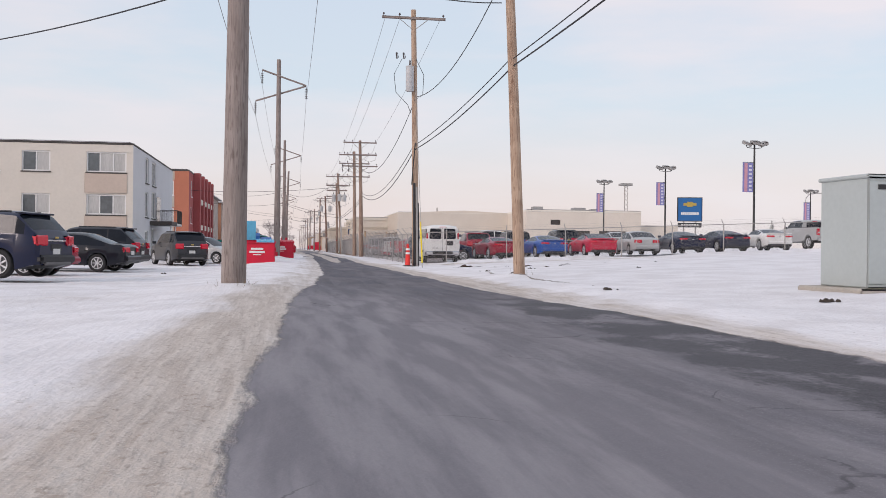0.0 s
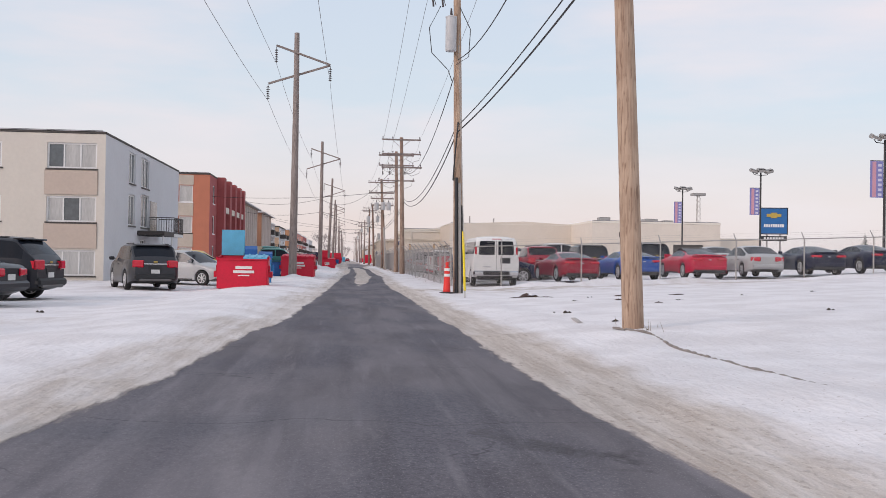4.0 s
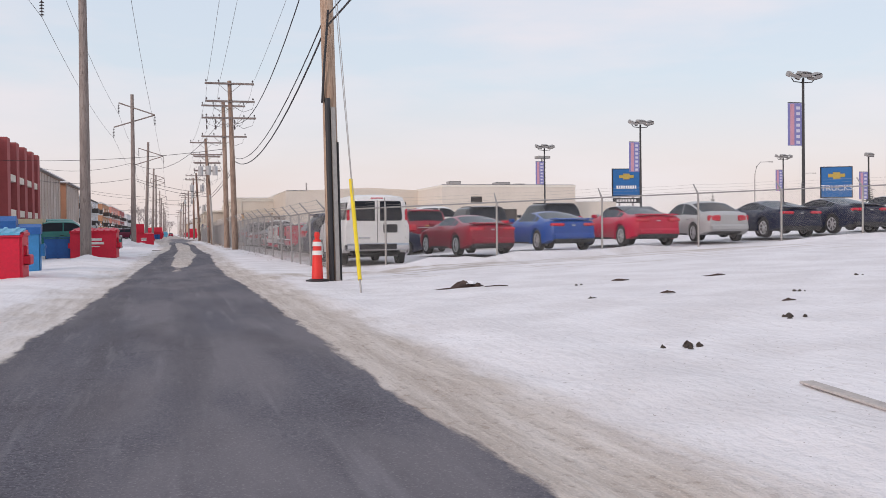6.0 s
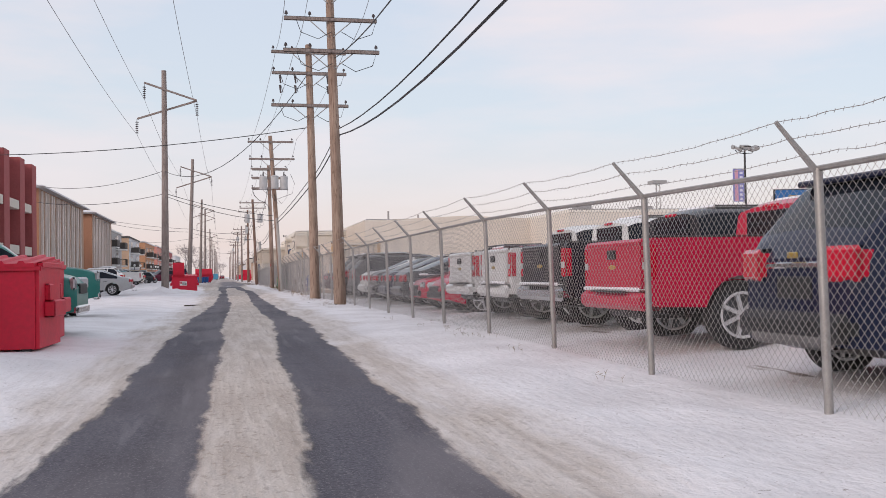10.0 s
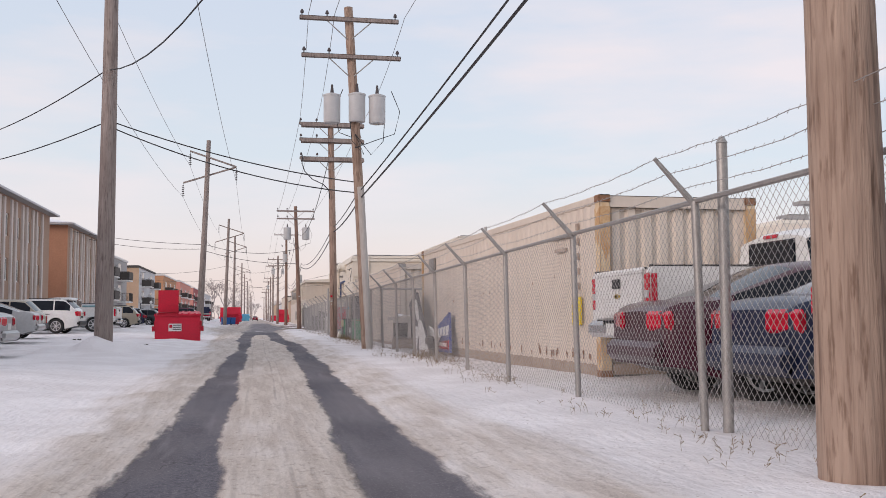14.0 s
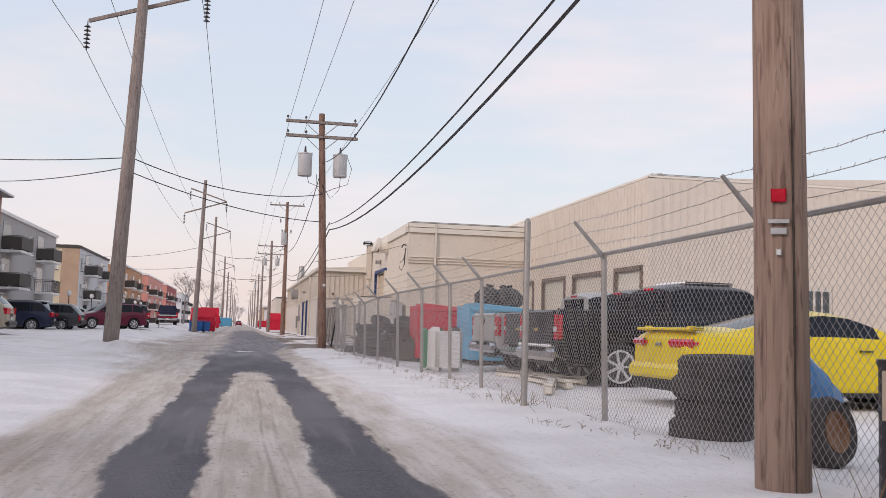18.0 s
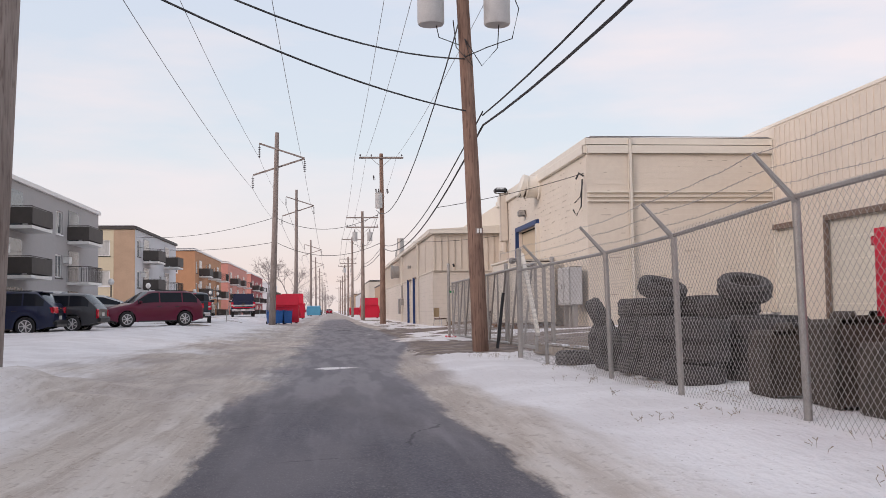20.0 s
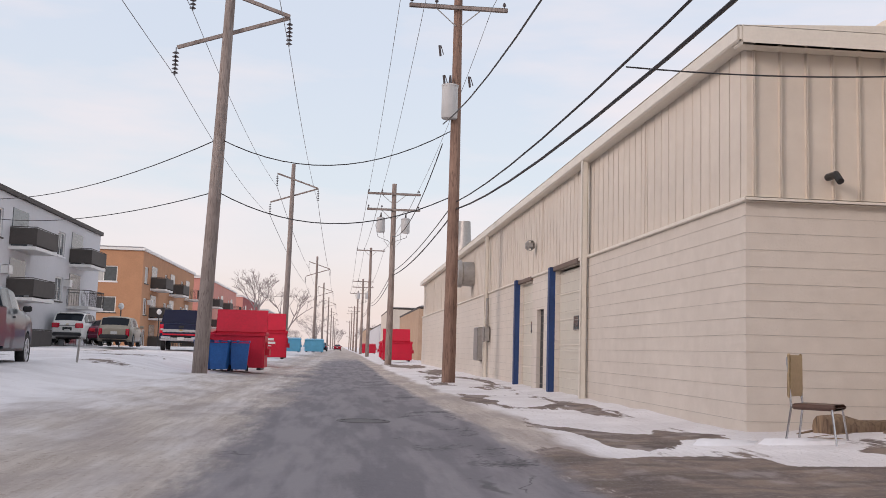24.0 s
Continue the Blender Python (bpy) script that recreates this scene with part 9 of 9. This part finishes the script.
# ---- sliding gate ----
gate = thing("sliding_gate", "galvanized chain-link sliding gate standing open", "gate", at(0, 0, 0))
GX = 7.12
G0, G1 = 163.3, 176.0
part("bottom_rail", Shape().tube([(GX, G0, 0.16), (GX, G1, 0.10)], 0.035, 8), GALV, gate)
part("top_rail", Shape().tube([(GX, G0, 1.72), (GX, G1, 1.72)], 0.03, 8), GALV, gate)
for y_ in (G0, G1):
    part("end_post", Shape().tube([(GX, y_, 0.1), (GX, y_, 1.74)], 0.03, 8), GALV, gate)
for k in range(9):
    y_ = G0 + 1.41 * k
    if k:
        part("upright", Shape().tube([(GX, y_, 0.15), (GX, y_, 1.72)], 0.022, 6), GALV, gate)
    part("diagonal", Shape().tube([(GX - 0.03, y_ + 1.1, 0.15), (GX - 0.03, y_ + 0.15, 1.72)], 0.022, 6), GALV, gate)
gm = part("wire_mesh", mesh_panel(12.6, 1.58).mesh("wire_mesh", WIRE), WIRE, gate)
gm.matrix_world = pose(GX + 0.03, G0 + 0.05, 0.13, 0, 0, 90)
for x_, y_, h_ in ((7.02, 176.15, 2.3), (6.74, 162.95, 1.95), (7.85, 165.1, 1.9), (7.55, 168.8, 1.95)):
    p_ = thing("gate_post", "galvanized steel gate post", "gate post", at(x_, y_, 0), "gate posts")
    part("pipe", Shape().tube([(0, 0, -0.2), (0, 0, h_)], 0.048, 10), GALV, p_, smooth=50)
    part("cap", Shape().tube([(0, 0, h_), (0, 0, h_ + 0.05)], [0.06, 0.03], 10), GALV, p_)
    if y_ > 176:
        part("bracket", Shape().box((0.12, -0.05, 1.62), (0.26, 0.06, 0.06), 0.01).box((0.22, -0.05, 1.5), (0.05, 0.1, 0.3), 0.01), GALV, p_)
        part("tape", Shape().box((0.09, 0, 1.45), (0.14, 0.13, 0.10), 0.02), D_GREEN, p_, "green plastic tape")
    elif y_ < 164:
        part("roller", Shape().lathe([(0, -0.04), (0.06, -0.04), (0.04, 0), (0.06, 0.04), (0, 0.04)], 14, pose(-0.1, 0.12, h_ - 0.18, 90, 0, 0)), GALV, p_)
        part("roller_bracket", Shape().box((-0.06, 0.05, h_ - 0.18), (0.16, 0.14, 0.05), 0.01), GALV, p_)
solo("leaning_plank", Shape().tube([(6.88, 163.35, 1.90), (6.88, 162.05, 0.44)], 0.048, 4), TRIM, "pale plank leaning against the gate post", "plank")
solo("black_prop", Shape().tube([(0, 0, 0), (0.20, 0.30, 1.18)], 0.035, 8), BLACK, "black pipe leaning by the utility pole", "pipe", at(6.85, 166.1, 0.05))

# ---- by the workshops ----
def stacking_chair(x, y, z, turn, label):
    p = thing("stacking_chair", label, "chair", at(x, y, z, turn), "old chairs by the wall")
    seatm = mat("brown_vinyl", (0.10, 0.05, 0.035), 0.5)
    part("seat", Shape().box((0, 0, 0.45), (0.44, 0.44, 0.06), 0.025), seatm, p, "brown vinyl seat")
    part("backrest", Shape().box((0, 0.24, 0.76), (0.44, 0.04, 0.46), 0.02), mat("tan_vinyl", (0.50, 0.37, 0.22), 0.5), p, "tan vinyl backrest")
    for sx in (-0.2, 0.2):
        part("leg", Shape().tube([(sx, -0.18, 0.43), (sx * 1.15, -0.24, 0)], 0.012, 6), CHROME, p)
        part("leg", Shape().tube([(sx, 0.26, 0.95), (sx, 0.22, 0.45), (sx * 1.15, 0.28, 0)], 0.012, 6), CHROME, p)


stacking_chair(8.50, 191.9, 0.0, 48, "tan and brown stacking chair standing by the wall")
stacking_chair(11.0, 191.6, 0.12, -80, "tan stacking chair beside the side door")
LOG = wood("rotten_log_wood", (0.34, 0.24, 0.15), (0.20, 0.13, 0.085), (0.08, 0.05, 0.035))
R_ = random.Random(21)
trunk_ = [(0.22 * k, 0.05 * math.sin(1.7 * k), 0.15 + 0.015 * math.sin(2.3 * k)) for k in range(14)]
solo("log", Shape().tube(trunk_, [0.13 + 0.03 * math.sin(1.3 * k + 1) + R_.uniform(-0.01, 0.01) for k in range(14)], 11), LOG, "rotten bare log lying along the wall foot", "log", at(8.95, 192.75, 0.02), smooth=60)
solo("log", Shape().tube([(0, 0, 0.09), (0.8, 0.02, 0.10), (1.5, 0.0, 0.08)], [0.09, 0.10, 0.07], 9), LOG, "short broken log before a longer one", "log", at(9.5, 192.35, 0.03, 4), smooth=60)
for k in range(16):
    a_, l_ = R_.uniform(-30, 30), R_.uniform(0.3, 1.1)
    solo("stick", Shape().tube([(0, 0, 0), (l_ * 0.5, R_.uniform(-0.04, 0.04), R_.uniform(0.0, 0.06)), (l_, 0, 0.0)], [0.016, 0.013, 0.008], 5), LOG, "dead branch in the litter by the wall", "branch", at(R_.uniform(8.4, 10.9), R_.uniform(192.0, 192.9), 0.09, a_), "litter by the wall")
barrel(11.2, 192.9, 0.05, mat("rusty_drum", (0.06, 0.035, 0.03), 0.8, var=0.5), "small rusty brown drum in the corner", False).scale = (0.74, 0.74, 0.82)
for k in range(7):
    solo("scrap_pipe", Shape().tube([(10.9 + 0.1 * k, 191.9 + R_.uniform(-0.3, 0.3), 0.10), (11.0 + 0.09 * k, 192.3, R_.uniform(0.2, 0.7))], 0.02, 6), GALV, "scrap pipe leaning in the corner by the door", "pipe", group="scrap pipes in the corner")
solo("rusty_hub", Shape().lathe([(0, 0), (0.16, 0), (0.13, 0.1), (0.17, 0.22), (0.22, 0.24), (0.22, 0.3), (0, 0.3)], 14), RUST, "rusty red wheel hub on the ground", "hub", at(9.78, 183.35, 0.0), smooth=40)
solo("red_rag", Shape().box((0, 0, 0.04), (0.35, 0.2, 0.07), 0.03), RED_STEEL, "red rag at the foot of a gate post", "rag", at(7.0, 175.6, 0.02))
R47 = thing("pole_tag", "small white number tag on the utility pole", "tag", at(6.45, 165.78, 2.55))
part("plate", Shape().box((0, 0, 0), (0.16, 0.01, 0.13), 0.003), POLE, R47)
s = Shape().box((-0.03, -0.01, 0), (0.04, 0.01, 0.09)).box((0.03, -0.01, 0), (0.04, 0.01, 0.09))
part("print", s, WHITE, R47)
for z_, w_, h_, m_, lab in ((1.80, 0.09, 0.09, TAIL, "red reflector tag nailed to the pole"), (1.64, 0.13, 0.035, CAN, "small metal tag nailed to the pole"), (1.58, 0.10, 0.05, CAN, "small metal tag nailed to the pole"), (1.45, 0.035, 0.045, WHITE, "tiny white tag nailed to the pole")):
    solo("pole_tag", Shape().box((0, 0, 0), (w_, 0.02, h_), 0.006), m_, lab, "tag", pose(6.385, 131.255, z_, 0, 0, -31))

# snow patches and wet spots
def snow_patch(x, y, rx, ry, seed, h=0.035, label="thin patch of old snow on the ground"):
    rnd = random.Random(seed)
    s = Shape()
    n = 26
    rim = []
    for k in range(n):
        a = 2 * math.pi * k / n
        q = 1 + 0.35 * noise.noise(Vector((math.cos(a) * 1.6, math.sin(a) * 1.6, seed)))+ rnd.uniform(-0.1, 0.1)
        rim.append((rx * q * math.cos(a), ry * q * math.sin(a)))
    c = len(s.v)
    s.v += [(a, b, -0.03) for a, b in rim] + [(a * 0.86, b * 0.86, h * 0.7) for a, b in rim] + [(0, 0, h)]
    for k in range(n):
        j = (k + 1) % n
        s.f += [(k, j, n + j, n + k), (n + k, n + j, 2 * n)]
    solo("snow_patch", s, SNOW, label, "snow patch", at(x, y, lz(x, y)), "old snow patches", smooth=60)


for k, (x_, y_, a_, b_) in enumerate(((8.4, 191.9, 0.5, 0.22), (7.6, 192.1, 0.35, 0.3), (10.3, 176.0, 2.2, 0.3), (13.4, 175.9, 1.8, 0.3), (9.4, 175.2, 0.8, 0.3), (-4.2, 193.0, 0.5, 0.3))):
    snow_patch(x_, y_, a_, b_, k + 1, 0.045)

# dry weeds along the fence foot
wd = Shape()
R_ = random.Random(5)
for k in range(230):
    y0_ = R_.uniform(62, 164)
    if y0_ < 84 and R_.random() < 0.75:
        continue
    x0_ = R_.gauss(6.35, 0.30) + (0.2 if 120 < y0_ < 160 else 0.0)
    for j in range(R_.randrange(2, 9)):
        x_, y_ = R_.gauss(x0_, 0.10), R_.gauss(y0_, 0.22)
        z_ = lz(x_, y_)
        hgt = R_.uniform(0.02, 0.085)
        dx, dy = R_.gauss(0, 0.03), R_.gauss(0, 0.03)
        wd.tube([(x_, y_, z_ - 0.03), (x_ + dx, y_ + dy, z_ + hgt)], [0.0022, 0.0013], 3, caps=False)
        for _ in range(2):
            u = R_.uniform(0.4, 0.95)
            wd.tube([(x_ + dx * u, y_ + dy * u, z_ + hgt * u), (x_ + dx * u + R_.gauss(0, 0.025), y_ + dy * u + R_.gauss(0, 0.025), z_ + hgt * u + 0.02)], [0.0015, 0.003], 3)
solo("dry_weeds", wd, WEED, "thin dry weed stalks sticking out of the snow", "weeds", kind="stuff")
tuft = Shape()
for x0_, y0_, n_ in ((-1.2, 15.2, 40), (6.62, 25.2, 10), (6.8, 109.6, 160), (6.75, 107.6, 90), (6.7, 124, 40), (6.78, 127.2, 120), (6.78, 128.6, 110), (6.78, 130.0, 60), (6.5, 121, 30), (6.8, 138, 40), (6.98, 53.3, 50), (6.98, 53.3, 50)):
    for k in range(n_):
        x_, y_ = R_.gauss(x0_, 0.20 if n_ != 50 else 0.05), R_.gauss(y0_, 0.5 if n_ != 50 else 0.07)
        tuft.tube([(x_, y_, lz(x_, y_) - 0.02), (x_ + R_.gauss(0, 0.08), y_ + R_.gauss(0, 0.08), lz(x_, y_) + R_.uniform(0.05, 0.2 if n_ != 50 else 0.14))], [0.004, 0.002], 3, caps=False)
solo("grass_tufts", tuft, WEED, "tufts of dry yellow grass at pole and fence feet", "grass", kind="stuff")
